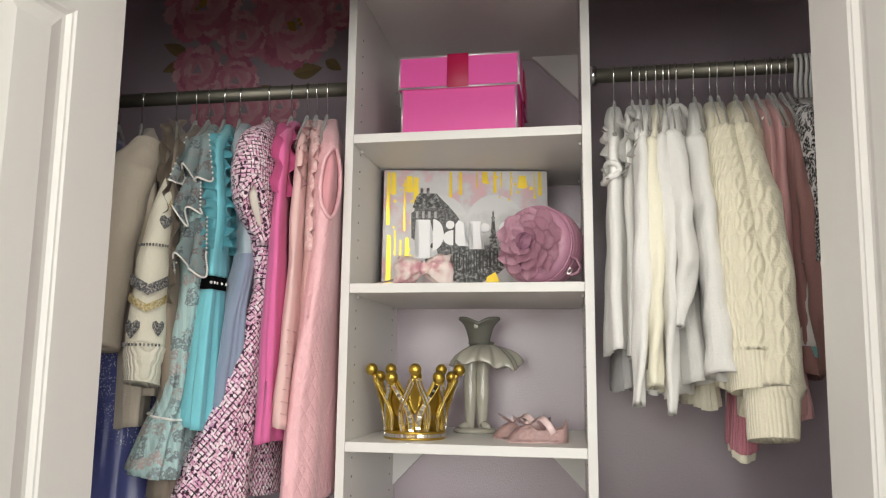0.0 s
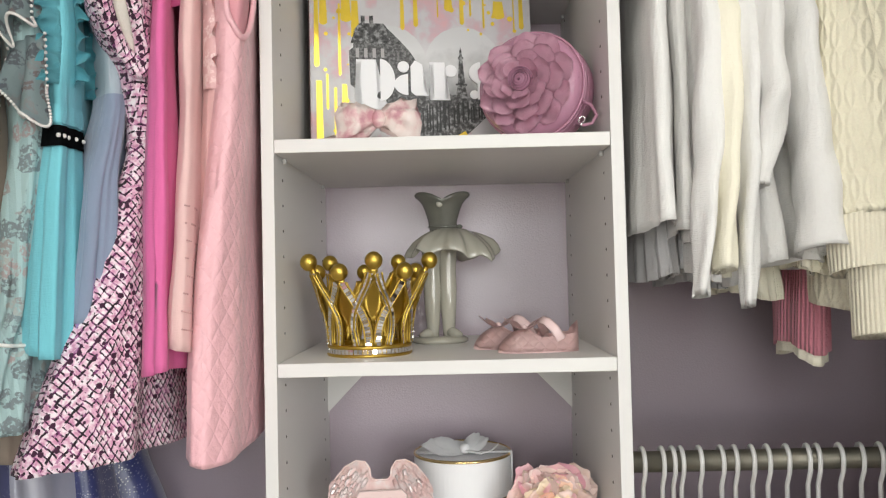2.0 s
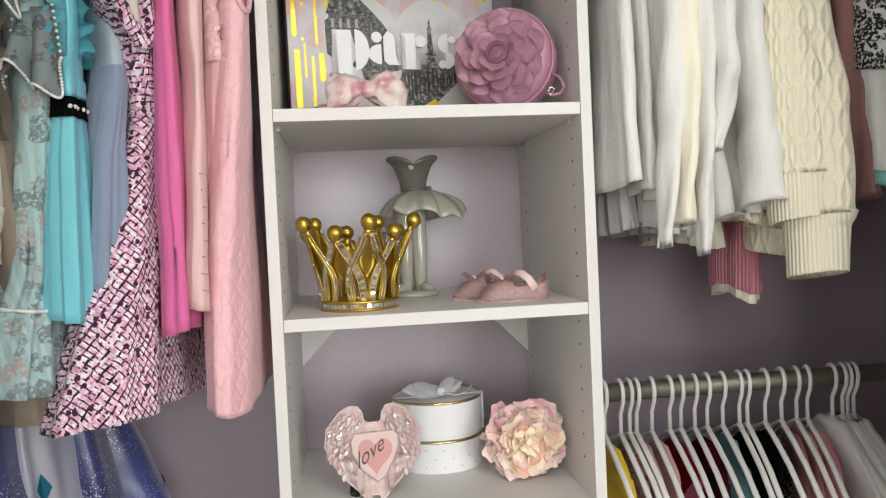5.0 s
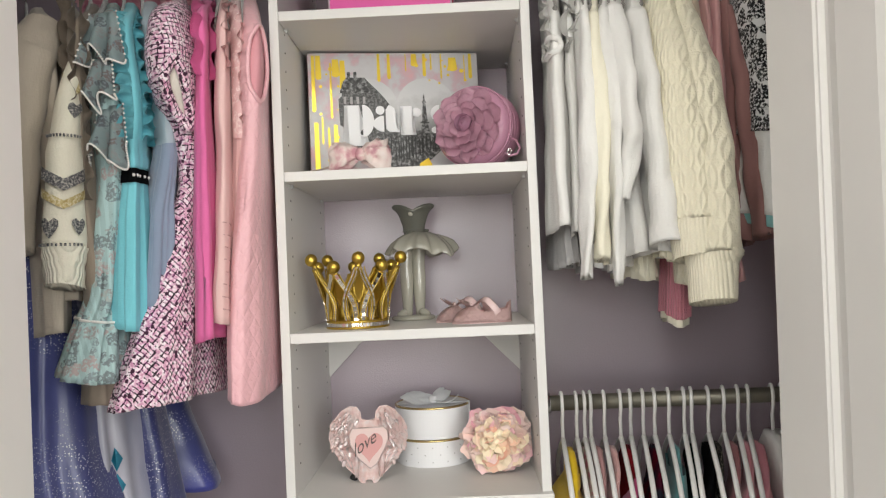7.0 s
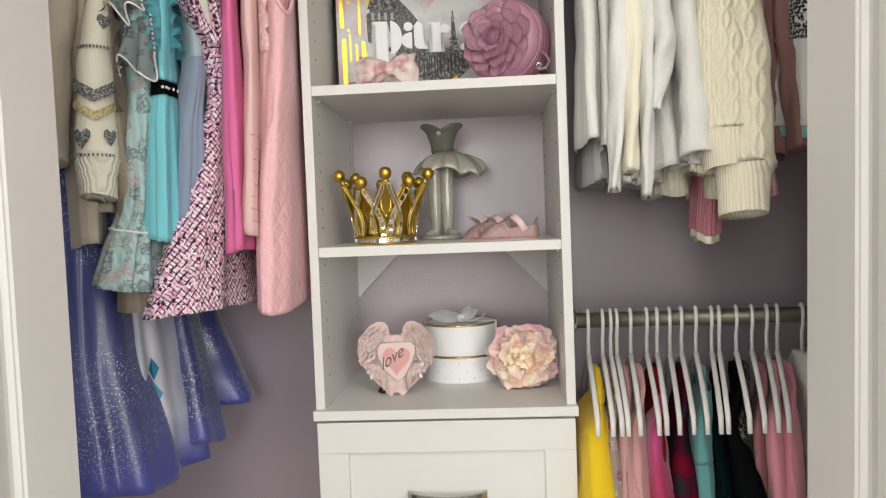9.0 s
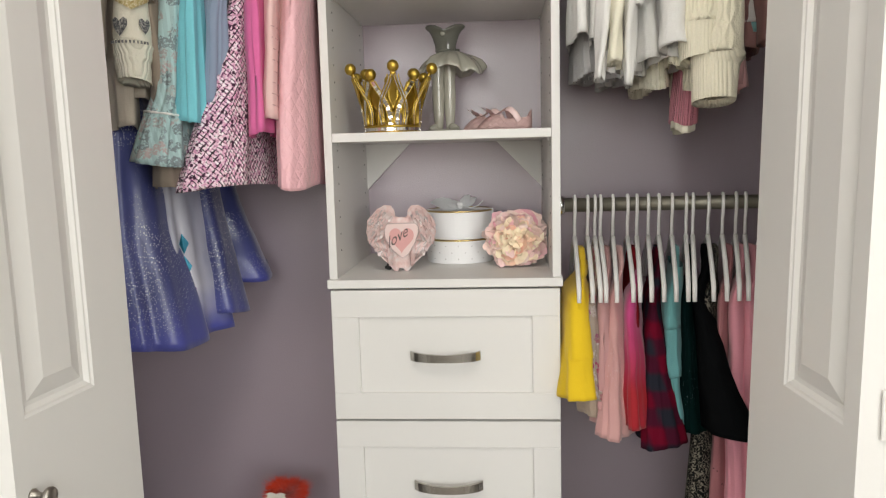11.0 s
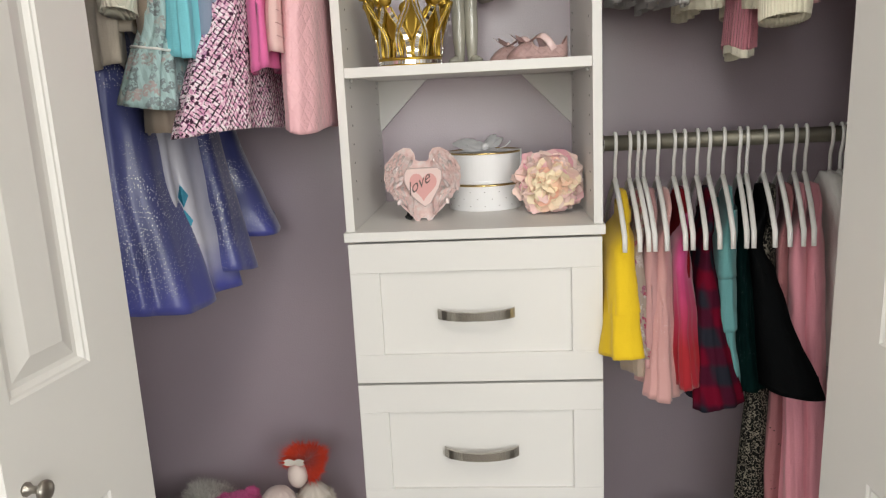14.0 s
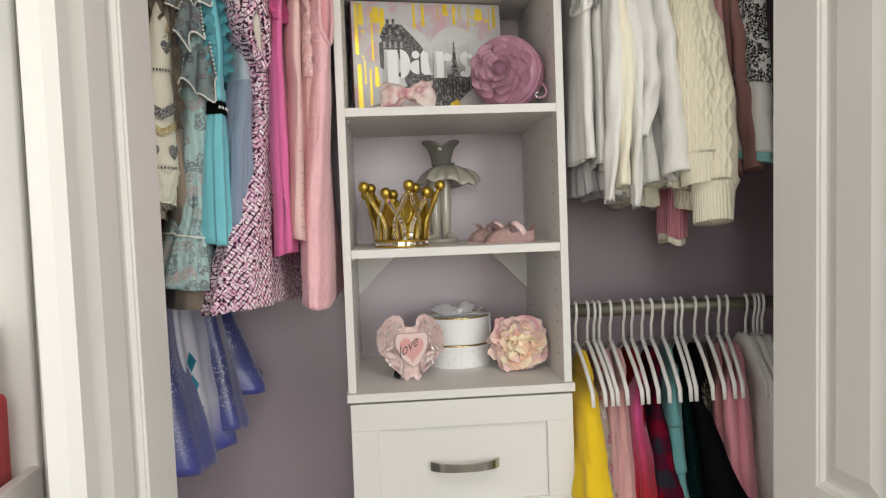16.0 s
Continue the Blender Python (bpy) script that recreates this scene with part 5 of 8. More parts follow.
g = hung("quilted_vest", -0.288, "pink quilted long vest with bound armhole", "vest", GL)
_c = Cloth(shoulders(-0.275, 0.045, 0.145, 0.027, sh=1.885) + [(1.82, -0.268, 0.075, 0.15, 0.03, 0.04), (1.72, -0.264, 0.075, 0.14, 0.027, 0.03), (1.5, -0.262, 0.07, 0.15, 0.028, 0.005), (1.288, -0.258, 0.065, 0.155, 0.03, -0.012)], folds=4, depth=0.004, seed=10.3)
_hole = (0.36, 0.225, 0.56, 0.09)
part("body", _c.mesh(128, 100, hole=_hole), F["quilt"], g)
part("lining", _c.mesh(96, 60, swell=-0.006, t0=0.06, t1=0.5, hem=False), F["pinklining"], g, "pink lining seen in the armhole")
part("armhole_binding", _c.ring(_hole, 0.0036, swell=0.001, sides=10), F["quilt"], g, "pink bound edge")

# ---- clothes on the upper right rod ----
GR = "clothes hanging on the upper rod"


def top(name, hook, near, label, category, m, hem, d=0.014, w=0.14, y=0.085, folds=5, seed=0.0, hemw=None, near_hem=None, sh=1.885, depth=0.005):
    """A plain hanging top; near and near_hem are where its front edge stands at the shoulder and at the hem."""
    g = hung(name, hook, label, category, GR)
    s0 = near - hook
    nh = near if near_hem is None else near_hem
    s1 = nh - hook
    mid = (sh + hem) / 2
    c = Cloth(shoulders(hook, s0, w, d, y, sh=sh) + [(mid, hook, y, w, d * 1.1, (s0 + s1) / 2), (hem, hook, y, hemw or w * 1.08, d * 1.35, s1)], folds=folds, depth=depth, seed=seed)
    part("body", c.mesh(56, 36), m, g)
    return g, c


g, c = top("lace_blouse", 0.263, 0.25, "white blouse with lace shoulder ruffles", "blouse", F["white"], 1.535, d=0.017, seed=1.1, sh=1.87)
for _q in range(2):
    part("ruffle", ruffle([c.at(-0.3 - 0.5 * _q, t) for t in (0.15, 0.2, 0.26, 0.33, 0.38)], (-0.35, -0.9, 0), 0.016, 0.006, 4, phase=_q * 2), F["white"], g)
part("sleeve_band", c.ring((-0.4, 0.34, 0.7, 0.03), 0.005, swell=0.002), F["white"], g)
g, c = top("ruffled_tee", 0.295, 0.274, "white top with a wavy sleeve edge", "blouse", F["white2"], 1.523, d=0.013, seed=2.1, sh=1.885)
part("sleeve_edge", ruffle([c.at(-0.1, t) for t in (0.14, 0.2, 0.28, 0.36)] + [c.at(-0.7, 0.3), c.at(-0.8, 0.2)], (-0.3, -0.9, 0.2), 0.02, 0.011, 3.2), F["white2"], g)
g, c = top("ruffled_tee", 0.309, 0.288, "white top with ruffled neck", "blouse", F["white"], 1.51, d=0.012, seed=3.0, sh=1.89)
part("neck_ruffle", ruffle([c.at(-0.2, t) for t in (0.08, 0.16, 0.24, 0.3)], (-0.2, -0.95, 0.1), 0.022, 0.012, 2.6), F["white"], g)
g, c = top("long_sleeved_top", 0.321, 0.298, "white long-sleeved top with hanging sleeve", "shirt", F["white"], 1.475, d=0.012, seed=4.0)
part("sleeve", sleeve([(0.296, -0.055, 1.87), (0.293, -0.085, 1.75), (0.286, -0.09, 1.6), (0.276, -0.085, 1.455)], [0.022, 0.028, 0.024, 0.013], 1.3), F["white"], g)
g, c = top("ivory_top", 0.338, 0.312, "ivory long-sleeved jersey top", "shirt", F["ivory"], 1.48, d=0.012, seed=5.0)
part("sleeve", sleeve([(0.311, -0.055, 1.87), (0.309, -0.09, 1.75), (0.305, -0.095, 1.6), (0.3, -0.09, 1.482)], [0.02, 0.026, 0.023, 0.018], 2.3), F["ivory"], g)
g, c = top("long_sleeved_top", 0.361, 0.327, "white long-sleeved jersey top", "shirt", F["white2"], 1.47, d=0.013, seed=6.0)
part("sleeve", sleeve([(0.327, -0.055, 1.875), (0.326, -0.092, 1.75), (0.327, -0.098, 1.6), (0.323, -0.092, 1.443)], [0.02, 0.025, 0.022, 0.011], 3.3), F["white2"], g)
g, c = top("hooded_shirt", 0.374, 0.345, "white linen shirt with folded collar", "shirt", F["white"], 1.488, d=0.02, seed=7.0, near_hem=0.36, hemw=0.165)
part("sleeve", sleeve([(0.345, -0.05, 1.88), (0.347, -0.092, 1.76), (0.35, -0.105, 1.66), (0.337, -0.105, 1.57)], [0.024, 0.034, 0.032, 0.009], 4.3), F["white"], g)
part("collar", tube([c.at(-1.2 + 0.3 * k, 0.045 + 0.012 * math.sin(k)) for k in range(9)], 0.009, 8), F["white"], g)
g, c = top("linen_shirt", 0.404, 0.378, "white linen shirt with loose hem", "shirt", F["white"], 1.487, d=0.02, seed=8.0, near_hem=0.398, hemw=0.17)
part("sleeve", sleeve([(0.378, -0.055, 1.87), (0.383, -0.098, 1.74), (0.389, -0.11, 1.6), (0.392, -0.11, 1.5)], [0.024, 0.032, 0.034, 0.036], 5.3), F["white"], g)
g, c = top("ivory_top", 0.432, 0.402, "plain ivory jersey top on its hanger", "shirt", F["ivory"], 1.48, d=0.011, seed=9.0)
g, c = top("diamond_cardigan", 0.445, 0.418, "cream diamond-knit cardigan with ribbed cuffs", "cardigan", F["cable1"], 1.48, d=0.02, seed=10.0, sh=1.89)
part("sleeve", sleeve([(0.419, -0.05, 1.885), (0.422, -0.095, 1.78), (0.428, -0.115, 1.66), (0.434, -0.118, 1.53)], [0.026, 0.035, 0.039, 0.04], 6.3, 0.9, amp=0.0018), F["cable1"], g)
part("cuff", sleeve([(0.434, -0.118, 1.532), (0.436, -0.118, 1.478)], [0.0405, 0.038], 6.3, 0.9, amp=0.0004), F["ribknit"], g, "ribbed cream cuff")
g, c = top("cable_sweater", 0.474, 0.446, "ivory cable-knit sweater with long ribbed sleeve", "sweater", F["cable2"], 1.44, d=0.024, seed=11.0, sh=1.89, near_hem=0.46)
part("sleeve", sleeve([(0.446, -0.045, 1.885), (0.452, -0.09, 1.77), (0.458, -0.115, 1.62), (0.461, -0.12, 1.48)], [0.028, 0.038, 0.042, 0.044], 7.3, 0.95, amp=0.002), F["cable2"], g)
part("cuff", sleeve([(0.461, -0.12, 1.484), (0.456, -0.12, 1.465), (0.455, -0.12, 1.412)], [0.0445, 0.039, 0.036], 7.3, 0.95, amp=0.0004), F["ribknit"], g, "ribbed ivory cuff")
g, c = top("sparkle_sweater", 0.494, 0.472, "beige sparkly knit sweater", "sweater", F["beigeknit"], 1.45, d=0.018, seed=12.0)
g, c = top("pearl_top", 0.509, 0.492, "dusty pink top with pearl beads", "shirt", F["dusty"], 1.46, d=0.015, seed=13.0)
for _t in (0.12, 0.25, 0.4, 0.55, 0.7):
    part("pearl", ball(c.at(-0.5 + 0.15 * math.sin(_t * 20), _t), 0.003, seg=8), F["pearl"], g)
g, c = top("rose_shirt", 0.529, 0.507, "rose pink jersey top", "shirt", F["dusty2"], 1.44, d=0.013, seed=14.0)
g, c = top("mauve_top", 0.537, 0.524, "mauve brown long-sleeved top", "shirt", F["mauve"], 1.5, d=0.018, seed=15.0, near_hem=0.53)
part("sleeve", sleeve([(0.53, -0.04, 1.875), (0.533, -0.07, 1.76), (0.538, -0.085, 1.62), (0.546, -0.095, 1.505)], [0.013, 0.016, 0.016, 0.018], 8.3, 0.8), F["mauve"], g)
g, c = top("toile_dress", 0.566, 0.558, "white dress with black toile print bodice", "dress", F["toile"], 1.665, d=0.03, seed=16.0, sh=1.9, y=0.055, w=0.165)
_c = Cloth([(1.68, 0.566, 0.055, 0.17, 0.034, -0.008), (1.54, 0.566, 0.055, 0.18, 0.042, -0.006)], folds=7, depth=0.006, seed=16.5, start=0.0)
part("skirt", _c.mesh(64, 14), F["white"], g, "plain white skirt")
part("underskirt", _c.mesh(64, 3, t0=0.97, t1=1.12, swell=-0.004), F["aqua"], g, "aqua underskirt edge")
for _x, _hem, _mm, _se in ((0.272, 1.475, "greytulle", 1.0), (0.30, 1.48, "greytulle", 2.0), (0.33, 1.465, "greytulle", 3.0), (0.36, 1.475, "white2", 4.0), (0.395, 1.45, "ivory", 5.0)):
    g = hung("tulle_skirt", _x, "pale tulle dress hanging behind the shirts", "dress", GR)
    _c = Cloth([(1.9, _x, 0.13, 0.07, 0.01, 0), (1.7, _x, 0.14, 0.08, 0.014, 0), (_hem, _x, 0.14, 0.13, 0.02, 0)], folds=16, depth=0.005, seed=_se, start=0.1)
    part("skirt", _c.mesh(128, 30), F[_mm], g)
g = hung("pink_knit_sweater", 0.48, "pink ribbed knit sweater with cream lining", "sweater", GR)
_c = Cloth([(1.9, 0.478, 0.12, 0.08, 0.012, 0), (1.6, 0.47, 0.11, 0.09, 0.016, -0.01), (1.385, 0.452, 0.075, 0.075, 0.026, -0.012)], folds=7, depth=0.003, seed=4.4)
part("body", _c.mesh(64, 36), F["pinkknit"], g)
part("lining", _c.mesh(64, 3, t0=0.97, t1=1.025, swell=-0.004), F["ivory"], g, "cream lining edge")
g = hung("dusty_dress", 0.515, "dusty pink dress hanging behind the sweaters", "dress", GR)
_c = Cloth([(1.9, 0.515, 0.12, 0.08, 0.012, 0), (1.435, 0.515, 0.07, 0.13, 0.022, 0)], folds=6, depth=0.005, seed=6.6)
part("body", _c.mesh(64, 30), F["dusty2"], g)

# ---- skirts and trousers on the lower rod ----
GW = "clothes hanging on the lower rod"


def skirt(name, hook, near, label, category, m, hem, w0=0.09, w1=0.12, d0=0.014, d1=0.026, folds=7, depth=0.006, seed=0.0, y=0.06, near_hem=None, top=1.092):
    g = thing(name, (hook, ROD_Y, top), label, category, GW)
    s0, s1 = near - hook, (near if near_hem is None else near_hem) - hook
    c = Cloth([(1.152, hook + 0.012, 0.1, 0.02, 0.006, 0.0), (1.126, hook + 0.012, 0.1, 0.07, 0.007, s0 * 0.4), (1.096, hook + 0.01, y + 0.03, w0, 0.008, s0), (1.07, hook, y + 0.015, w0 * 1.05, d0, s0), ((1.05 + hem) / 2, hook, y + 0.005, (w0 + w1) / 2, (d0 + d1) / 2, (s0 + s1) / 2), (hem, hook, y, w1, d1, s1)], folds=folds, depth=depth, seed=seed, start=0.3)
    part("skirt" if category == "skirt" else "body", c.mesh(84, 36), m, g)
    return g, c


g, c = skirt("yellow_skirt", 0.252, 0.247, "bright yellow cotton pinafore skirt with pocket", "skirt", F["yellow"], 0.893, 0.1, 0.14, 0.028, 0.05, 4, 0.01, 1.0, near_hem=0.248, top=1.125)
part("pocket", c.mesh(24, 14, t0=0.38, t1=0.72, swell=0.002, a0=-1.0, a1=0.5, hem=False), F["yellow"], g)
part("waistband", c.mesh(64, 3, t0=0.1, t1=0.17, swell=0.003, hem=False), F["yellow"], g)
g, c = skirt("rose_print_skirt", 0.277, 0.272, "cream skirt with rose print and pleated tan hem", "skirt", F["florpink"], 0.885, seed=2.0)
part("hem_frill", c.mesh(84, 8, t0=0.8, t1=1.12, swell=-0.002), F["tan"], g, "tan pleated hem frill")
g, c = skirt("blush_skirt", 0.302, 0.292, "dusty blush jersey skirt", "skirt", F["dusty2"], 0.87, seed=3.0)
g, c = skirt("sparkle_skirt", 0.326, 0.312, "pink sparkly tulle skirt", "skirt", F["pinktulle"], 0.828, 0.085, 0.145, 0.014, 0.038, 9, 0.008, 4.0, near_hem=0.3)
g, c = skirt("ombre_skirt", 0.358, 0.343, "pink to red ombre tulle skirt", "skirt", F["ombre"], 0.848, 0.085, 0.14, 0.014, 0.034, 8, 0.007, 5.0)
g, c = skirt("plaid_skirt", 0.398, 0.382, "dark red plaid flared skirt", "skirt", F["plaid"], 0.812, 0.085, 0.15, 0.014, 0.045, 6, 0.011, 6.0, near_hem=0.39)
part("waistband", c.mesh(64, 3, t0=0.13, t1=0.2, swell=0.0025, hem=False), F["plaid"], g)
g, c = skirt("teal_skirt", 0.434, 0.415, "teal tiered jersey skirt", "skirt", F["teal"], 0.84, 0.085, 0.12, 0.014, 0.027, 9, 0.004, 7.0)
part("tier", c.mesh(140, 14, t0=0.1, t1=0.44, swell=0.006), F["teal"], g, "upper pleated tier")
part("tier", c.mesh(140, 14, t0=0.4, t1=0.72, swell=0.0035), F["teal"], g, "middle pleated tier")
g, c = skirt("green_skirt", 0.462, 0.442, "dark green tulle skirt", "skirt", F["green"], 0.828, 0.085, 0.13, 0.014, 0.028, 8, 0.006, 8.0)
g, c = skirt("black_denim_skirt", 0.493, 0.462, "black denim flared skirt", "skirt", F["denim"], 0.836, 0.08, 0.18, 0.016, 0.06, 3, 0.008, 9.0, near_hem=0.52)
g, c = skirt("leopard_trousers", 0.508, 0.482, "black and grey leopard print trousers", "trousers", F["leopard"], 0.5, 0.08, 0.1, 0.018, 0.038, 4, 0.011, 10.0, near_hem=0.454)
g, c = skirt("dotted_trousers", 0.535, 0.505, "rose trousers with small dark dots", "trousers", F["rose_dots"], 0.53, 0.085, 0.09, 0.014, 0.026, 3, 0.006, 11.0, near_hem=0.49)
g, c = skirt("pleated_trousers", 0.56, 0.526, "pink pleated wide trousers", "trousers", F["pinkpleat"], 0.59, 0.09, 0.135, 0.018, 0.036, 12, 0.006, 12.0, near_hem=0.53)
g, c = skirt("pink_gathered_skirt", 0.578, 0.554, "long pink pleated chiffon skirt", "skirt", F["pinkpleat"], 0.6, 0.09, 0.14, 0.02, 0.036, 14, 0.006, 13.0, near_hem=0.556, top=1.12)
g, c = skirt("dark_red_skirt", 0.352, 0.352, "dark red cotton skirt tucked between others", "skirt", F["darkred"], 0.86, 0.08, 0.1, 0.01, 0.014, 5, 0.004, 14.0)
for _x, _se in ((0.620, 1.0), (0.637, 2.0), (0.646, 3.0), (0.656, 4.0)):
    g = thing("white_blouse", (_x, ROD_Y, 1.168), "white sheer blouse on a hanger", "blouse", GW)
    _c = Cloth([(1.168, _x, 0.1, 0.03, 0.01, 0), (1.14, _x, 0.1, 0.08, 0.015, -0.01), (1.1, _x, 0.09, 0.14, 0.018, -0.02), (0.86, _x, 0.085, 0.15, 0.025, -0.02)], folds=6, depth=0.005, seed=_se)
    part("body", _c.mesh(56, 30), F["white2"], g)

# ---- things on the shelves ----


def text_mesh(word, width, at, fat=0.0, shear=0.0, depth=0.0006):
    """Raised lettering of a given width, upright and facing -y, its lower left corner at the origin of at."""
    cu = bpy.data.curves.new("lettering", "FONT")
    cu.body, cu.extrude, cu.shear, cu.offset = word, depth, shear, fat
    ob = bpy.data.objects.new("lettering", cu)
    scene.collection.objects.link(ob)
    me = ob.to_mesh()
    bm = bmesh.new()
    bm.from_mesh(me)
    ob.to_mesh_clear()
    bpy.data.objects.remove(ob)
    bpy.data.curves.remove(cu)
    xs = [v.co.x for v in bm.verts]
    k = width / (max(xs) - min(xs))
    turn(bm, at @ Matrix.Rotation(math.pi / 2, 4, "X") @ Matrix.Scale(k, 4) @ Matrix.Translation((-min(xs), 0, 0)))
    return bm


# gift box
gz = SHELF["A"]
g = thing("gift_box", (-0.015, 0.12, gz), "hot pink lidded gift box with crimson ribbon", "gift box")
part("base", box(-0.121, 0.09, 0.025, 0.235, gz, gz + 0.09, 0.001), M["boxpink"], g, smooth=False)
_l = part("lid", box(-0.126, 0.095, 0.02, 0.24, gz + 0.086, gz + 0.148, 0.0012), M["boxpink"], g, smooth=False)
_e = bmesh.new()
for _x in (-0.126, 0.0915):
    box(_x, _x + 0.0035, 0.0185, 0.0205, gz + 0.087, gz + 0.148, bm=_e)
box(-0.126, 0.095, 0.0186, 0.0205, gz + 0.0862, gz + 0.0895, bm=_e)
box(-0.126, 0.095, 0.0186, 0.0205, gz + 0.145, gz + 0.1485, bm=_e)
box(0.0945, 0.0962, 0.02, 0.24, gz + 0.0862, gz + 0.0892, bm=_e)
part("silver_edge", _e, M["silver"], _l, "silver edging")
_e = bmesh.new()
for _x in (-0.121, 0.0868):
    box(_x, _x + 0.0032, 0.0238, 0.0255, gz + 0.001, gz + 0.086, bm=_e)
part("silver_edge", _e, M["silver"], g, "silver edging")
part("ribbon", box(-0.036, 0.003, 0.0176, 0.0195, gz + 0.0868, gz + 0.1496, 0.0006), M["ribbon"], g, "crimson satin ribbon")
part("ribbon", box(-0.036, 0.003, 0.0176, 0.242, gz + 0.1485, gz + 0.1498), M["ribbon"], g)
part("ribbon", box(0.0905, 0.0925, 0.11, 0.15, gz + 0.001, gz + 0.086), M["ribbon"], g)
part("ribbon", box(0.0955, 0.0975, 0.11, 0.15, gz + 0.086, gz + 0.1496), M["ribbon"], g)
_bm = bmesh.new()
for _a in (0.5, 2.4, 4.0, 5.6):
    petal(_bm, (-0.016, 0.13, gz + 0.15), (math.cos(_a), math.sin(_a), 0.25), (0, 0, 1), 0.05, 0.016, 0.4)
bmesh.ops.solidify(_bm, geom=_bm.faces[:], thickness=0.001)
part("bow", _bm, M["ribbon"], g)

# canvas print
cz = SHELF["B"]
CAN = Matrix.Translation((-0.187, 0.163, cz)) @ Matrix.Rotation(math.radians(9), 4, "Z") @ Matrix.Rotation(math.radians(-3), 4, "X")
CW, CH = 0.328, 0.25
g = thing("canvas_print", (-0.03, 0.19, cz), "canvas picture with grey city view in a heart and gold drips", "picture")
_cv = blotch_mat("splashed_canvas", [(0.3, (0.72, 0.44, 0.47)), (0.42, (0.64, 0.48, 0.52)), (0.5, (0.62, 0.6, 0.61)), (0.7, (0.66, 0.65, 0.66))], 22, 0.6)
_ink = blotch_mat("dark_print", [(0.35, (0.02, 0.02, 0.02)), (0.5, (0.09, 0.09, 0.09)), (0.62, (0.32, 0.32, 0.32))], 160, 0.55)
_ink2 = blotch_mat("mid_print", [(0.38, (0.05, 0.05, 0.05)), (0.5, (0.1, 0.1, 0.1)), (0.62, (0.2, 0.2, 0.2))], 260, 0.55)
_foil = plain("gold_foil", (0.9, 0.66, 0.07), 0.32, 0.6, vary=0.12, scale=60)
part("canvas", turn(box(0, CW, 0, 0.036, 0, CH, 0.0015), CAN), _cv, g)
part("edge_wrap", turn(box(-0.0012, 0.0, 0.002, 0.036, 0.001, CH - 0.001), CAN), plain("dark_red_canvas_edge", (0.09, 0.035, 0.035), 0.7), g, "dark wine canvas edge")


def art(name, pts, m, level, label=""):
    part(name, turn(slab([(u * CW, v * CH) for u, v in pts], -0.0004 * level, 0.0003), CAN), m, g, label, smooth=False)


_hp = []
for _i in range(48):
    _a = _i / 48 * math.tau
    _hx, _hz = 16 * math.sin(_a) ** 3, 13 * math.cos(_a) - 5 * math.cos(2 * _a) - 2 * math.cos(3 * _a) - math.cos(4 * _a)
    _hp.append((0.51 + _hx / 16 * 0.345, 0.475 + _hz / 17 * 0.46))
art("photo_heart", _hp, photo_mat("grey_photo"), 1, "grey photographic heart")
art("facade", [(0.175, 0.44), (0.17, 0.64), (0.19, 0.66), (0.19, 0.76), (0.215, 0.8), (0.325, 0.8), (0.35, 0.76), (0.4, 0.7), (0.44, 0.64), (0.48, 0.56), (0.48, 0.36), (0.3, 0.3)], _ink2, 2)
art("roof", [(0.178, 0.685), (0.2, 0.775), (0.22, 0.805), (0.325, 0.805), (0.345, 0.77), (0.355, 0.685)], _ink, 3)
for _u in (0.225, 0.262):
    art("chimney", [(_u, 0.8), (_u, 0.85), (_u + 0.018, 0.85), (_u + 0.018, 0.8)], _ink, 3)
for _v in (0.6, 0.5):
    for _k in range(4):
        art("lit_window", [(0.2 + _k * 0.037, _v), (0.2 + _k * 0.037, _v + 0.055), (0.215 + _k * 0.037, _v + 0.055), (0.215 + _k * 0.037, _v)], M["dot"], 4)
art("iron_tower", [(0.61, 0.25), (0.636, 0.34), (0.65, 0.43), (0.66, 0.55), (0.664, 0.655), (0.668, 0.675), (0.672, 0.655), (0.676, 0.55), (0.687, 0.43), (0.7, 0.34), (0.726, 0.25), (0.7, 0.25), (0.689, 0.3), (0.668, 0.325), (0.647, 0.3), (0.636, 0.25)], _ink, 4)
for _v, _w in ((0.345, 0.04), (0.44, 0.026), (0.6, 0.012)):
    art("tower_deck", [(0.668 - _w, _v), (0.668 - _w, _v + 0.012), (0.668 + _w, _v + 0.012), (0.668 + _w, _v)], _ink, 5)
_tr = [(0.24, 0.3)]
for _k in range(40):
    _tr.append((0.24 + _k * 0.0145, 0.36 + 0.05 * noise.noise((_k * 0.43, 3.1, 0)) + 0.03 * math.sin(_k * 1.9)))
_tr += [(0.82, 0.3), (0.7, 0.16), (0.53, 0.03), (0.36, 0.15)]
art("tree_line", _tr, _ink, 3)
_rnd = random.Random(21)
for _k in range(34):
    _u = 0.27 + 0.53 * _k / 34 + _rnd.uniform(-0.008, 0.008)
    _v, _q = 0.33 + 0.05 * _rnd.random(), _rnd.uniform(0.012, 0.026)
    art("tree_crown", [(_u + _q * (0.7 + 0.5 * _rnd.random()) * math.cos(j * math.tau / 11), _v + 1.4 * _q * (0.7 + 0.5 * _rnd.random()) * math.sin(j * math.tau / 11)) for j in range(11)], (_ink, _ink2)[_k % 2], 5 + _k % 3)
    _b = 0.14 + 0.4 * abs(_u - 0.53) + 0.03 * _rnd.random()
    art("tree_trunk", [(_u - 0.003, _b), (_u - 0.003, _v), (_u + 0.003, _v), (_u + 0.004, _b)], M["black"], 5 + _k % 2)


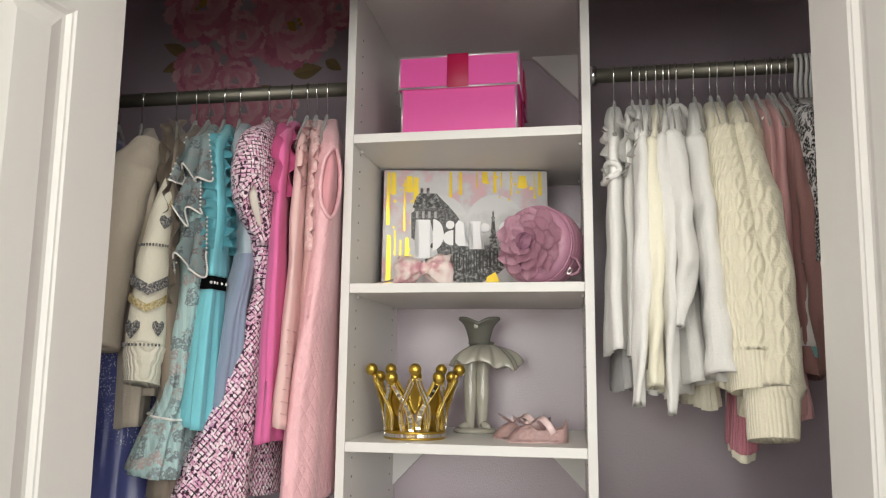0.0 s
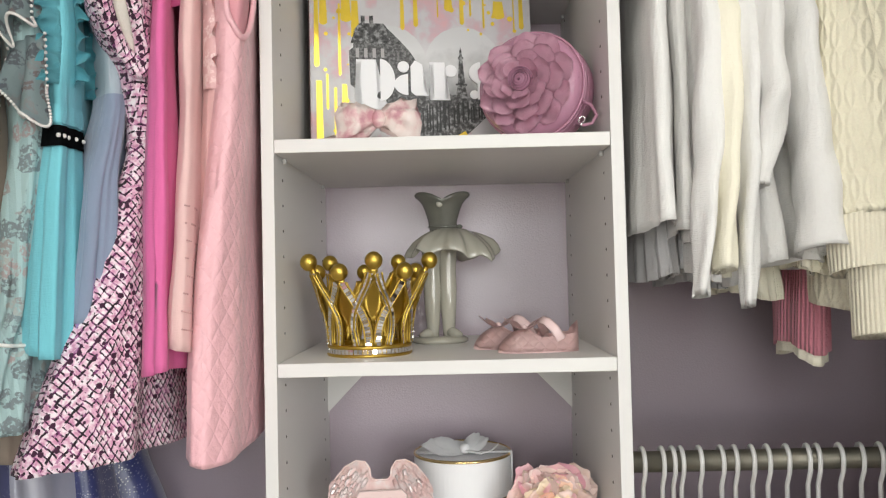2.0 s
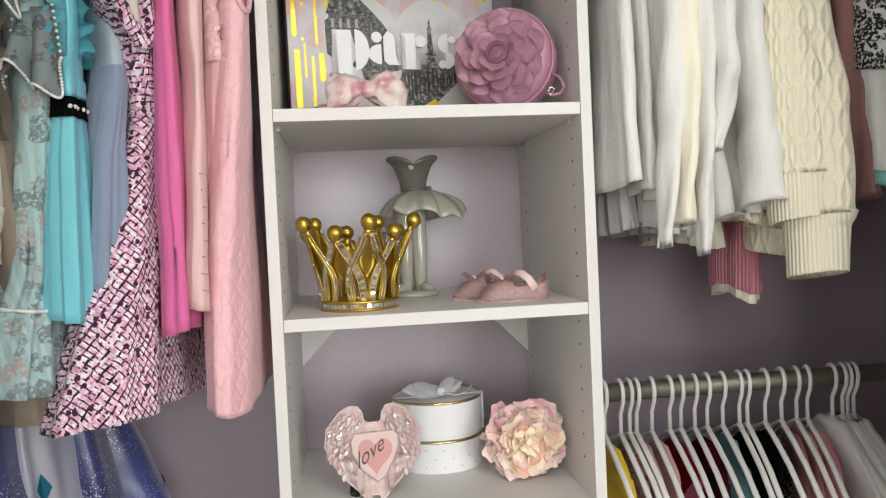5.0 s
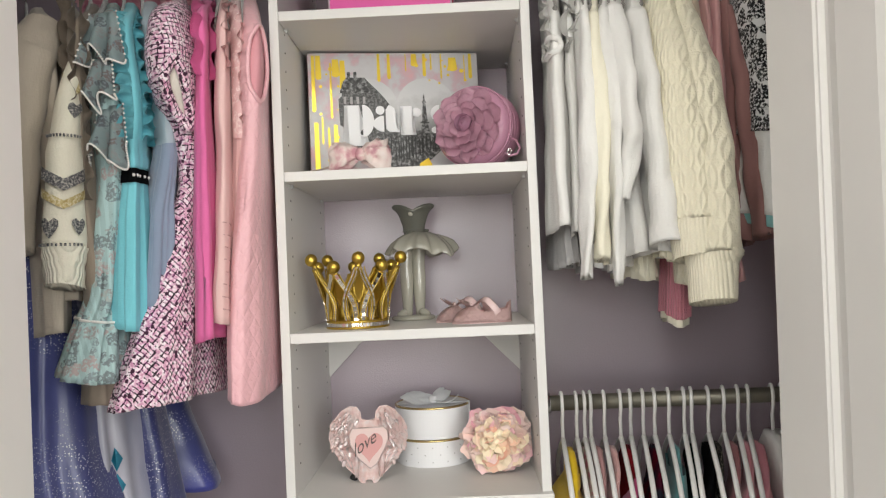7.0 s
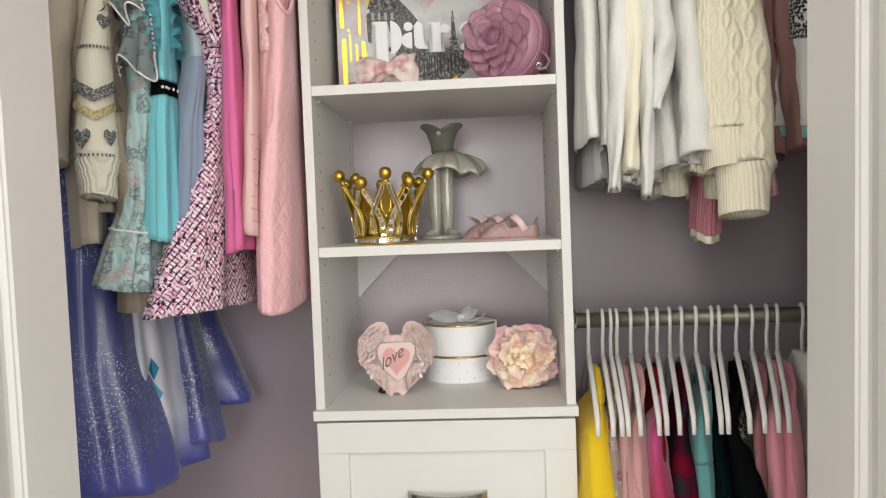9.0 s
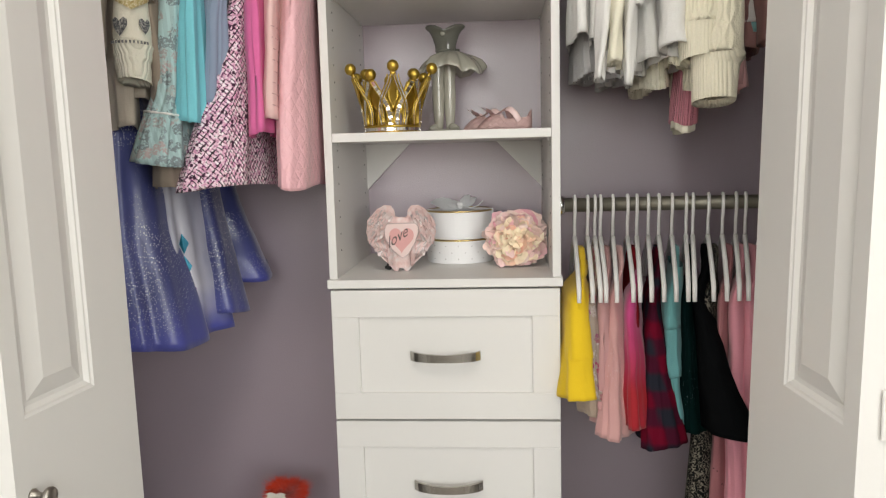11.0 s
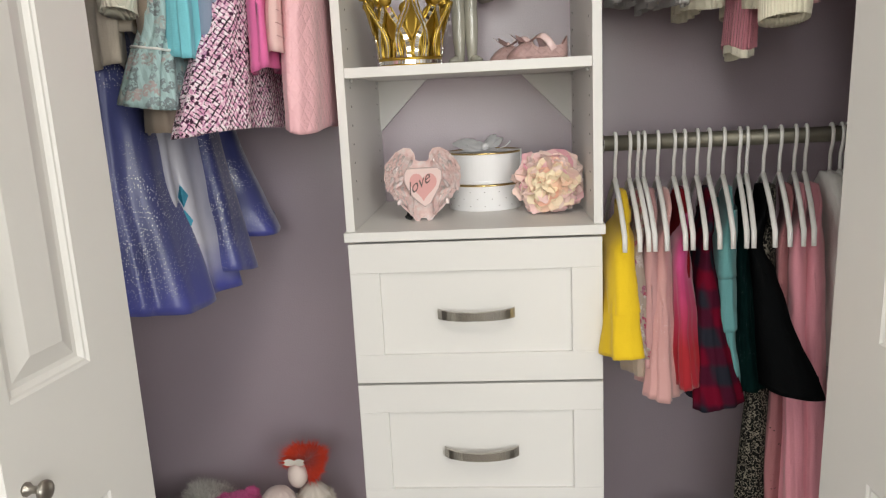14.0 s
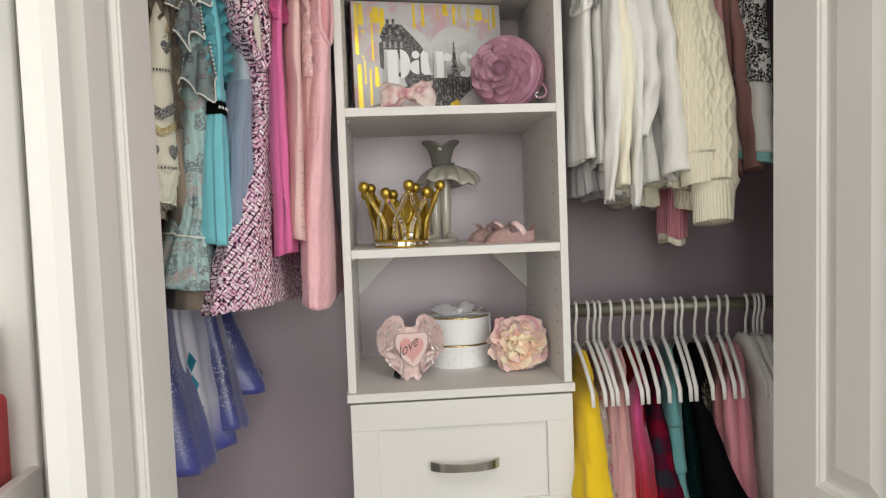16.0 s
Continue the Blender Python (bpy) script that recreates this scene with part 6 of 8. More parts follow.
def crescent(u, v, ru, rv, side, n=14):
    """A heavy half-round stroke of a letter, straight on its inner side."""
    return [(u + side * ru * math.sin(k * math.pi / n), v + rv * math.cos(k * math.pi / n)) for k in range(n + 1)]


def letter(outlines):
    bm = bmesh.new()
    for pts in outlines:
        slab([(u * CW, v * CH) for u, v in pts], -0.0042, 0.0016, bm)
    part("letter", turn(bm, CAN), M["card"], g, "white heavy serif letter of the word paris", smooth=False)


def round_dot(u, v, q):
    return [(u + q * math.cos(k * math.tau / 16), v + q * 1.3 * math.sin(k * math.tau / 16)) for k in range(16)]


# the word paris, whose i is the tower
letter([[(0.2, 0.585), (0.288, 0.585), (0.288, 0.285), (0.34, 0.285), (0.34, 0.272), (0.19, 0.272), (0.19, 0.285), (0.222, 0.285), (0.222, 0.57), (0.2, 0.57)], crescent(0.305, 0.465, 0.066, 0.125, 1)])
letter([round_dot(0.408, 0.545, 0.026), crescent(0.428, 0.44, 0.062, 0.062, -1), [(0.44, 0.55), (0.46, 0.585), (0.492, 0.56), (0.497, 0.41), (0.52, 0.39), (0.52, 0.375), (0.46, 0.375), (0.44, 0.4)]])
letter([[(0.525, 0.575), (0.593, 0.575), (0.593, 0.362), (0.615, 0.362), (0.615, 0.35), (0.525, 0.35), (0.525, 0.362), (0.545, 0.362), (0.545, 0.56), (0.525, 0.56)], round_dot(0.62, 0.525, 0.028)])
letter([crescent(0.755, 0.515, 0.052, 0.065, -1), crescent(0.74, 0.41, 0.045, 0.055, 1), round_dot(0.775, 0.54, 0.018), round_dot(0.725, 0.385, 0.02)])
for _u, _w, _v, _h in ((0.03, 0.018, 0.55, 0.43), (0.06, 0.03, 0.8, 0.18), (0.13, 0.024, 0.5, 0.42), (0.16, 0.05, 0.82, 0.13), (0.2, 0.028, 0.72, 0.22), (0.41, 0.03, 0.78, 0.21), (0.47, 0.024, 0.8, 0.19), (0.57, 0.012, 0.86, 0.13), (0.62, 0.05, 0.9, 0.09), (0.68, 0.016, 0.82, 0.17), (0.72, 0.014, 0.87, 0.12), (0.78, 0.012, 0.8, 0.19), (0.85, 0.05, 0.86, 0.1), (0.92, 0.012, 0.78, 0.2), (0.955, 0.02, 0.8, 0.19), (0.04, 0.024, 0.06, 0.4), (0.11, 0.03, 0.12, 0.3), (0.075, 0.012, 0.3, 0.2), (0.15, 0.035, 0.28, 0.16)):
    _w *= 0.75 + 0.35 * math.sin(_u * 40)
    _pts = [(_u - _w / 2, _v + _h), (_u - _w / 2, _v + 0.02)] + [(_u - _w * 0.7 * math.cos(k * math.pi / 6), _v + 0.02 - 0.03 * math.sin(k * math.pi / 6)) for k in range(1, 6)] + [(_u + _w / 2, _v + 0.02), (_u + _w * 0.4, _v + _h)]
    art("gold_drip", _pts, _foil, 2)
for _i in range(26):
    _u, _v, _r = random.uniform(0.02, 0.2) if _i < 15 else random.uniform(0.6, 0.97), random.uniform(0.08, 0.95) if _i < 15 else random.uniform(0.74, 0.95), random.uniform(0.004, 0.013)
    art("gold_spot", [(_u + _r * math.cos(k * math.tau / 9), _v + 1.3 * _r * math.sin(k * math.tau / 9)) for k in range(9)], _foil, 2.6)
art("gold_patch", [(0.56, 0.0), (0.58, 0.05), (0.62, 0.06), (0.63, 0.13), (0.68, 0.17), (0.7, 0.12), (0.69, 0.05), (0.72, 0.0)], _foil, 4)

# rosette purse
PUR = Matrix.Translation((0.11, 0.062, cz + 0.0755)) @ Matrix.Rotation(math.radians(-24), 4, "Z") @ Matrix.Scale(0.91, 4)
g = thing("rosette_purse", (0.11, 0.1, cz), "round mauve leather purse covered by a large rosette", "purse")
_bm = lathe([(0, 0), (0.062, 0), (0.07, 0.004), (0.075, 0.014), (0.077, 0.03), (0.0745, 0.034), (0.078, 0.04), (0.079, 0.066), (0.076, 0.082), (0.066, 0.088), (0, 0.088)], (0, 0, 0), 48)
part("body", turn(_bm, PUR @ Matrix.Translation((0, 0, 0)) @ Matrix.Rotation(math.radians(-90), 4, "X")), M["purse"], g)
for _y in (0.02, 0.03, 0.044, 0.056, 0.068):
    part("piping", turn(tube([(0.0775 * math.cos(k * math.tau / 48), _y, 0.0775 * math.sin(k * math.tau / 48)) for k in range(48)], 0.0018, 6, closed=True), PUR), M["purse"], g)


def round_petal(a, base, tip, half, y, curl, roll):
    """A broad rounded leather petal lying outwards at angle a, its rim turned a little forward."""
    bm = bmesh.new()
    rows = []
    d, sd = Vector((math.cos(a), 0, math.sin(a))), Vector((-math.sin(a), 0, math.cos(a)))
    for i in range(9):
        t = i / 8
        w = half * (0.62 + 0.38 * math.sin(t * math.pi * 0.62)) if t < 0.55 else half * math.sqrt(max(0.0, 1 - ((t - 0.55) / 0.47) ** 2))
        row = []
        for j in range(9):
            u = j / 4 - 1
            out = base + (tip - base) * (t - 0.05 * u * u)
            lift = curl * (tip - base) * t * t + 0.004 * t - 0.0035 * u * u * (1 - t) + roll * max(0.0, t - 0.6) + 0.0035 * u - 0.001 * math.sin(4 * u + a * 3)
            row.append(bm.verts.new(d * out + sd * w * u + Vector((0, y - lift, 0))))
        rows.append(row)
    for p, q in zip(rows, rows[1:]):
        for j in range(8):
            bm.faces.new((p[j], p[j + 1], q[j + 1], q[j]))
    bmesh.ops.solidify(bm, geom=bm.faces[:], thickness=0.0014)
    return bm


# body leather lightened for the petals, in place of light they miss
_pm = plain("lightened_mauve_leather", (0.72, 0.43, 0.54), 0.28, vary=0.05, scale=50, grain=0.08, gscale=700)
for _ring, (_n, _base, _tip, _half, _y, _cu) in enumerate(((10, 0.034, 0.072, 0.0205, -0.002, 0.0), (8, 0.02, 0.0575, 0.0205, -0.009, 0.03), (6, 0.01, 0.043, 0.0205, -0.0165, 0.1), (5, 0.006, 0.029, 0.0165, -0.0215, 0.3))):
    for _i in range(_n):
        _a = (_i + 0.12 * math.sin(_i * 2.7 + _ring)) * math.tau / _n + (0.3, 0.75, 0.2, 0.9)[_ring]
        part("petal", turn(round_petal(_a, _base, _tip * (1 + 0.03 * math.sin(_i * 1.9 + _ring)), _half, _y - 0.0016 * (_i % 2), _cu, 0.008), PUR), _pm, g)
_sp = []
for _k in range(150):
    _r = 0.0172 * (1 - _k / 156)
    _sp.append((_r * math.cos(_k * 0.24), -0.029 - 0.003 * (_k / 150), _r * math.sin(_k * 0.24)))
part("spiral_core", turn(tube(_sp, 0.0009, 6, flat=6.0, up=(0, 1, 0)), PUR), plain("dark_mauve_leather", (0.36, 0.17, 0.25), 0.4), g, "coiled darker leather flower centre")
part("strap", tube([(0.178, 0.06, cz + 0.05), (0.19, 0.052, cz + 0.044), (0.196, 0.05, cz + 0.03), (0.19, 0.05, cz + 0.02), (0.18, 0.052, cz + 0.018), (0.172, 0.056, cz + 0.022)], 0.0022, 6), M["purse"], g)
part("zip_pull", tube([(0.172, 0.053, cz + 0.024), (0.176, 0.05, cz + 0.018), (0.182, 0.05, cz + 0.026), (0.178, 0.052, cz + 0.03)], 0.0013, 6, closed=True), M["chrome"], g, "silver zip pull")

# hair bow
_bowm = blotch_mat("pink_floral_satin", [(0.35, (0.6, 0.3, 0.34)), (0.44, (0.74, 0.5, 0.5)), (0.5, (0.82, 0.68, 0.64)), (0.65, (0.84, 0.74, 0.7))], 38, 0.36)
g = thing("hair_bow", (-0.085, 0.05, cz), "pale pink floral satin hair bow", "hair bow")
for _s, _len in ((-1, 0.05), (1, 0.048)):
    _bm = bmesh.new()
    _rows = []
    for _i in range(13):
        _t = _i / 12
        _w = 0.008 + 0.0175 * math.sin(math.pi * min(1, 0.05 + _t * 0.62)) ** 0.9
        _row = []
        for _k in range(20):
            _a = _k * math.tau / 20
            _pl = 1 + 0.2 * math.sin(5 * _a + _s + 2 * _t) * (1 - _t * 0.3) + 0.1 * math.sin(9 * _a + 5 * _t)
            _row.append(_bm.verts.new((-0.079 + _s * (0.004 + _t * _len), 0.05 + 0.014 * math.sin(_a) * (0.4 + math.sin(math.pi * _t) * 0.9) * _pl, cz + 0.031 - 0.006 * _t + _w * math.cos(_a) * _pl)))
        _rows.append(_row)
    for _u, _v in zip(_rows, _rows[1:]):
        for _k in range(20):
            _bm.faces.new((_u[_k], _u[(_k + 1) % 20], _v[(_k + 1) % 20], _v[_k]))
    _bm.faces.new(_rows[-1])
    for _v in _bm.verts:
        _v.co += noise.noise_vector(_v.co * 90) * 0.0075
        _v.co.z = max(_v.co.z, cz + 0.001)
    part("loop", _bm, _bowm, g)
part("knot", ball((-0.079, 0.045, cz + 0.031), 0.0105, scale=(0.9, 1, 1.15)), _bowm, g)
_bm = bmesh.new()
petal(_bm, (-0.09, 0.05, cz + 0.02), (-1, 0.05, -0.16), (0, -0.3, 1), 0.085, 0.012, -0.02, 8, 4)
petal(_bm, (-0.075, 0.045, cz + 0.02), (0.35, -0.1, -0.2), (0, -0.3, 1), 0.05, 0.01, -0.04, 6, 4)
bmesh.ops.solidify(_bm, geom=_bm.faces[:], thickness=0.0012)
part("tail", _bm, _bowm, g)

# crown
kz = SHELF["C"]
KC = Vector((-0.102, 0.1, kz))
g = thing("crown", tuple(KC), "gold crown with mirror-chip bands and ball tips", "crown")
part("base_ring", lathe([(0.053, 0.001), (0.0575, 0.0), (0.059, 0.002), (0.0585, 0.0035), (0.056, 0.004), (0.056, 0.0105), (0.0582, 0.011), (0.0585, 0.0135), (0.0565, 0.0155), (0.0515, 0.0155), (0.051, 0.001), (0.053, 0.001)], KC, 64), M["gold"], g)
_chips = bmesh.new()
for _k in range(56):
    _a = _k * math.tau / 56
    _m = Matrix.Translation(KC + Vector((0.0567 * math.cos(_a), 0.0567 * math.sin(_a), 0.0073))) @ Matrix.Rotation(_a + random.uniform(-0.06, 0.06), 4, "Z")
    bmesh.ops.create_cube(_chips, size=1, matrix=_m @ Matrix.Diagonal((0.0012, 0.0054, 0.0062, 1)))


def crown_at(a, t, flare, high, lift=0.0):
    r = 0.054 + flare * max(0.0, t) ** 1.7 + lift
    return KC + Vector((r * math.cos(a), r * math.sin(a), 0.0155 + high * t))


def ribbon(path, flare, high, lift):
    """A flat gold band with raised rims, inlaid along its outside with mirror chips."""
    pts = [crown_at(a, t, flare, high, lift) for a, t in path]
    bm = tube(pts, 0.0056, 8, flat=0.42)
    for side in (-1, 1):
        tube([crown_at(a + side * 0.0049 / 0.06, t, flare, high, lift + 0.0026) for a, t in path], 0.0013, 6, bm=bm)
    part("strand", bm, M["gold"], g)
    for i in range(len(path) - 1):
        p, q = crown_at(*path[i], flare, high, lift + 0.0032), crown_at(*path[i + 1], flare, high, lift + 0.0032)
        d = (q - p).normalized()
        out = Vector((math.cos(path[i][0]), math.sin(path[i][0]), -0.25)).normalized()
        sd = d.cross(out).normalized()
        out = sd.cross(d)
        rot = Matrix((sd, out, d)).transposed().to_4x4()
        bmesh.ops.create_cube(_chips, size=1, matrix=Matrix.Translation((p + q) / 2) @ rot @ Matrix.Rotation(random.uniform(-0.16, 0.16), 4, "X") @ Matrix.Rotation(random.uniform(-0.1, 0.1), 4, "Z") @ Matrix.Diagonal((0.0074, 0.0013, (q - p).length * 0.86, 1)))


TALL, LOW = (0.0275, 0.0985), (0.0165, 0.086)
for _k in range(10):
    _a0 = -1.38 + _k * math.tau / 10
    _tall = _k % 2 == 0
    _fl, _hi = TALL if _tall else LOW
    _ts, _of = ((0, 0.2, 0.4, 0.6, 0.8, 1.0), (0.37, 0.45, 0.42, 0.26, 0.1, 0.02)) if _tall else ((0, 0.2, 0.4, 0.6, 0.8, 1.0), (0.53, 0.52, 0.45, 0.31, 0.14, 0.03))
    for _s in (-1, 1):
        _t = np.linspace(0, 0.95, 21)
        _o = np.convolve(np.pad(np.interp(_t, _ts, _of), 2, mode="edge"), np.ones(5) / 5, "valid")
        ribbon([(_a0 + _s * float(o), float(t)) for o, t in zip(_o, _t)], _fl, _hi, 0.0 if _tall else 0.0022)
    _bm = bmesh.new()
    _leaf = []
    for _i in range(9):
        _t = 0.3 + 0.66 * _i / 8
        _hw = float(np.interp(_t, (0.3, 0.5, 0.65, 0.85, 0.96), (0.03, 0.2, 0.2, 0.09, 0.05)))
        _leaf.append([_bm.verts.new(crown_at(_a0 + _hw * u, _t, _fl, _hi, -0.0026 + 0.002 * u * u)) for u in (-1, -0.5, 0, 0.5, 1)])
    for _u, _v in zip(_leaf, _leaf[1:]):
        for _j in range(4):
            _bm.faces.new((_u[_j], _u[_j + 1], _v[_j + 1], _v[_j]))
    bmesh.ops.solidify(_bm, geom=_bm.faces[:], thickness=0.0022)
    part("spike", _bm, M["gold"], g, "solid gold leaf-shaped spike")
    part("collar", tube([crown_at(_a0, t, _fl, _hi) for t in (0.86, 0.95, 1.02)], [0.006, 0.0055, 0.006], 12, flat=0.7), M["gold"], g)
    part("ball_tip", ball(crown_at(_a0, 1.1, _fl, _hi), 0.0115, seg=22), M["gold"], g)
tagged(part("mirror_chip", _chips, M["mirror"], g, "rows of tiny mirror chips", smooth=False), kind="stuff")
g.scale = (0.95, 0.95, 0.98)

# ballerina figurine, one plain mesh
_bm = bmesh.new()


def keep(sub, index):
    """Adds a built piece to the figurine with one of its glazes."""
    me = bpy.data.meshes.new("piece")
    sub.to_mesh(me)
    sub.free()
    n0 = len(_bm.faces)
    _bm.from_mesh(me)
    _bm.faces.ensure_lookup_table()
    for f in _bm.faces[n0:]:
        f.material_index = index
    bpy.data.meshes.remove(me)


FX, FY = -0.004, 0.25
keep(lathe([(0, 0), (0.04, 0), (0.043, 0.002), (0.043, 0.006), (0.039, 0.009), (0, 0.0095)], (FX - 0.008, FY, kz), 40), 1)
for _s in (-1, 1):
    keep(tube([(FX - 0.006 + _s * 0.012, FY + 0.003 * _s, kz + z) for z in (0.008, 0.02, 0.05, 0.085, 0.11, 0.14, 0.155)], [0.0085, 0.0095, 0.012, 0.0135, 0.0125, 0.0155, 0.017], 16), 1)
    keep(tube([(FX - 0.006 + _s * 0.012, FY + 0.004, kz + 0.016), (FX - 0.006 + _s * 0.022, FY - 0.012, kz + 0.0135), (FX - 0.006 + _s * 0.031, FY - 0.019, kz + 0.012)], [0.0085, 0.0075, 0.003], 12), 1)
_prof = [(0.022, 0.172), (0.028, 0.17), (0.037, 0.166), (0.047, 0.16), (0.057, 0.152), (0.0645, 0.142), (0.068, 0.1335), (0.0665, 0.131), (0.058, 0.138), (0.03, 0.15), (0.018, 0.152)]
_b2 = lathe(_prof, (0, 0, 0), 96, wave=lambda a, j: 1 + (0.06 * math.sin(8 * a + 0.4) + 0.03 * math.sin(19 * a + 1) + 0.05 * math.sin(3 * a + 2)) * min(1, j / 4))
for _v in _b2.verts:
    _a, _q = math.atan2(_v.co.y, _v.co.x), math.hypot(_v.co.x, _v.co.y)
    _v.co.z += max(0.0, _q - 0.03) * (0.1 * math.sin(8 * _a + 1.6) + 0.14 * math.sin(3 * _a + 0.5) + 0.05 * math.sin(13 * _a))
keep(turn(_b2, Matrix.Translation((FX + 0.004, FY, kz)) @ Matrix.Rotation(0.06, 4, "Y")), 1)
_prof = [(0.02, 0.166), (0.0205, 0.172), (0.0215, 0.176), (0.0225, 0.185), (0.0265, 0.2), (0.0285, 0.208), (0.032, 0.214), (0.0355, 0.2175), (0.0365, 0.221), (0.035, 0.224), (0.031, 0.224), (0.027, 0.219), (0.023, 0.208), (0.02, 0.19), (0, 0.186)]
_b2 = lathe(_prof, (0, 0, 0), 64)
for _v in _b2.verts:
    _a = math.atan2(_v.co.y, _v.co.x)
    _k = max(0.0, (_v.co.z - 0.195) / 0.03)
    _v.co.x *= 1 + 0.2 * _k
    _v.co.y *= 0.78
    _v.co.z += _k * (0.012 * math.sin(1.95 * abs(math.cos(_a))) - 0.009)
keep(turn(_b2, Matrix.Translation((FX, FY, kz))), 0)
keep(ball((FX - 0.004, FY - 0.023, kz + 0.208), 0.0052, seg=12, scale=(1, 0.6, 1)), 1)
keep(tube([(FX + 0.021 * math.cos(k * math.tau / 24), FY + 0.0165 * math.sin(k * math.tau / 24), kz + 0.1745) for k in range(24)], 0.0022, 6, closed=True), 0)
keep(ball((FX + 0.025, FY - 0.004, kz + 0.1745), 0.0045, seg=10, scale=(1.2, 1, 0.8)), 0)
lone("ballerina_figurine", _bm, [M["grey_glaze"], M["cream_glaze"]], "glazed ceramic ballerina dress figurine with grey bodice", "figurine")

# ballet shoes


def ballet_shoe(at, yaw, length=0.104):
    g = thing("ballet_shoe", at, "pale pink leather baby ballet shoe with satin bow", "shoe", "pair of ballet shoes")
    m = Matrix.Translation(at) @ Matrix.Rotation(yaw, 4, "Z")
    bm = bmesh.new()
    n, k = 26, 22
    rows = []
    for i in range(n + 1):
        s = i / n
        blunt = math.sqrt(max(0.0, 1 - (1 - min(1, s / 0.26)) ** 2))
        w = 0.024 * max(0.06, blunt) * (1 - 0.2 * max(0, s - 0.4) / 0.6) * (1 if s < 0.88 else math.sqrt(max(0.03, 1 - ((s - 0.88) / 0.12) ** 2 * 0.9)))
        h = (0.016 + 0.014 * math.sin(min(1, s / 0.5) * math.pi / 2)) * max(0.25, blunt) + 0.007 * max(0, (s - 0.58) / 0.42) ** 1.2
        gap = 0 if s < 0.36 else min(1, (s - 0.36) / 0.12) ** 0.6 * (0.95 if s < 0.93 else max(0.0, (1 - s) / 0.07))
        row = []
        for j in range(k + 1):
            half = math.pi / 2 * (1 - 0.62 * gap)
            side = -1 if j < k / 2 else 1
            q = abs(j / k * 2 - 1)
            ang = (1 - q) * half
            row.append(bm.verts.new((length * (s - 0.5), side * w * math.cos(ang) ** 0.6 if q > 0 else 0, 0.002 + h * math.sin(ang) ** 0.8)))
        rows.append(row)
    for i in range(n):
        for j in range(k):
            mid = j in (k // 2 - 1, k // 2)
            if mid and 0.38 < (i + 0.5) / n < 0.95:
                continue
            bm.faces.new((rows[i][j], rows[i][j + 1], rows[i + 1][j + 1], rows[i + 1][j]))
    bmesh.ops.solidify(bm, geom=bm.faces[:], thickness=0.0013)
    part("upper", turn(bm, m), M["shoe"], g)
    bm = bmesh.new()
    out = []
    for i in range(40):
        a = i / 40 * math.tau
        x = math.cos(a)
        out.append((length * 0.5 * x * 1.01, 0.0225 * math.sin(a) * (1.0 - 0.12 * x) * (abs(math.sin(a)) ** -0.25 if abs(math.sin(a)) > 0.05 else 1)))
    lo = [bm.verts.new((x, y, 0)) for x, y in out]
    hi = [bm.verts.new((x, y, 0.0032)) for x, y in out]
    bm.faces.new(lo[::-1])
    bm.faces.new(hi)
    for i in range(40):
        bm.faces.new((lo[i], lo[(i + 1) % 40], hi[(i + 1) % 40], hi[i]))
    part("sole", turn(bm, m), M["shoe"], g, smooth=False)
    st = [(0.026, -0.021, 0.016), (0.018, -0.019, 0.03), (0.01, -0.01, 0.039), (0.004, 0.002, 0.041), (0.008, 0.014, 0.035), (0.014, 0.0205, 0.022)]
    part("strap", turn(tube(st, 0.0062, 8, flat=0.22, up=(0, 1, 0)), m), M["satin_pink"], g, "pink satin strap")
    bm = bmesh.new()
    for a, ln in ((0.4, 0.027), (2.7, 0.03), (-0.6, 0.024), (3.8, 0.026)):
        petal(bm, (-0.018, 0, 0.029), (math.cos(a), math.sin(a) * 0.9, 0.35), (0, 0, 1), ln, 0.008, 0.2)
    bmesh.ops.solidify(bm, geom=bm.faces[:], thickness=0.001)
    ball((-0.018, 0, 0.031), 0.0045, bm, 10)
    part("bow", turn(bm, m), M["satin_pink"], g, "pink satin bow")


ballet_shoe((0.118, 0.083, kz + 0.0002), math.radians(6))
ballet_shoe((0.088, 0.14, kz + 0.0002), math.radians(10))

# winged heart sign
hz = CHEST
HM = Matrix.Translation((-0.092, 0.088, hz + 0.0005)) @ Matrix.Scale(1.03, 4) @ Matrix.Rotation(math.radians(-10), 4, "X") @ Matrix.Rotation(math.radians(5), 4, "Z")
_wing = blotch_mat("rose_gold_glaze", [(0.35, (0.84, 0.6, 0.57)), (0.5, (0.9, 0.7, 0.67)), (0.65, (0.92, 0.8, 0.78))], 90, 0.25, 0.0)
g = thing("heart_sign", (-0.094, 0.1, hz), "pink winged heart plaque reading love on a stand", "plaque")


def heart(u, scale=1.0, cz0=0.078):
    a = u * math.tau
    x = 16 * math.sin(a) ** 3 / 16
    z = (13 * math.cos(a) - 5 * math.cos(2 * a) - 2 * math.cos(3 * a) - math.cos(4 * a)) / 17
    return x * 0.066 * scale, cz0 + z * 0.077 * scale


WW, WH = 0.134, 0.13
_half = [(0.0, 0.8), (0.065, 0.8), (0.095, 0.83), (0.105, 0.91), (0.15, 0.975), (0.24, 0.985), (0.34, 0.93), (0.43, 0.82), (0.485, 0.7), (0.5, 0.58), (0.46, 0.45), (0.38, 0.33), (0.27, 0.2), (0.16, 0.09), (0.095, 0.01), (0.06, 0.0), (0.04, 0.045), (0.0, 0.05)]
_edge = [(u * WW, v * WH) for u, v in _half] + [(-u * WW, v * WH) for u, v in _half[-2:0:-1]]
part("backing", turn(slab(_edge[::-1], 0.003, 0.009), HM), _wing, g)
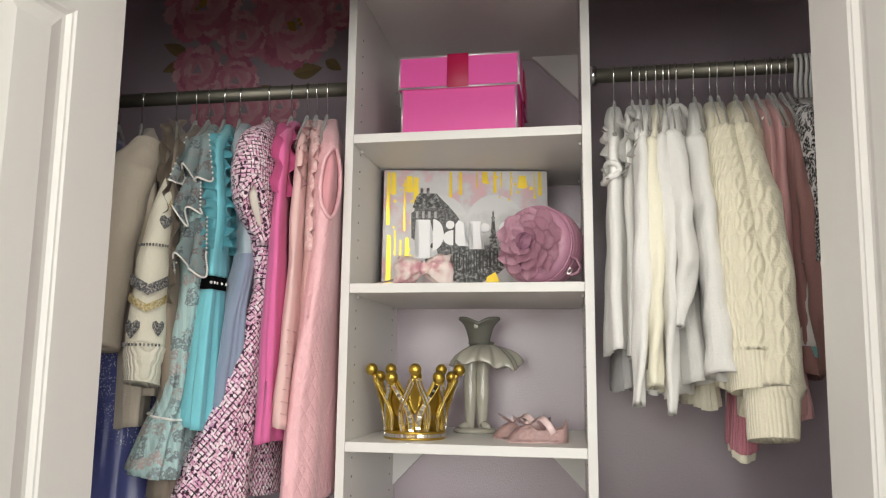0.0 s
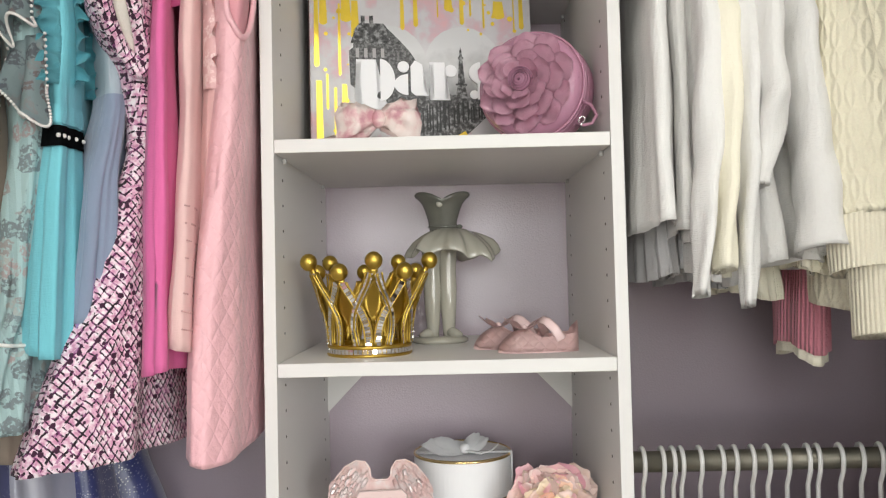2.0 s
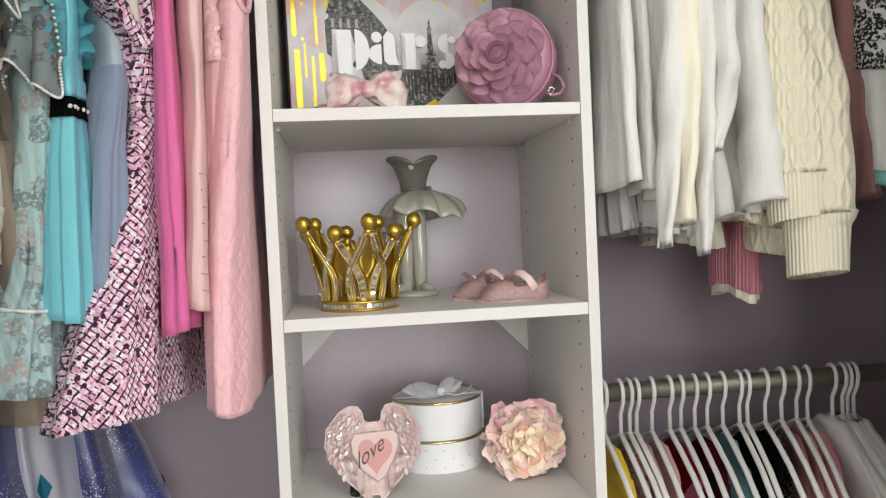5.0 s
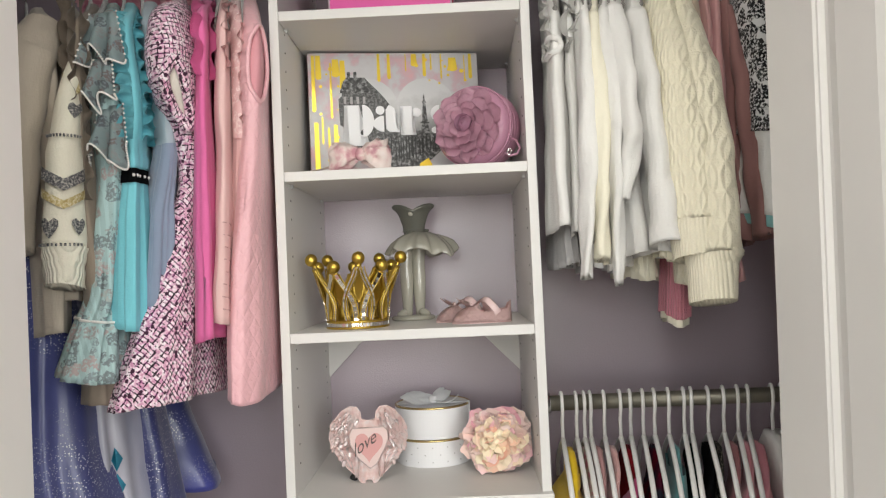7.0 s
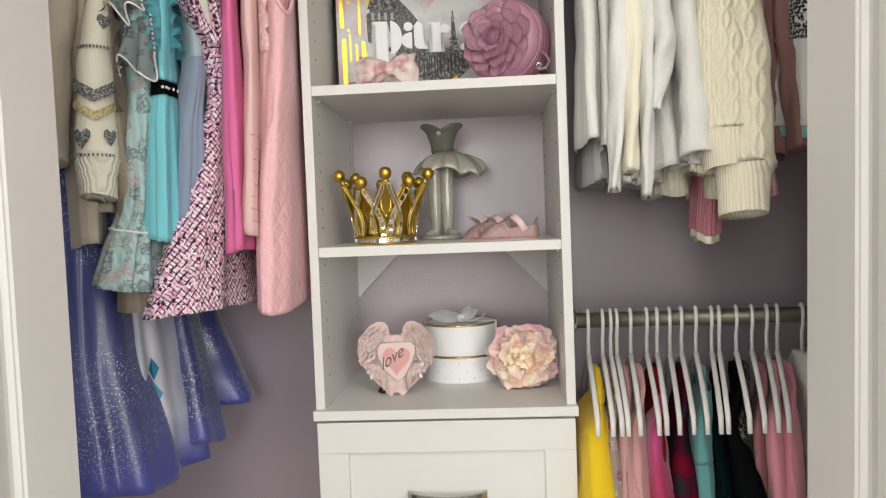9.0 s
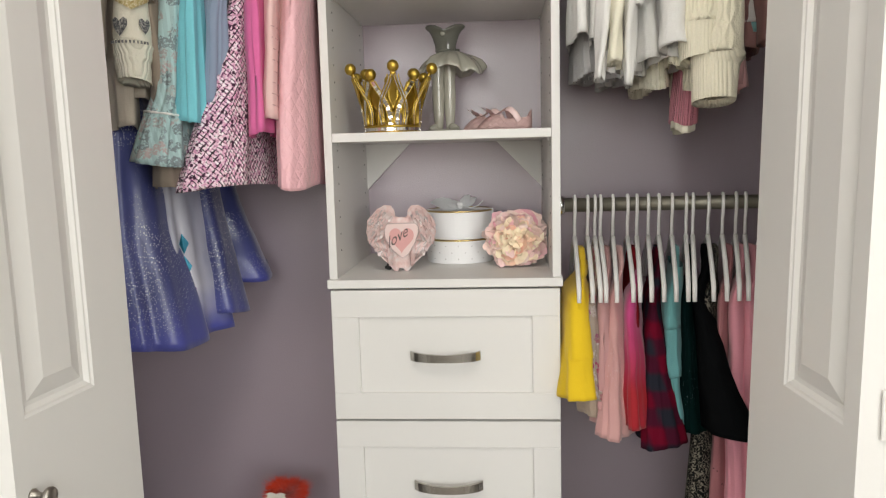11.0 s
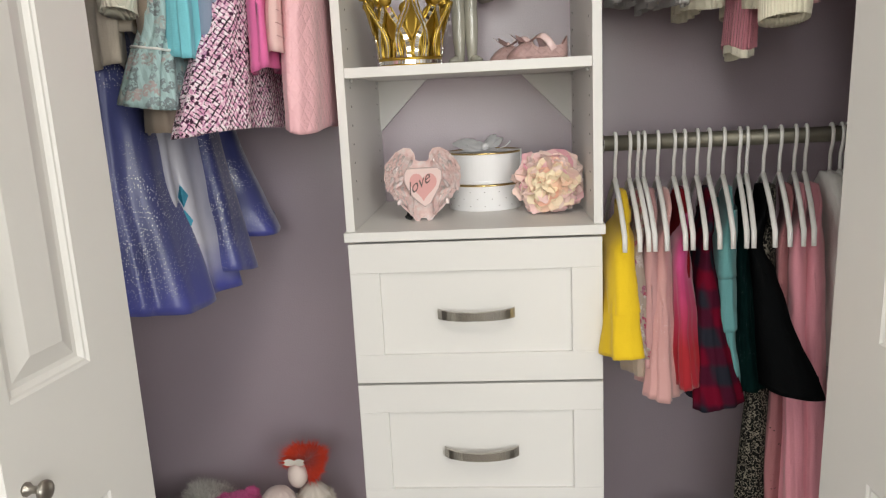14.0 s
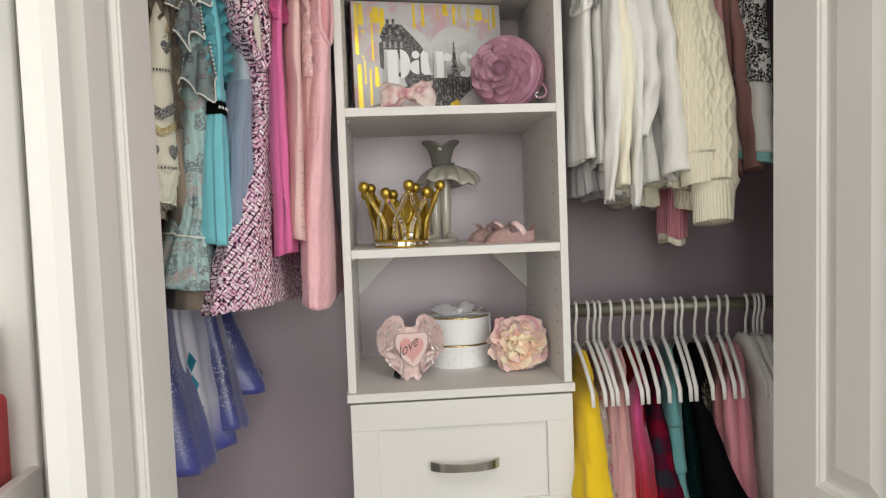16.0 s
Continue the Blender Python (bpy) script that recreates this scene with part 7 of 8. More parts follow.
_sheen = plain("silvered_rose_glaze", (0.82, 0.7, 0.68), 0.18, 0.25, vary=0.1, scale=60)
part("edge", turn(tube([(x, 0.002, z) for x, z in _edge], 0.0012, 8, closed=True), HM), _wing, g, "silvery worn edge")


def feather(u, v, du, dv, ln, wd, y, m):
    bm = bmesh.new()
    petal(bm, (u * WW, y, v * WH), (du, 0, dv), (0, -1, 0), ln, wd, 0.03, 5, 4, 0.7)
    bmesh.ops.solidify(bm, geom=bm.faces[:], thickness=0.0016)
    part("feather", turn(bm, HM), m, g)


for _s in (-1, 1):
    for _k in range(9):
        _u0 = 0.475 - 0.04 * _k
        _v0 = 0.5 - 0.008 * _k
        _d = Vector((_s * (0.07 + 0.012 * _k) - _s * _u0, (0.03 + 0.012 * _k - _v0) * WH / WW)).normalized()
        feather(_s * _u0, _v0, _d.x, _d.y, 0.06 - 0.0015 * _k, 0.0058, 0.0006 - 0.0007 * _k, _sheen if _k in (2, 5) else _wing)
    for _r in range(10):
        for _c in range(9):
            _u0, _v0 = 0.12 + 0.043 * _c + random.uniform(0, 0.03), 0.935 - 0.042 * _r - 0.016 * abs(_c - 2) + random.uniform(-0.02, 0.01)
            if _u0 > 0.46 or (_u0 < 0.24 and _v0 < 0.78) or (_u0 > 0.36 and _v0 > 0.84):
                continue
            feather(_s * _u0, _v0, _s * random.uniform(0.3, 0.75), -1, random.uniform(0.008, 0.017), random.uniform(0.0018, 0.0034), -0.0005 - 0.0006 * _r, _sheen if random.random() < 0.2 else _wing)
for _s in (-1, 1):
    for _k in range(11):
        _v0 = 0.9 - 0.06 * _k
        _u0 = float(np.interp(-_v0, (-0.93, -0.82, -0.7, -0.58, -0.45, -0.33, -0.2), (0.34, 0.43, 0.485, 0.5, 0.46, 0.38, 0.27))) - 0.05
        feather(_s * _u0, _v0, _s * (0.75 - 0.05 * _k), -0.8, 0.0095 + 0.0025 * math.sin(_k * 2.1), 0.004, 0.001 - 0.0004 * _k, _sheen if _k % 3 == 1 else _wing)
_plate = [(-0.2, 0.7), (-0.24, 0.62), (-0.23, 0.5), (-0.13, 0.32), (0.02, 0.19), (0.1, 0.24), (0.2, 0.42), (0.25, 0.56), (0.25, 0.66), (0.2, 0.71)]
_plate = [(u * WW, v * WH) for u, v in _plate]
part("rim", turn(tube([(x, -0.008, z) for x, z in _plate], 0.0011, 6, closed=True), HM), plain("grey_rose_edge", (0.5, 0.38, 0.36), 0.35, 0.3), g)
part("heart_plate", turn(slab(_plate, -0.008, 0.007), HM), plain("pale_rose_glaze", (0.7, 0.52, 0.49), 0.4), g, smooth=False)
part("inner_heart", turn(slab([(heart(i / 48, 0.38, 0.062)[0] * 0.95 + 0.001, heart(i / 48, 0.38, 0.062)[1]) for i in range(48)], -0.0086, 0.0008), HM), plain("rose_glaze", (0.62, 0.29, 0.27), 0.4), g, smooth=False)
part("lettering", text_mesh("love", 0.05, HM @ Matrix.Translation((-0.023, -0.0096, 0.044)) @ Matrix.Rotation(math.radians(-34), 4, "Y"), fat=0.0, shear=0.7), plain("dark_brown_ink", (0.09, 0.055, 0.05), 0.5), g, "dark script word love", smooth=False)
part("easel_foot", tube([(-0.108, 0.118, hz + 0.07), (-0.114, 0.145, hz + 0.03), (-0.122, 0.135, hz + 0.003), (-0.122, 0.108, hz + 0.004)], 0.0075, 8, flat=0.5), M["black"], g, "black easel foot")

# hat boxes
for _z0, _h, _nm in ((hz, 0.049, "lower"), (hz + 0.0515, 0.058, "upper")):
    g = thing("hat_box", (0.018, 0.245, _z0), "round white card box with gold rim" + (" and grey dots" if _nm == "lower" else " and white satin bow"), "box", "round boxes")
    part("body", lathe([(0, 0), (0.0715, 0), (0.0725, 0.001), (0.0725, _h - 0.001), (0.0715, _h), (0, _h)], (0.018, 0.245, _z0), 64), M["card"], g, smooth=False)
    part("gold_rim", lathe([(0.0724, _h - 0.0018), (0.0736, _h - 0.0016), (0.0736, _h + 0.0012), (0.071, _h + 0.0022), (0.0705, _h - 0.0005)], (0.018, 0.245, _z0), 64), M["goldrim"], g, "thin gold rim")
    if _nm == "lower":
        for _i in range(8):
            for _j in range(3):
                _a = math.pi + (_i + 0.5 * (_j % 2)) * math.pi / 8
                _p = Vector((0.018 + 0.0728 * math.cos(_a), 0.245 + 0.0728 * math.sin(_a), _z0 + 0.01 + _j * 0.0135))
                _bm = bmesh.new()
                bmesh.ops.create_cone(_bm, cap_ends=True, segments=6, radius1=0.0011, radius2=0.0011, depth=0.0006, matrix=Matrix.Translation(_p) @ Vector((math.cos(_a), math.sin(_a), 0)).to_track_quat("Z", "Y").to_matrix().to_4x4())
                part("dot", _bm, M["dot"], g, smooth=False)
    else:
        _lid = _z0 + _h + 0.0025
        for _dx, _dz, _ln, _wd, _x in ((-1, 0.1, 0.06, 0.0135, 0.018), (-1, 0.3, 0.045, 0.011, 0.02), (1, 0.42, 0.036, 0.01, 0.024), (0.75, 0.75, 0.03, 0.009, 0.022)):
            _bm = bmesh.new()
            petal(_bm, (_x, 0.212, _lid + 0.009), (_dx, -0.1, _dz), (0, -0.8, 0.6), _ln, _wd, 0.08, 8, 6, 0.62)
            for _v in _bm.verts:
                _v.co += noise.noise_vector(_v.co * 70) * 0.003
                _v.co.z = max(_v.co.z, _lid)
            bmesh.ops.solidify(_bm, geom=_bm.faces[:], thickness=0.001)
            part("bow_loop", _bm, M["white_satin"], g, "white satin bow loop")
        part("tail", tube([(0.024, 0.208, _lid + 0.008), (0.045, 0.2, _lid + 0.004), (0.06, 0.197, _lid + 0.009), (0.07, 0.2, _lid + 0.018)], 0.005, 8, flat=0.2), M["white_satin"], g)
        part("knot", ball((0.021, 0.211, _lid + 0.0095), 0.008, seg=12, scale=(1, 0.9, 0.9)), M["white_satin"], g)
        part("ribbon", box(-0.05, 0.0885, 0.222, 0.236, _lid - 0.0005, _lid + 0.0008), M["white_satin"], g)
        part("ribbon", box(0.0885, 0.0912, 0.222, 0.236, _z0 + 0.003, _lid + 0.0008), M["white_satin"], g)
        part("band", lathe([(0.0728, 0.004), (0.0733, 0.0045), (0.0733, 0.006), (0.0728, 0.0065)], (0.018, 0.245, _z0), 48), M["card"], g)

# silk peony
_pet = island_mat("peach_pink_silk", [(0.1, (0.95, 0.5, 0.6)), (0.25, (0.96, 0.68, 0.66)), (0.5, (0.97, 0.75, 0.66)), (0.75, (0.97, 0.79, 0.74)), (0.95, (0.96, 0.66, 0.66))], 0.85, 0.0, True)
_core = island_mat("yellow_peach_silk", [(0.1, (0.97, 0.54, 0.4)), (0.3, (0.97, 0.74, 0.58)), (0.55, (0.98, 0.82, 0.62)), (0.95, (0.98, 0.88, 0.66))], 0.85, 0.0, True)
PC = Vector((0.138, 0.137, hz + 0.0555))
g = thing("silk_peony", (PC.x, PC.y, hz), "peach and pink silk peony flower head", "flower")
_rnd = random.Random(5)
for _i in range(210):
    _k = _i / 210
    _th = math.acos(1 - 1.5 * _k)
    _ph = _i * 2.399963 + _rnd.uniform(-0.4, 0.4)
    _dir = Vector((math.sin(_th) * math.cos(_ph), -math.cos(_th), 0.92 * math.sin(_th) * math.sin(_ph)))
    _dir.z = max(_dir.z, -0.86)
    _sz = (0.013 + 0.014 * _k) * _rnd.uniform(0.8, 1.25)
    _bm = bmesh.new()
    _away = Vector((_dir.x, -0.25, _dir.z)) + Vector((_rnd.uniform(-0.5, 0.5), _rnd.uniform(-0.5, 0.2), _rnd.uniform(-0.5, 0.5)))
    _tan = _away.normalized()
    _n = (Vector((0, -1, 0)) + _dir * 0.8 + Vector((_rnd.uniform(-0.4, 0.4), 0, _rnd.uniform(-0.4, 0.4)))).normalized()
    petal(_bm, PC + _dir * 0.0365 * _rnd.uniform(0.85, 1.08), _tan, _n, _sz, _sz * _rnd.uniform(0.6, 0.85), _rnd.uniform(0.0, 0.5), 6, 8, 0.58)
    for _v in _bm.verts:
        _v.co += noise.noise_vector(_v.co * 130 + Vector((_i, 0, 0))) * 0.0026
        _v.co.z = max(_v.co.z, hz + 0.0015)
        _v.co.x = min(_v.co.x, 0.2005)
    part("petal", _bm, _core if _k < 0.34 + 0.25 * _rnd.uniform(-1, 1) else _pet, g)
part("heart_core", ball(tuple(PC), 0.031, seg=16, scale=(1, 0.8, 1)), _core, g)
part("base", ball((PC.x, PC.y + 0.02, hz + 0.03), 0.03, seg=14, scale=(1, 0.7, 0.99)), _pet, g)

# ---- wall decal ----
_dec = island_mat("printed_peony_vinyl", [(0.0, (0.44, 0.1, 0.18)), (0.3, (0.62, 0.22, 0.3)), (0.6, (0.7, 0.34, 0.4)), (0.85, (0.76, 0.46, 0.5)), (1.0, (0.8, 0.58, 0.6))], 0.5)
_leafm = island_mat("printed_leaf_vinyl", [(0.0, (0.1, 0.07, 0.035)), (0.5, (0.2, 0.14, 0.06)), (1.0, (0.28, 0.2, 0.09))], 0.5)
_yel = plain("printed_stamen", (0.42, 0.26, 0.04), 0.5)
g = thing("wall_decal", (-0.45, WALL_Y, 2.15), "pink peony vinyl decal stuck on the closet wall", "decal")
_rnd = random.Random(11)


def flat_peony(cx, cz0, rad, stamen=False):
    bm = bmesh.new()
    lay = 0
    for ring in range(6):
        n = 13 - ring * 2
        r0 = rad * (1 - ring / 6.4)
        for i in range(n):
            a = i * math.tau / n + ring * 0.5 + _rnd.uniform(-0.15, 0.15)
            ln, wd = r0 * _rnd.uniform(0.5, 0.62), r0 * math.pi / n * _rnd.uniform(0.95, 1.35)
            bx, bz = cx + math.cos(a) * (r0 - ln), cz0 + math.sin(a) * (r0 - ln)
            lay += 1
            y = WALL_Y - 0.0006 - 0.00003 * lay
            pts = []
            for k in range(15):
                q = k / 14 * math.pi
                f = ln * (0.15 + 0.85 * math.sin(q) ** 0.6) * (1 + 0.08 * math.sin(k * 2.3 + i))
                s = -wd * math.cos(q)
                pts.append((bx + math.cos(a) * f - math.sin(a) * s, bz + math.sin(a) * f + math.cos(a) * s))
            f = bm.faces.new([bm.verts.new((x, y, z)) for x, z in pts])
    part("peony", bm, _dec, g, smooth=False)["kind"] = "stuff"
    if stamen:
        bm = bmesh.new()
        for i in range(14):
            a, r = _rnd.uniform(0, 6.28), rad * _rnd.uniform(0, 0.17)
            bmesh.ops.create_circle(bm, cap_ends=True, segments=7, radius=rad * 0.05, matrix=Matrix.Translation((cx + r * math.cos(a), WALL_Y - 0.0032 - 0.00002 * i, cz0 + r * math.sin(a))) @ Matrix.Rotation(math.pi / 2, 4, "X"))
        part("stamen", bm, _yel, g, smooth=False)


def flat_leaf(cx, cz0, ang, ln, wd):
    bm = bmesh.new()
    for s in (-1, 1):
        pts = [(0, 0)] + [(ln * k / 8, s * wd * math.sin(math.pi * (k / 8) ** 0.8)) for k in range(1, 8)] + [(ln, 0)]
        bm.faces.new([bm.verts.new((cx + math.cos(ang) * u - math.sin(ang) * v, WALL_Y - 0.0005, cz0 + math.sin(ang) * u + math.cos(ang) * v)) for u, v in pts])
    part("leaf", bm, _leafm, g, smooth=False)


for _a in ((-0.603, 2.304, 0.068), (-0.717, 2.223, 0.068), (-0.615, 2.19, 0.06), (-0.473, 2.324, 0.115, True), (-0.715, 2.392, 0.105, True), (-0.59, 2.115, 0.07), (-0.675, 2.11, 0.055), (-0.36, 2.36, 0.06), (-0.53, 2.45, 0.08), (-0.5, 2.12, 0.05)):
    flat_peony(*_a)
for _a in ((-0.745, 2.265, 2.7, 0.075, 0.016), (-0.755, 2.245, 3.5, 0.06, 0.014), (-0.47, 2.2, 0.15, 0.075, 0.02), (-0.56, 2.17, -0.4, 0.06, 0.015), (-0.39, 2.23, -0.6, 0.05, 0.013)):
    flat_leaf(*_a)

# ---- low things in the closet and beside it ----


def fur(shape, at, r, length, count, rnd, m, parent, scale=(1, 1, 1), name="fur", wide=0.0009):
    """Short tufts standing out of a rounded body."""
    bm = bmesh.new()
    for _ in range(count):
        d = Vector((rnd.gauss(0, 1), rnd.gauss(0, 1), rnd.gauss(0, 1))).normalized()
        p = Vector(at) + Vector((d.x * scale[0], d.y * scale[1], d.z * scale[2])) * r
        s = d.orthogonal().normalized()
        s.rotate(Matrix.Rotation(rnd.uniform(0, 6.28), 3, d))
        tip = p + (d + Vector((rnd.uniform(-0.6, 0.6), rnd.uniform(-0.6, 0.6), rnd.uniform(-0.6, 0.4)))) * length * rnd.uniform(0.6, 1.2)
        bm.faces.new([bm.verts.new(q) for q in (p - s * wide - d * 0.002, p + s * wide - d * 0.002, tip)])
    ob = part(name, bm, m, parent)
    ob["kind"] = "stuff"
    return ob


def plush(name, label, blobs, m, furm, length, count, eyes=(), nose=None, seed=1):
    rnd = random.Random(seed)
    g = thing(name, (blobs[0][0][0], blobs[0][0][1], blobs[0][0][2] - blobs[0][1]), label, "plush toy", "pile of soft toys")
    for k, (at, r, sc) in enumerate(blobs):
        ob = part("body" if k == 0 else "head" if k == 1 else "ear", ball(at, r, seg=20, scale=sc), m, g)
        fur("f", at, r, length, int(count * (r / blobs[0][1]) ** 2), rnd, furm, g, sc)
    for e in eyes:
        part("eye", ball(e, 0.0058, seg=10), M["black"], g, "black bead eye")
    if nose:
        part("muzzle", ball(nose[0], nose[1], seg=14), M["card"], g)
        part("nose", ball(nose[2], 0.005, seg=8), M["black"], g)
    return g


def fur_mat(name, a, b):
    return island_mat(name, [(0.0, a), (1.0, b)], 0.95, 0.3)


_lin = fabric("cream_canvas_bin", (0.55, 0.5, 0.44))
g = thing("toy_bin", (-0.5, 0.19, 0), "cream canvas toy bin full of soft toys", "storage bin")
part("body", box(-0.7, -0.39, 0.05, 0.34, 0.0, 0.34, 0.02, seg=3), _lin, g)
plush("grey_plush", "grey shaggy plush toy lying on the pile", [((-0.655, 0.13, 0.43), 0.078, (1.1, 1, 0.95)), ((-0.71, 0.2, 0.43), 0.055, (1, 1, 1))], plain("grey_plush_base", (0.24, 0.24, 0.24), 0.95, grain=0.8, gscale=200), fur_mat("grey_fur", (0.16, 0.16, 0.16), (0.48, 0.48, 0.47)), 0.009, 7500, seed=2)
plush("white_plush", "white long-haired plush toy on the pile", [((-0.64, 0.27, 0.44), 0.052, (1.1, 1, 0.8)), ((-0.66, 0.28, 0.462), 0.026, (1, 1, 1))], plain("white_plush_base", (0.6, 0.58, 0.54), 0.95), fur_mat("white_fur", (0.5, 0.48, 0.44), (0.8, 0.78, 0.74)), 0.015, 4200, seed=3)
plush("pink_bear", "bright pink plush bear with black eyes", [((-0.575, 0.235, 0.43), 0.062, (1.2, 1, 0.8)), ((-0.535, 0.2, 0.47), 0.045, (1.15, 1, 0.88)), ((-0.514, 0.215, 0.503), 0.014, (1.2, 0.7, 1)), ((-0.575, 0.215, 0.49), 0.012, (1, 0.7, 1))], plain("pink_plush_base", (0.66, 0.12, 0.32), 0.95), fur_mat("pink_fur", (0.66, 0.16, 0.4), (0.8, 0.2, 0.42)), 0.0035, 9000, [(-0.507, 0.162, 0.494), (-0.527, 0.155, 0.476)], ((-0.509, 0.168, 0.47), 0.017, (-0.498, 0.153, 0.47)), 4)
plush("rose_bear", "light pink fluffy plush bear lying face forward", [((-0.545, 0.11, 0.38), 0.068, (1, 1, 0.9)), ((-0.522, 0.085, 0.445), 0.048, (1.2, 1, 0.85))], plain("rose_plush_base", (0.8, 0.42, 0.44), 0.95), fur_mat("rose_fur", (0.78, 0.42, 0.45), (0.86, 0.54, 0.55)), 0.0065, 9000, [(-0.518, 0.0385, 0.46), (-0.494, 0.0415, 0.463)], None, 5)
plush("white_lamb", "white woolly plush toy at the front", [((-0.42, 0.08, 0.4), 0.06, (1.3, 1, 0.8))], plain("lamb_base", (0.76, 0.74, 0.7), 0.95, grain=0.8, gscale=180), fur_mat("lamb_fur", (0.68, 0.66, 0.62), (0.82, 0.8, 0.76)), 0.006, 6000, seed=6)
g = thing("satin_pouch", (-0.435, 0.12, 0.42), "cream and pink gathered satin pouch", "pouch", "pile of soft toys")
part("body", lathe([(0, 0.0), (0.05, 0.0), (0.056, 0.015), (0.045, 0.04), (0.029, 0.062), (0.033, 0.085), (0.038, 0.11), (0.033, 0.132), (0.022, 0.147), (0, 0.152)], (-0.428, 0.13, 0.408), 88, wave=lambda a, j: 1 + (0.03 * math.sin(13 * a) + 0.025 * math.sin(29 * a + 1)) * (1 if 0 < j < 9 else 0)), ombre_mat("cream_pink_satin", (0.72, 0.58, 0.54), (0.74, 0.44, 0.43), 0.085, 0.04), g)
_bm = bmesh.new()


def to_doll(sub, index):
    me = bpy.data.meshes.new("piece")
    sub.to_mesh(me)
    sub.free()
    n0 = len(_bm.faces)
    _bm.from_mesh(me)
    _bm.faces.ensure_lookup_table()
    for f in _bm.faces[n0:]:
        f.material_index = index
    bpy.data.meshes.remove(me)


_rnd = random.Random(8)
to_doll(lathe([(0, 0.4), (0.06, 0.4), (0.058, 0.42), (0.04, 0.455), (0.028, 0.475)], (-0.355, 0.19, 0), 56, wave=lambda a, j: 1 + 0.06 * math.sin(8 * a)), 2)
to_doll(lathe([(0.03, 0.445), (0.041, 0.458), (0.041, 0.485), (0.033, 0.51), (0.018, 0.526), (0, 0.53)], (-0.373, 0.205, 0), 56, wave=lambda a, j: 1 + 0.05 * math.sin(10 * a + j)), 1)
to_doll(tube([(-0.345, 0.19, 0.495), (-0.328, 0.18, 0.472), (-0.309, 0.17, 0.457)], [0.012, 0.0105, 0.0095], 10), 0)
to_doll(ball((-0.399, 0.184, 0.561), 0.025, seg=18, scale=(0.85, 0.9, 1.15)), 0)
_fz = bmesh.new()
for _ in range(2600):
    _d = Vector((_rnd.gauss(0, 1), _rnd.gauss(0, 1), _rnd.gauss(0, 0.8))).normalized()
    _p = Vector((-0.373, 0.205, 0.484)) + Vector((_d.x * 0.04, _d.y * 0.04, _d.z * 0.036))
    _sd = _d.orthogonal().normalized()
    _t = _p + (_d + Vector((_rnd.uniform(-0.6, 0.6), _rnd.uniform(-0.6, 0.6), _rnd.uniform(-0.9, 0.3)))) * 0.008
    _fz.faces.new([_fz.verts.new(q) for q in (_p - _sd * 0.0009, _p + _sd * 0.0009, _t)])
to_doll(_fz, 1)
_h = bmesh.new()
for _ in range(6500):
    _d = Vector((_rnd.gauss(0, 1), _rnd.gauss(0, 1), _rnd.gauss(0, 1))).normalized()
    if _d.y < -0.2 and _d.z < 0.35 and _d.x < 0.35:
        continue
    _p = Vector((-0.387, 0.206, 0.576)) + _d * 0.024
    _sd = _d.orthogonal().normalized()
    _t = _p + (_d + Vector((_rnd.uniform(-0.5, 0.5), _rnd.uniform(-0.5, 0.5), _rnd.uniform(-0.7, 0.3)))) * 0.02 * (0.45 + 1.3 * max(0.0, abs(_d.x) * (_d.z + 0.15)) + 0.9 * abs(noise.noise(_d * 2.6)))
    _h.faces.new([_h.verts.new(q) for q in (_p - _sd * 0.0011, _p + _sd * 0.0011, _t)])
to_doll(_h, 3)
to_doll(ball((-0.385, 0.211, 0.576), 0.027, seg=16), 3)
for _a in (0.3, 2.8, -0.4, 3.5):
    _h = bmesh.new()
    petal(_h, (-0.398, 0.162, 0.598), (math.cos(_a), 0, 0.5 * math.sin(_a) + 0.1), (0, -1, 0), 0.024, 0.006, 0.1)
    to_doll(_h, 1)
lone("rag_doll", _bm, [plain("doll_cloth", (0.78, 0.66, 0.6), 0.9), fabric("doll_cream_cloth", (0.66, 0.6, 0.53)), fabric("doll_pink_cloth", (0.56, 0.34, 0.33)), fur_mat("red_doll_hair", (0.55, 0.03, 0.012), (0.78, 0.07, 0.02))], "rag doll with bright red yarn hair and cream dress", "doll", group="pile of soft toys")

g = thing("storage_box", (0.4, 0.18, 0), "plain beige storage box on the closet floor", "box")
part("body", box(0.26, 0.56, 0.06, 0.24, 0.0, 0.29, 0.004), plain("beige_card", (0.42, 0.36, 0.28), 0.7), g)
g = thing("cardboard_box", (0.5, 0.31, 0), "beige cardboard box against the back wall", "box")
part("body", box(0.42, 0.72, 0.255, 0.365, 0.0, 0.372, 0.003), plain("cardboard", (0.36, 0.31, 0.22), 0.8), g)
_gl, _nt, _b = nodes("clear_acrylic")
_b.inputs["Base Color"].default_value = (0.88, 0.94, 0.95, 1)
_b.inputs["Transmission Weight"].default_value = 0.97
_b.inputs["Roughness"].default_value = 0.05
_b.inputs["IOR"].default_value = 1.15
g = thing("acrylic_disc", (0.385, 0.2, 0.29), "clear acrylic disc with dark pegs standing on a box", "toy")
_am = Matrix.Translation((0.4, 0.2, 0.376)) @ Matrix.Rotation(math.radians(-14), 4, "X")
part("disc", turn(lathe([(0, -0.003), (0.093, -0.003), (0.095, 0), (0.093, 0.003), (0, 0.003)], (0, 0, 0), 56), _am @ Matrix.Scale(0.86, 4, (0, 0, 1)) @ Matrix.Rotation(math.pi / 2, 4, "X")), _gl, g)
for _x in (-0.063, 0.075):
    part("peg", turn(tube([(_x, -0.007, 0.043), (_x, 0.007, 0.043)], 0.0045, 10), _am), plain("dark_teal_peg", (0.01, 0.06, 0.06), 0.4), g)
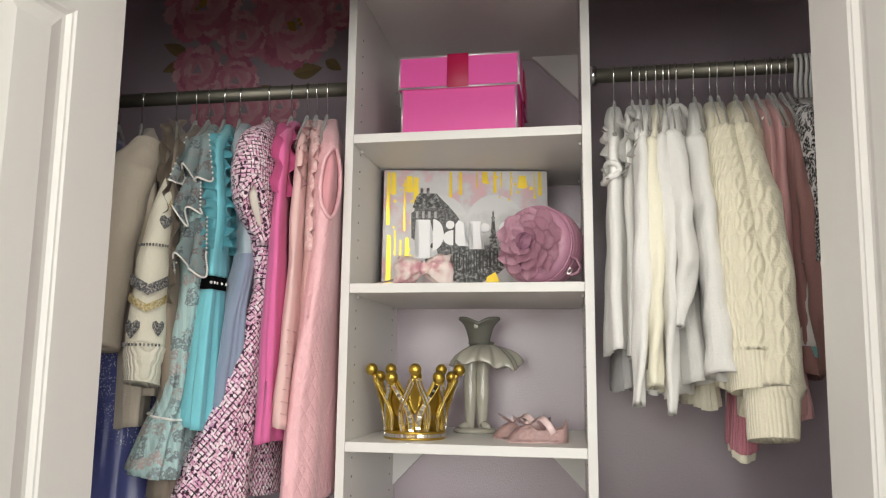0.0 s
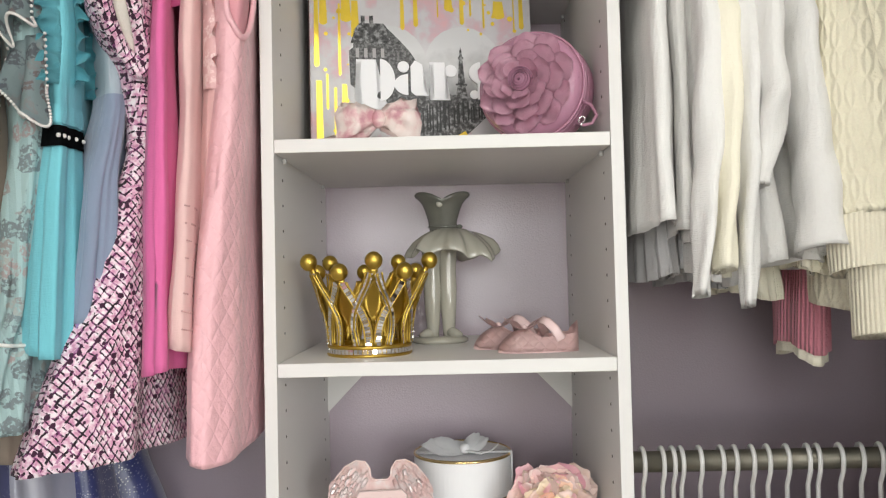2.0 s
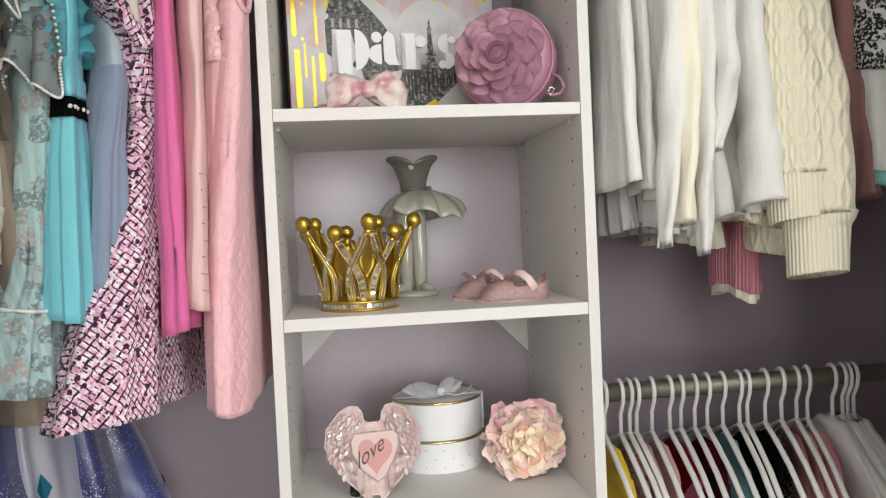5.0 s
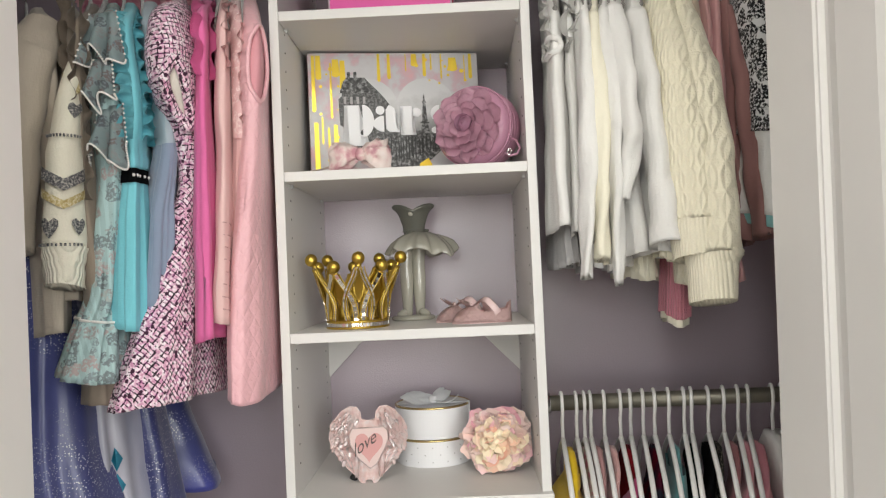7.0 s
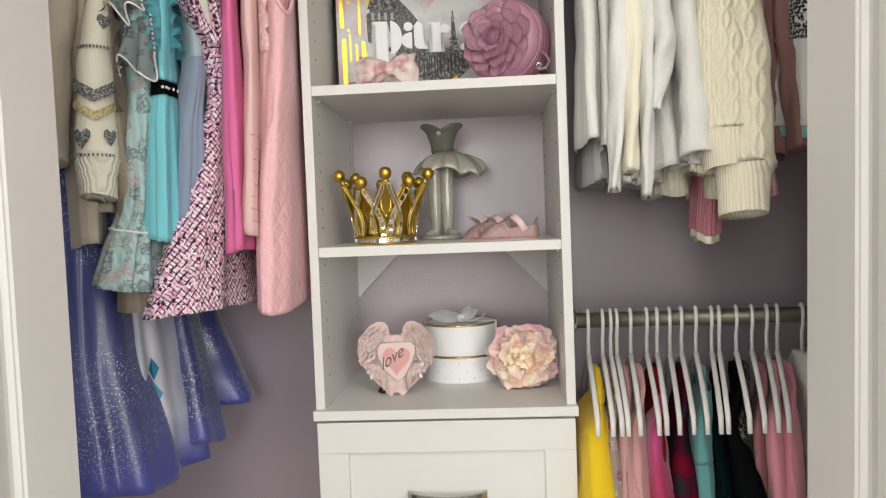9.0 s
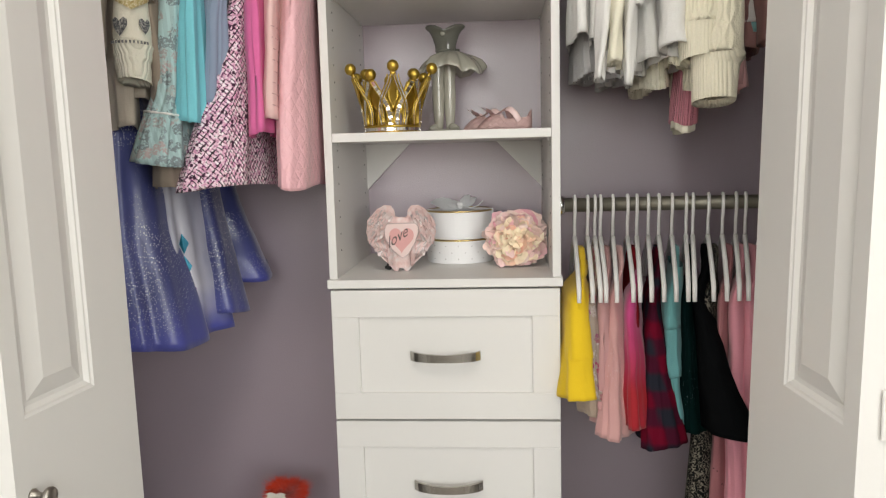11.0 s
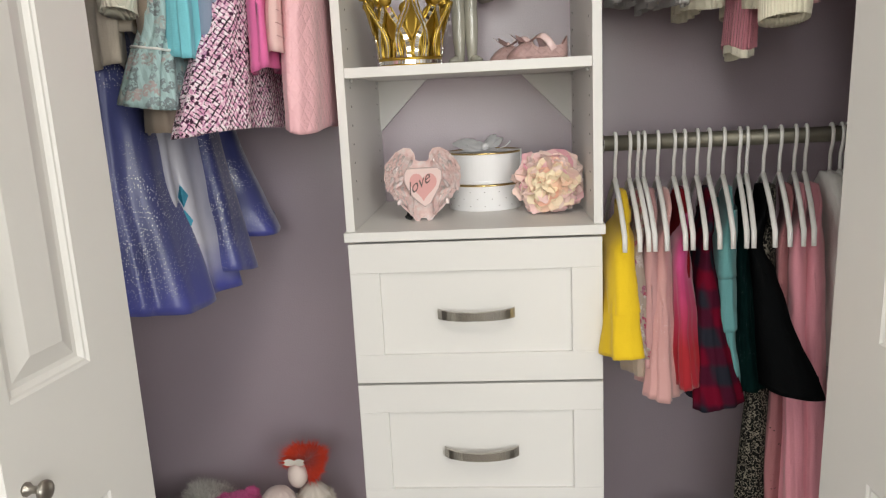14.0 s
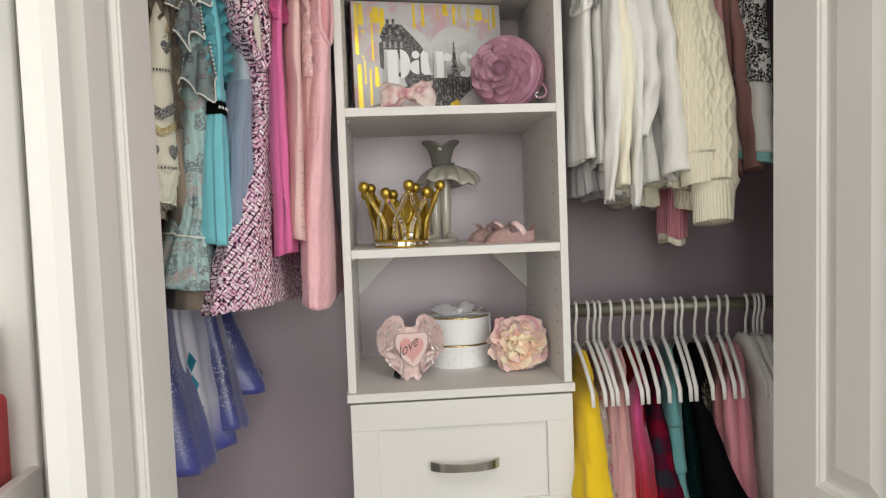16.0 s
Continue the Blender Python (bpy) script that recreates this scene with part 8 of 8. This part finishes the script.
g = thing("yellow_toy", (0.475, 0.225, 0.29), "yellow plastic toy piece on the box", "toy")
part("body", box(0.455, 0.52, 0.21, 0.24, 0.29, 0.392, 0.008), plain("yellow_plastic", (0.6, 0.5, 0.03), 0.4), g)

g = thing("storage_case", (0, 0.16, 0.116), "pale grey lidded case in the open bottom bay", "box")
_gc = plain("grey_board", (0.4, 0.38, 0.355), 0.6)
part("body", box(-0.125, 0.125, 0.07, 0.31, 0.116, 0.44, 0.004), _gc, g)
part("lid", box(-0.13, 0.13, 0.065, 0.315, 0.44, 0.465, 0.004), _gc, g)
g = thing("picture_frame", (0, 0.34, 0.116), "cream framed brown picture leaning in the bottom bay", "picture frame")
part("frame", box(-0.185, 0.185, 0.335, 0.35, 0.116, 0.545, 0.003), plain("cream_frame", (0.6, 0.54, 0.44), 0.5), g)
part("picture", box(-0.17, 0.17, 0.331, 0.336, 0.13, 0.53), blotch_mat("brown_picture", [(0.3, (0.16, 0.05, 0.03)), (0.6, (0.24, 0.14, 0.06))], 5), g)

g = thing("wall_shelf", (-0.805, -0.48, 0), "white low bookcase with fabric bins beside the closet", "shelf")
for _x in (-1.005, -0.627):
    part("side_panel", box(_x - 0.008, _x + 0.008, -0.6, -0.377, 0, 1.12, 0.001), M["melamine"], g, smooth=False)
for _z in (0.08, 0.72, 1.1):
    part("shelf", box(-0.996, -0.636, -0.6, -0.377, _z - 0.016, _z, 0.001), M["melamine"], g, smooth=False)
for _nm, _x0, _z, _h, _cc, _lb in (("red_bag", -0.774, 1.101, 0.13, (0.45, 0.01, 0.02), "red cloth bag on the bookcase"), ("cream_box", -0.782, 1.233, 0.09, (0.6, 0.5, 0.4), "cream box standing on the red bag"), ("navy_bin", -0.79, 0.721, 0.3, (0.02, 0.02, 0.1), "navy fabric bin in the bookcase")):
    g = thing(_nm, (_x0 + 0.06, -0.48, _z), _lb, "bin")
    part("body", box(_x0, _x0 + 0.13, -0.58, -0.4, _z, _z + _h, 0.012, seg=3), fabric(_nm + "_cloth", _cc), g)
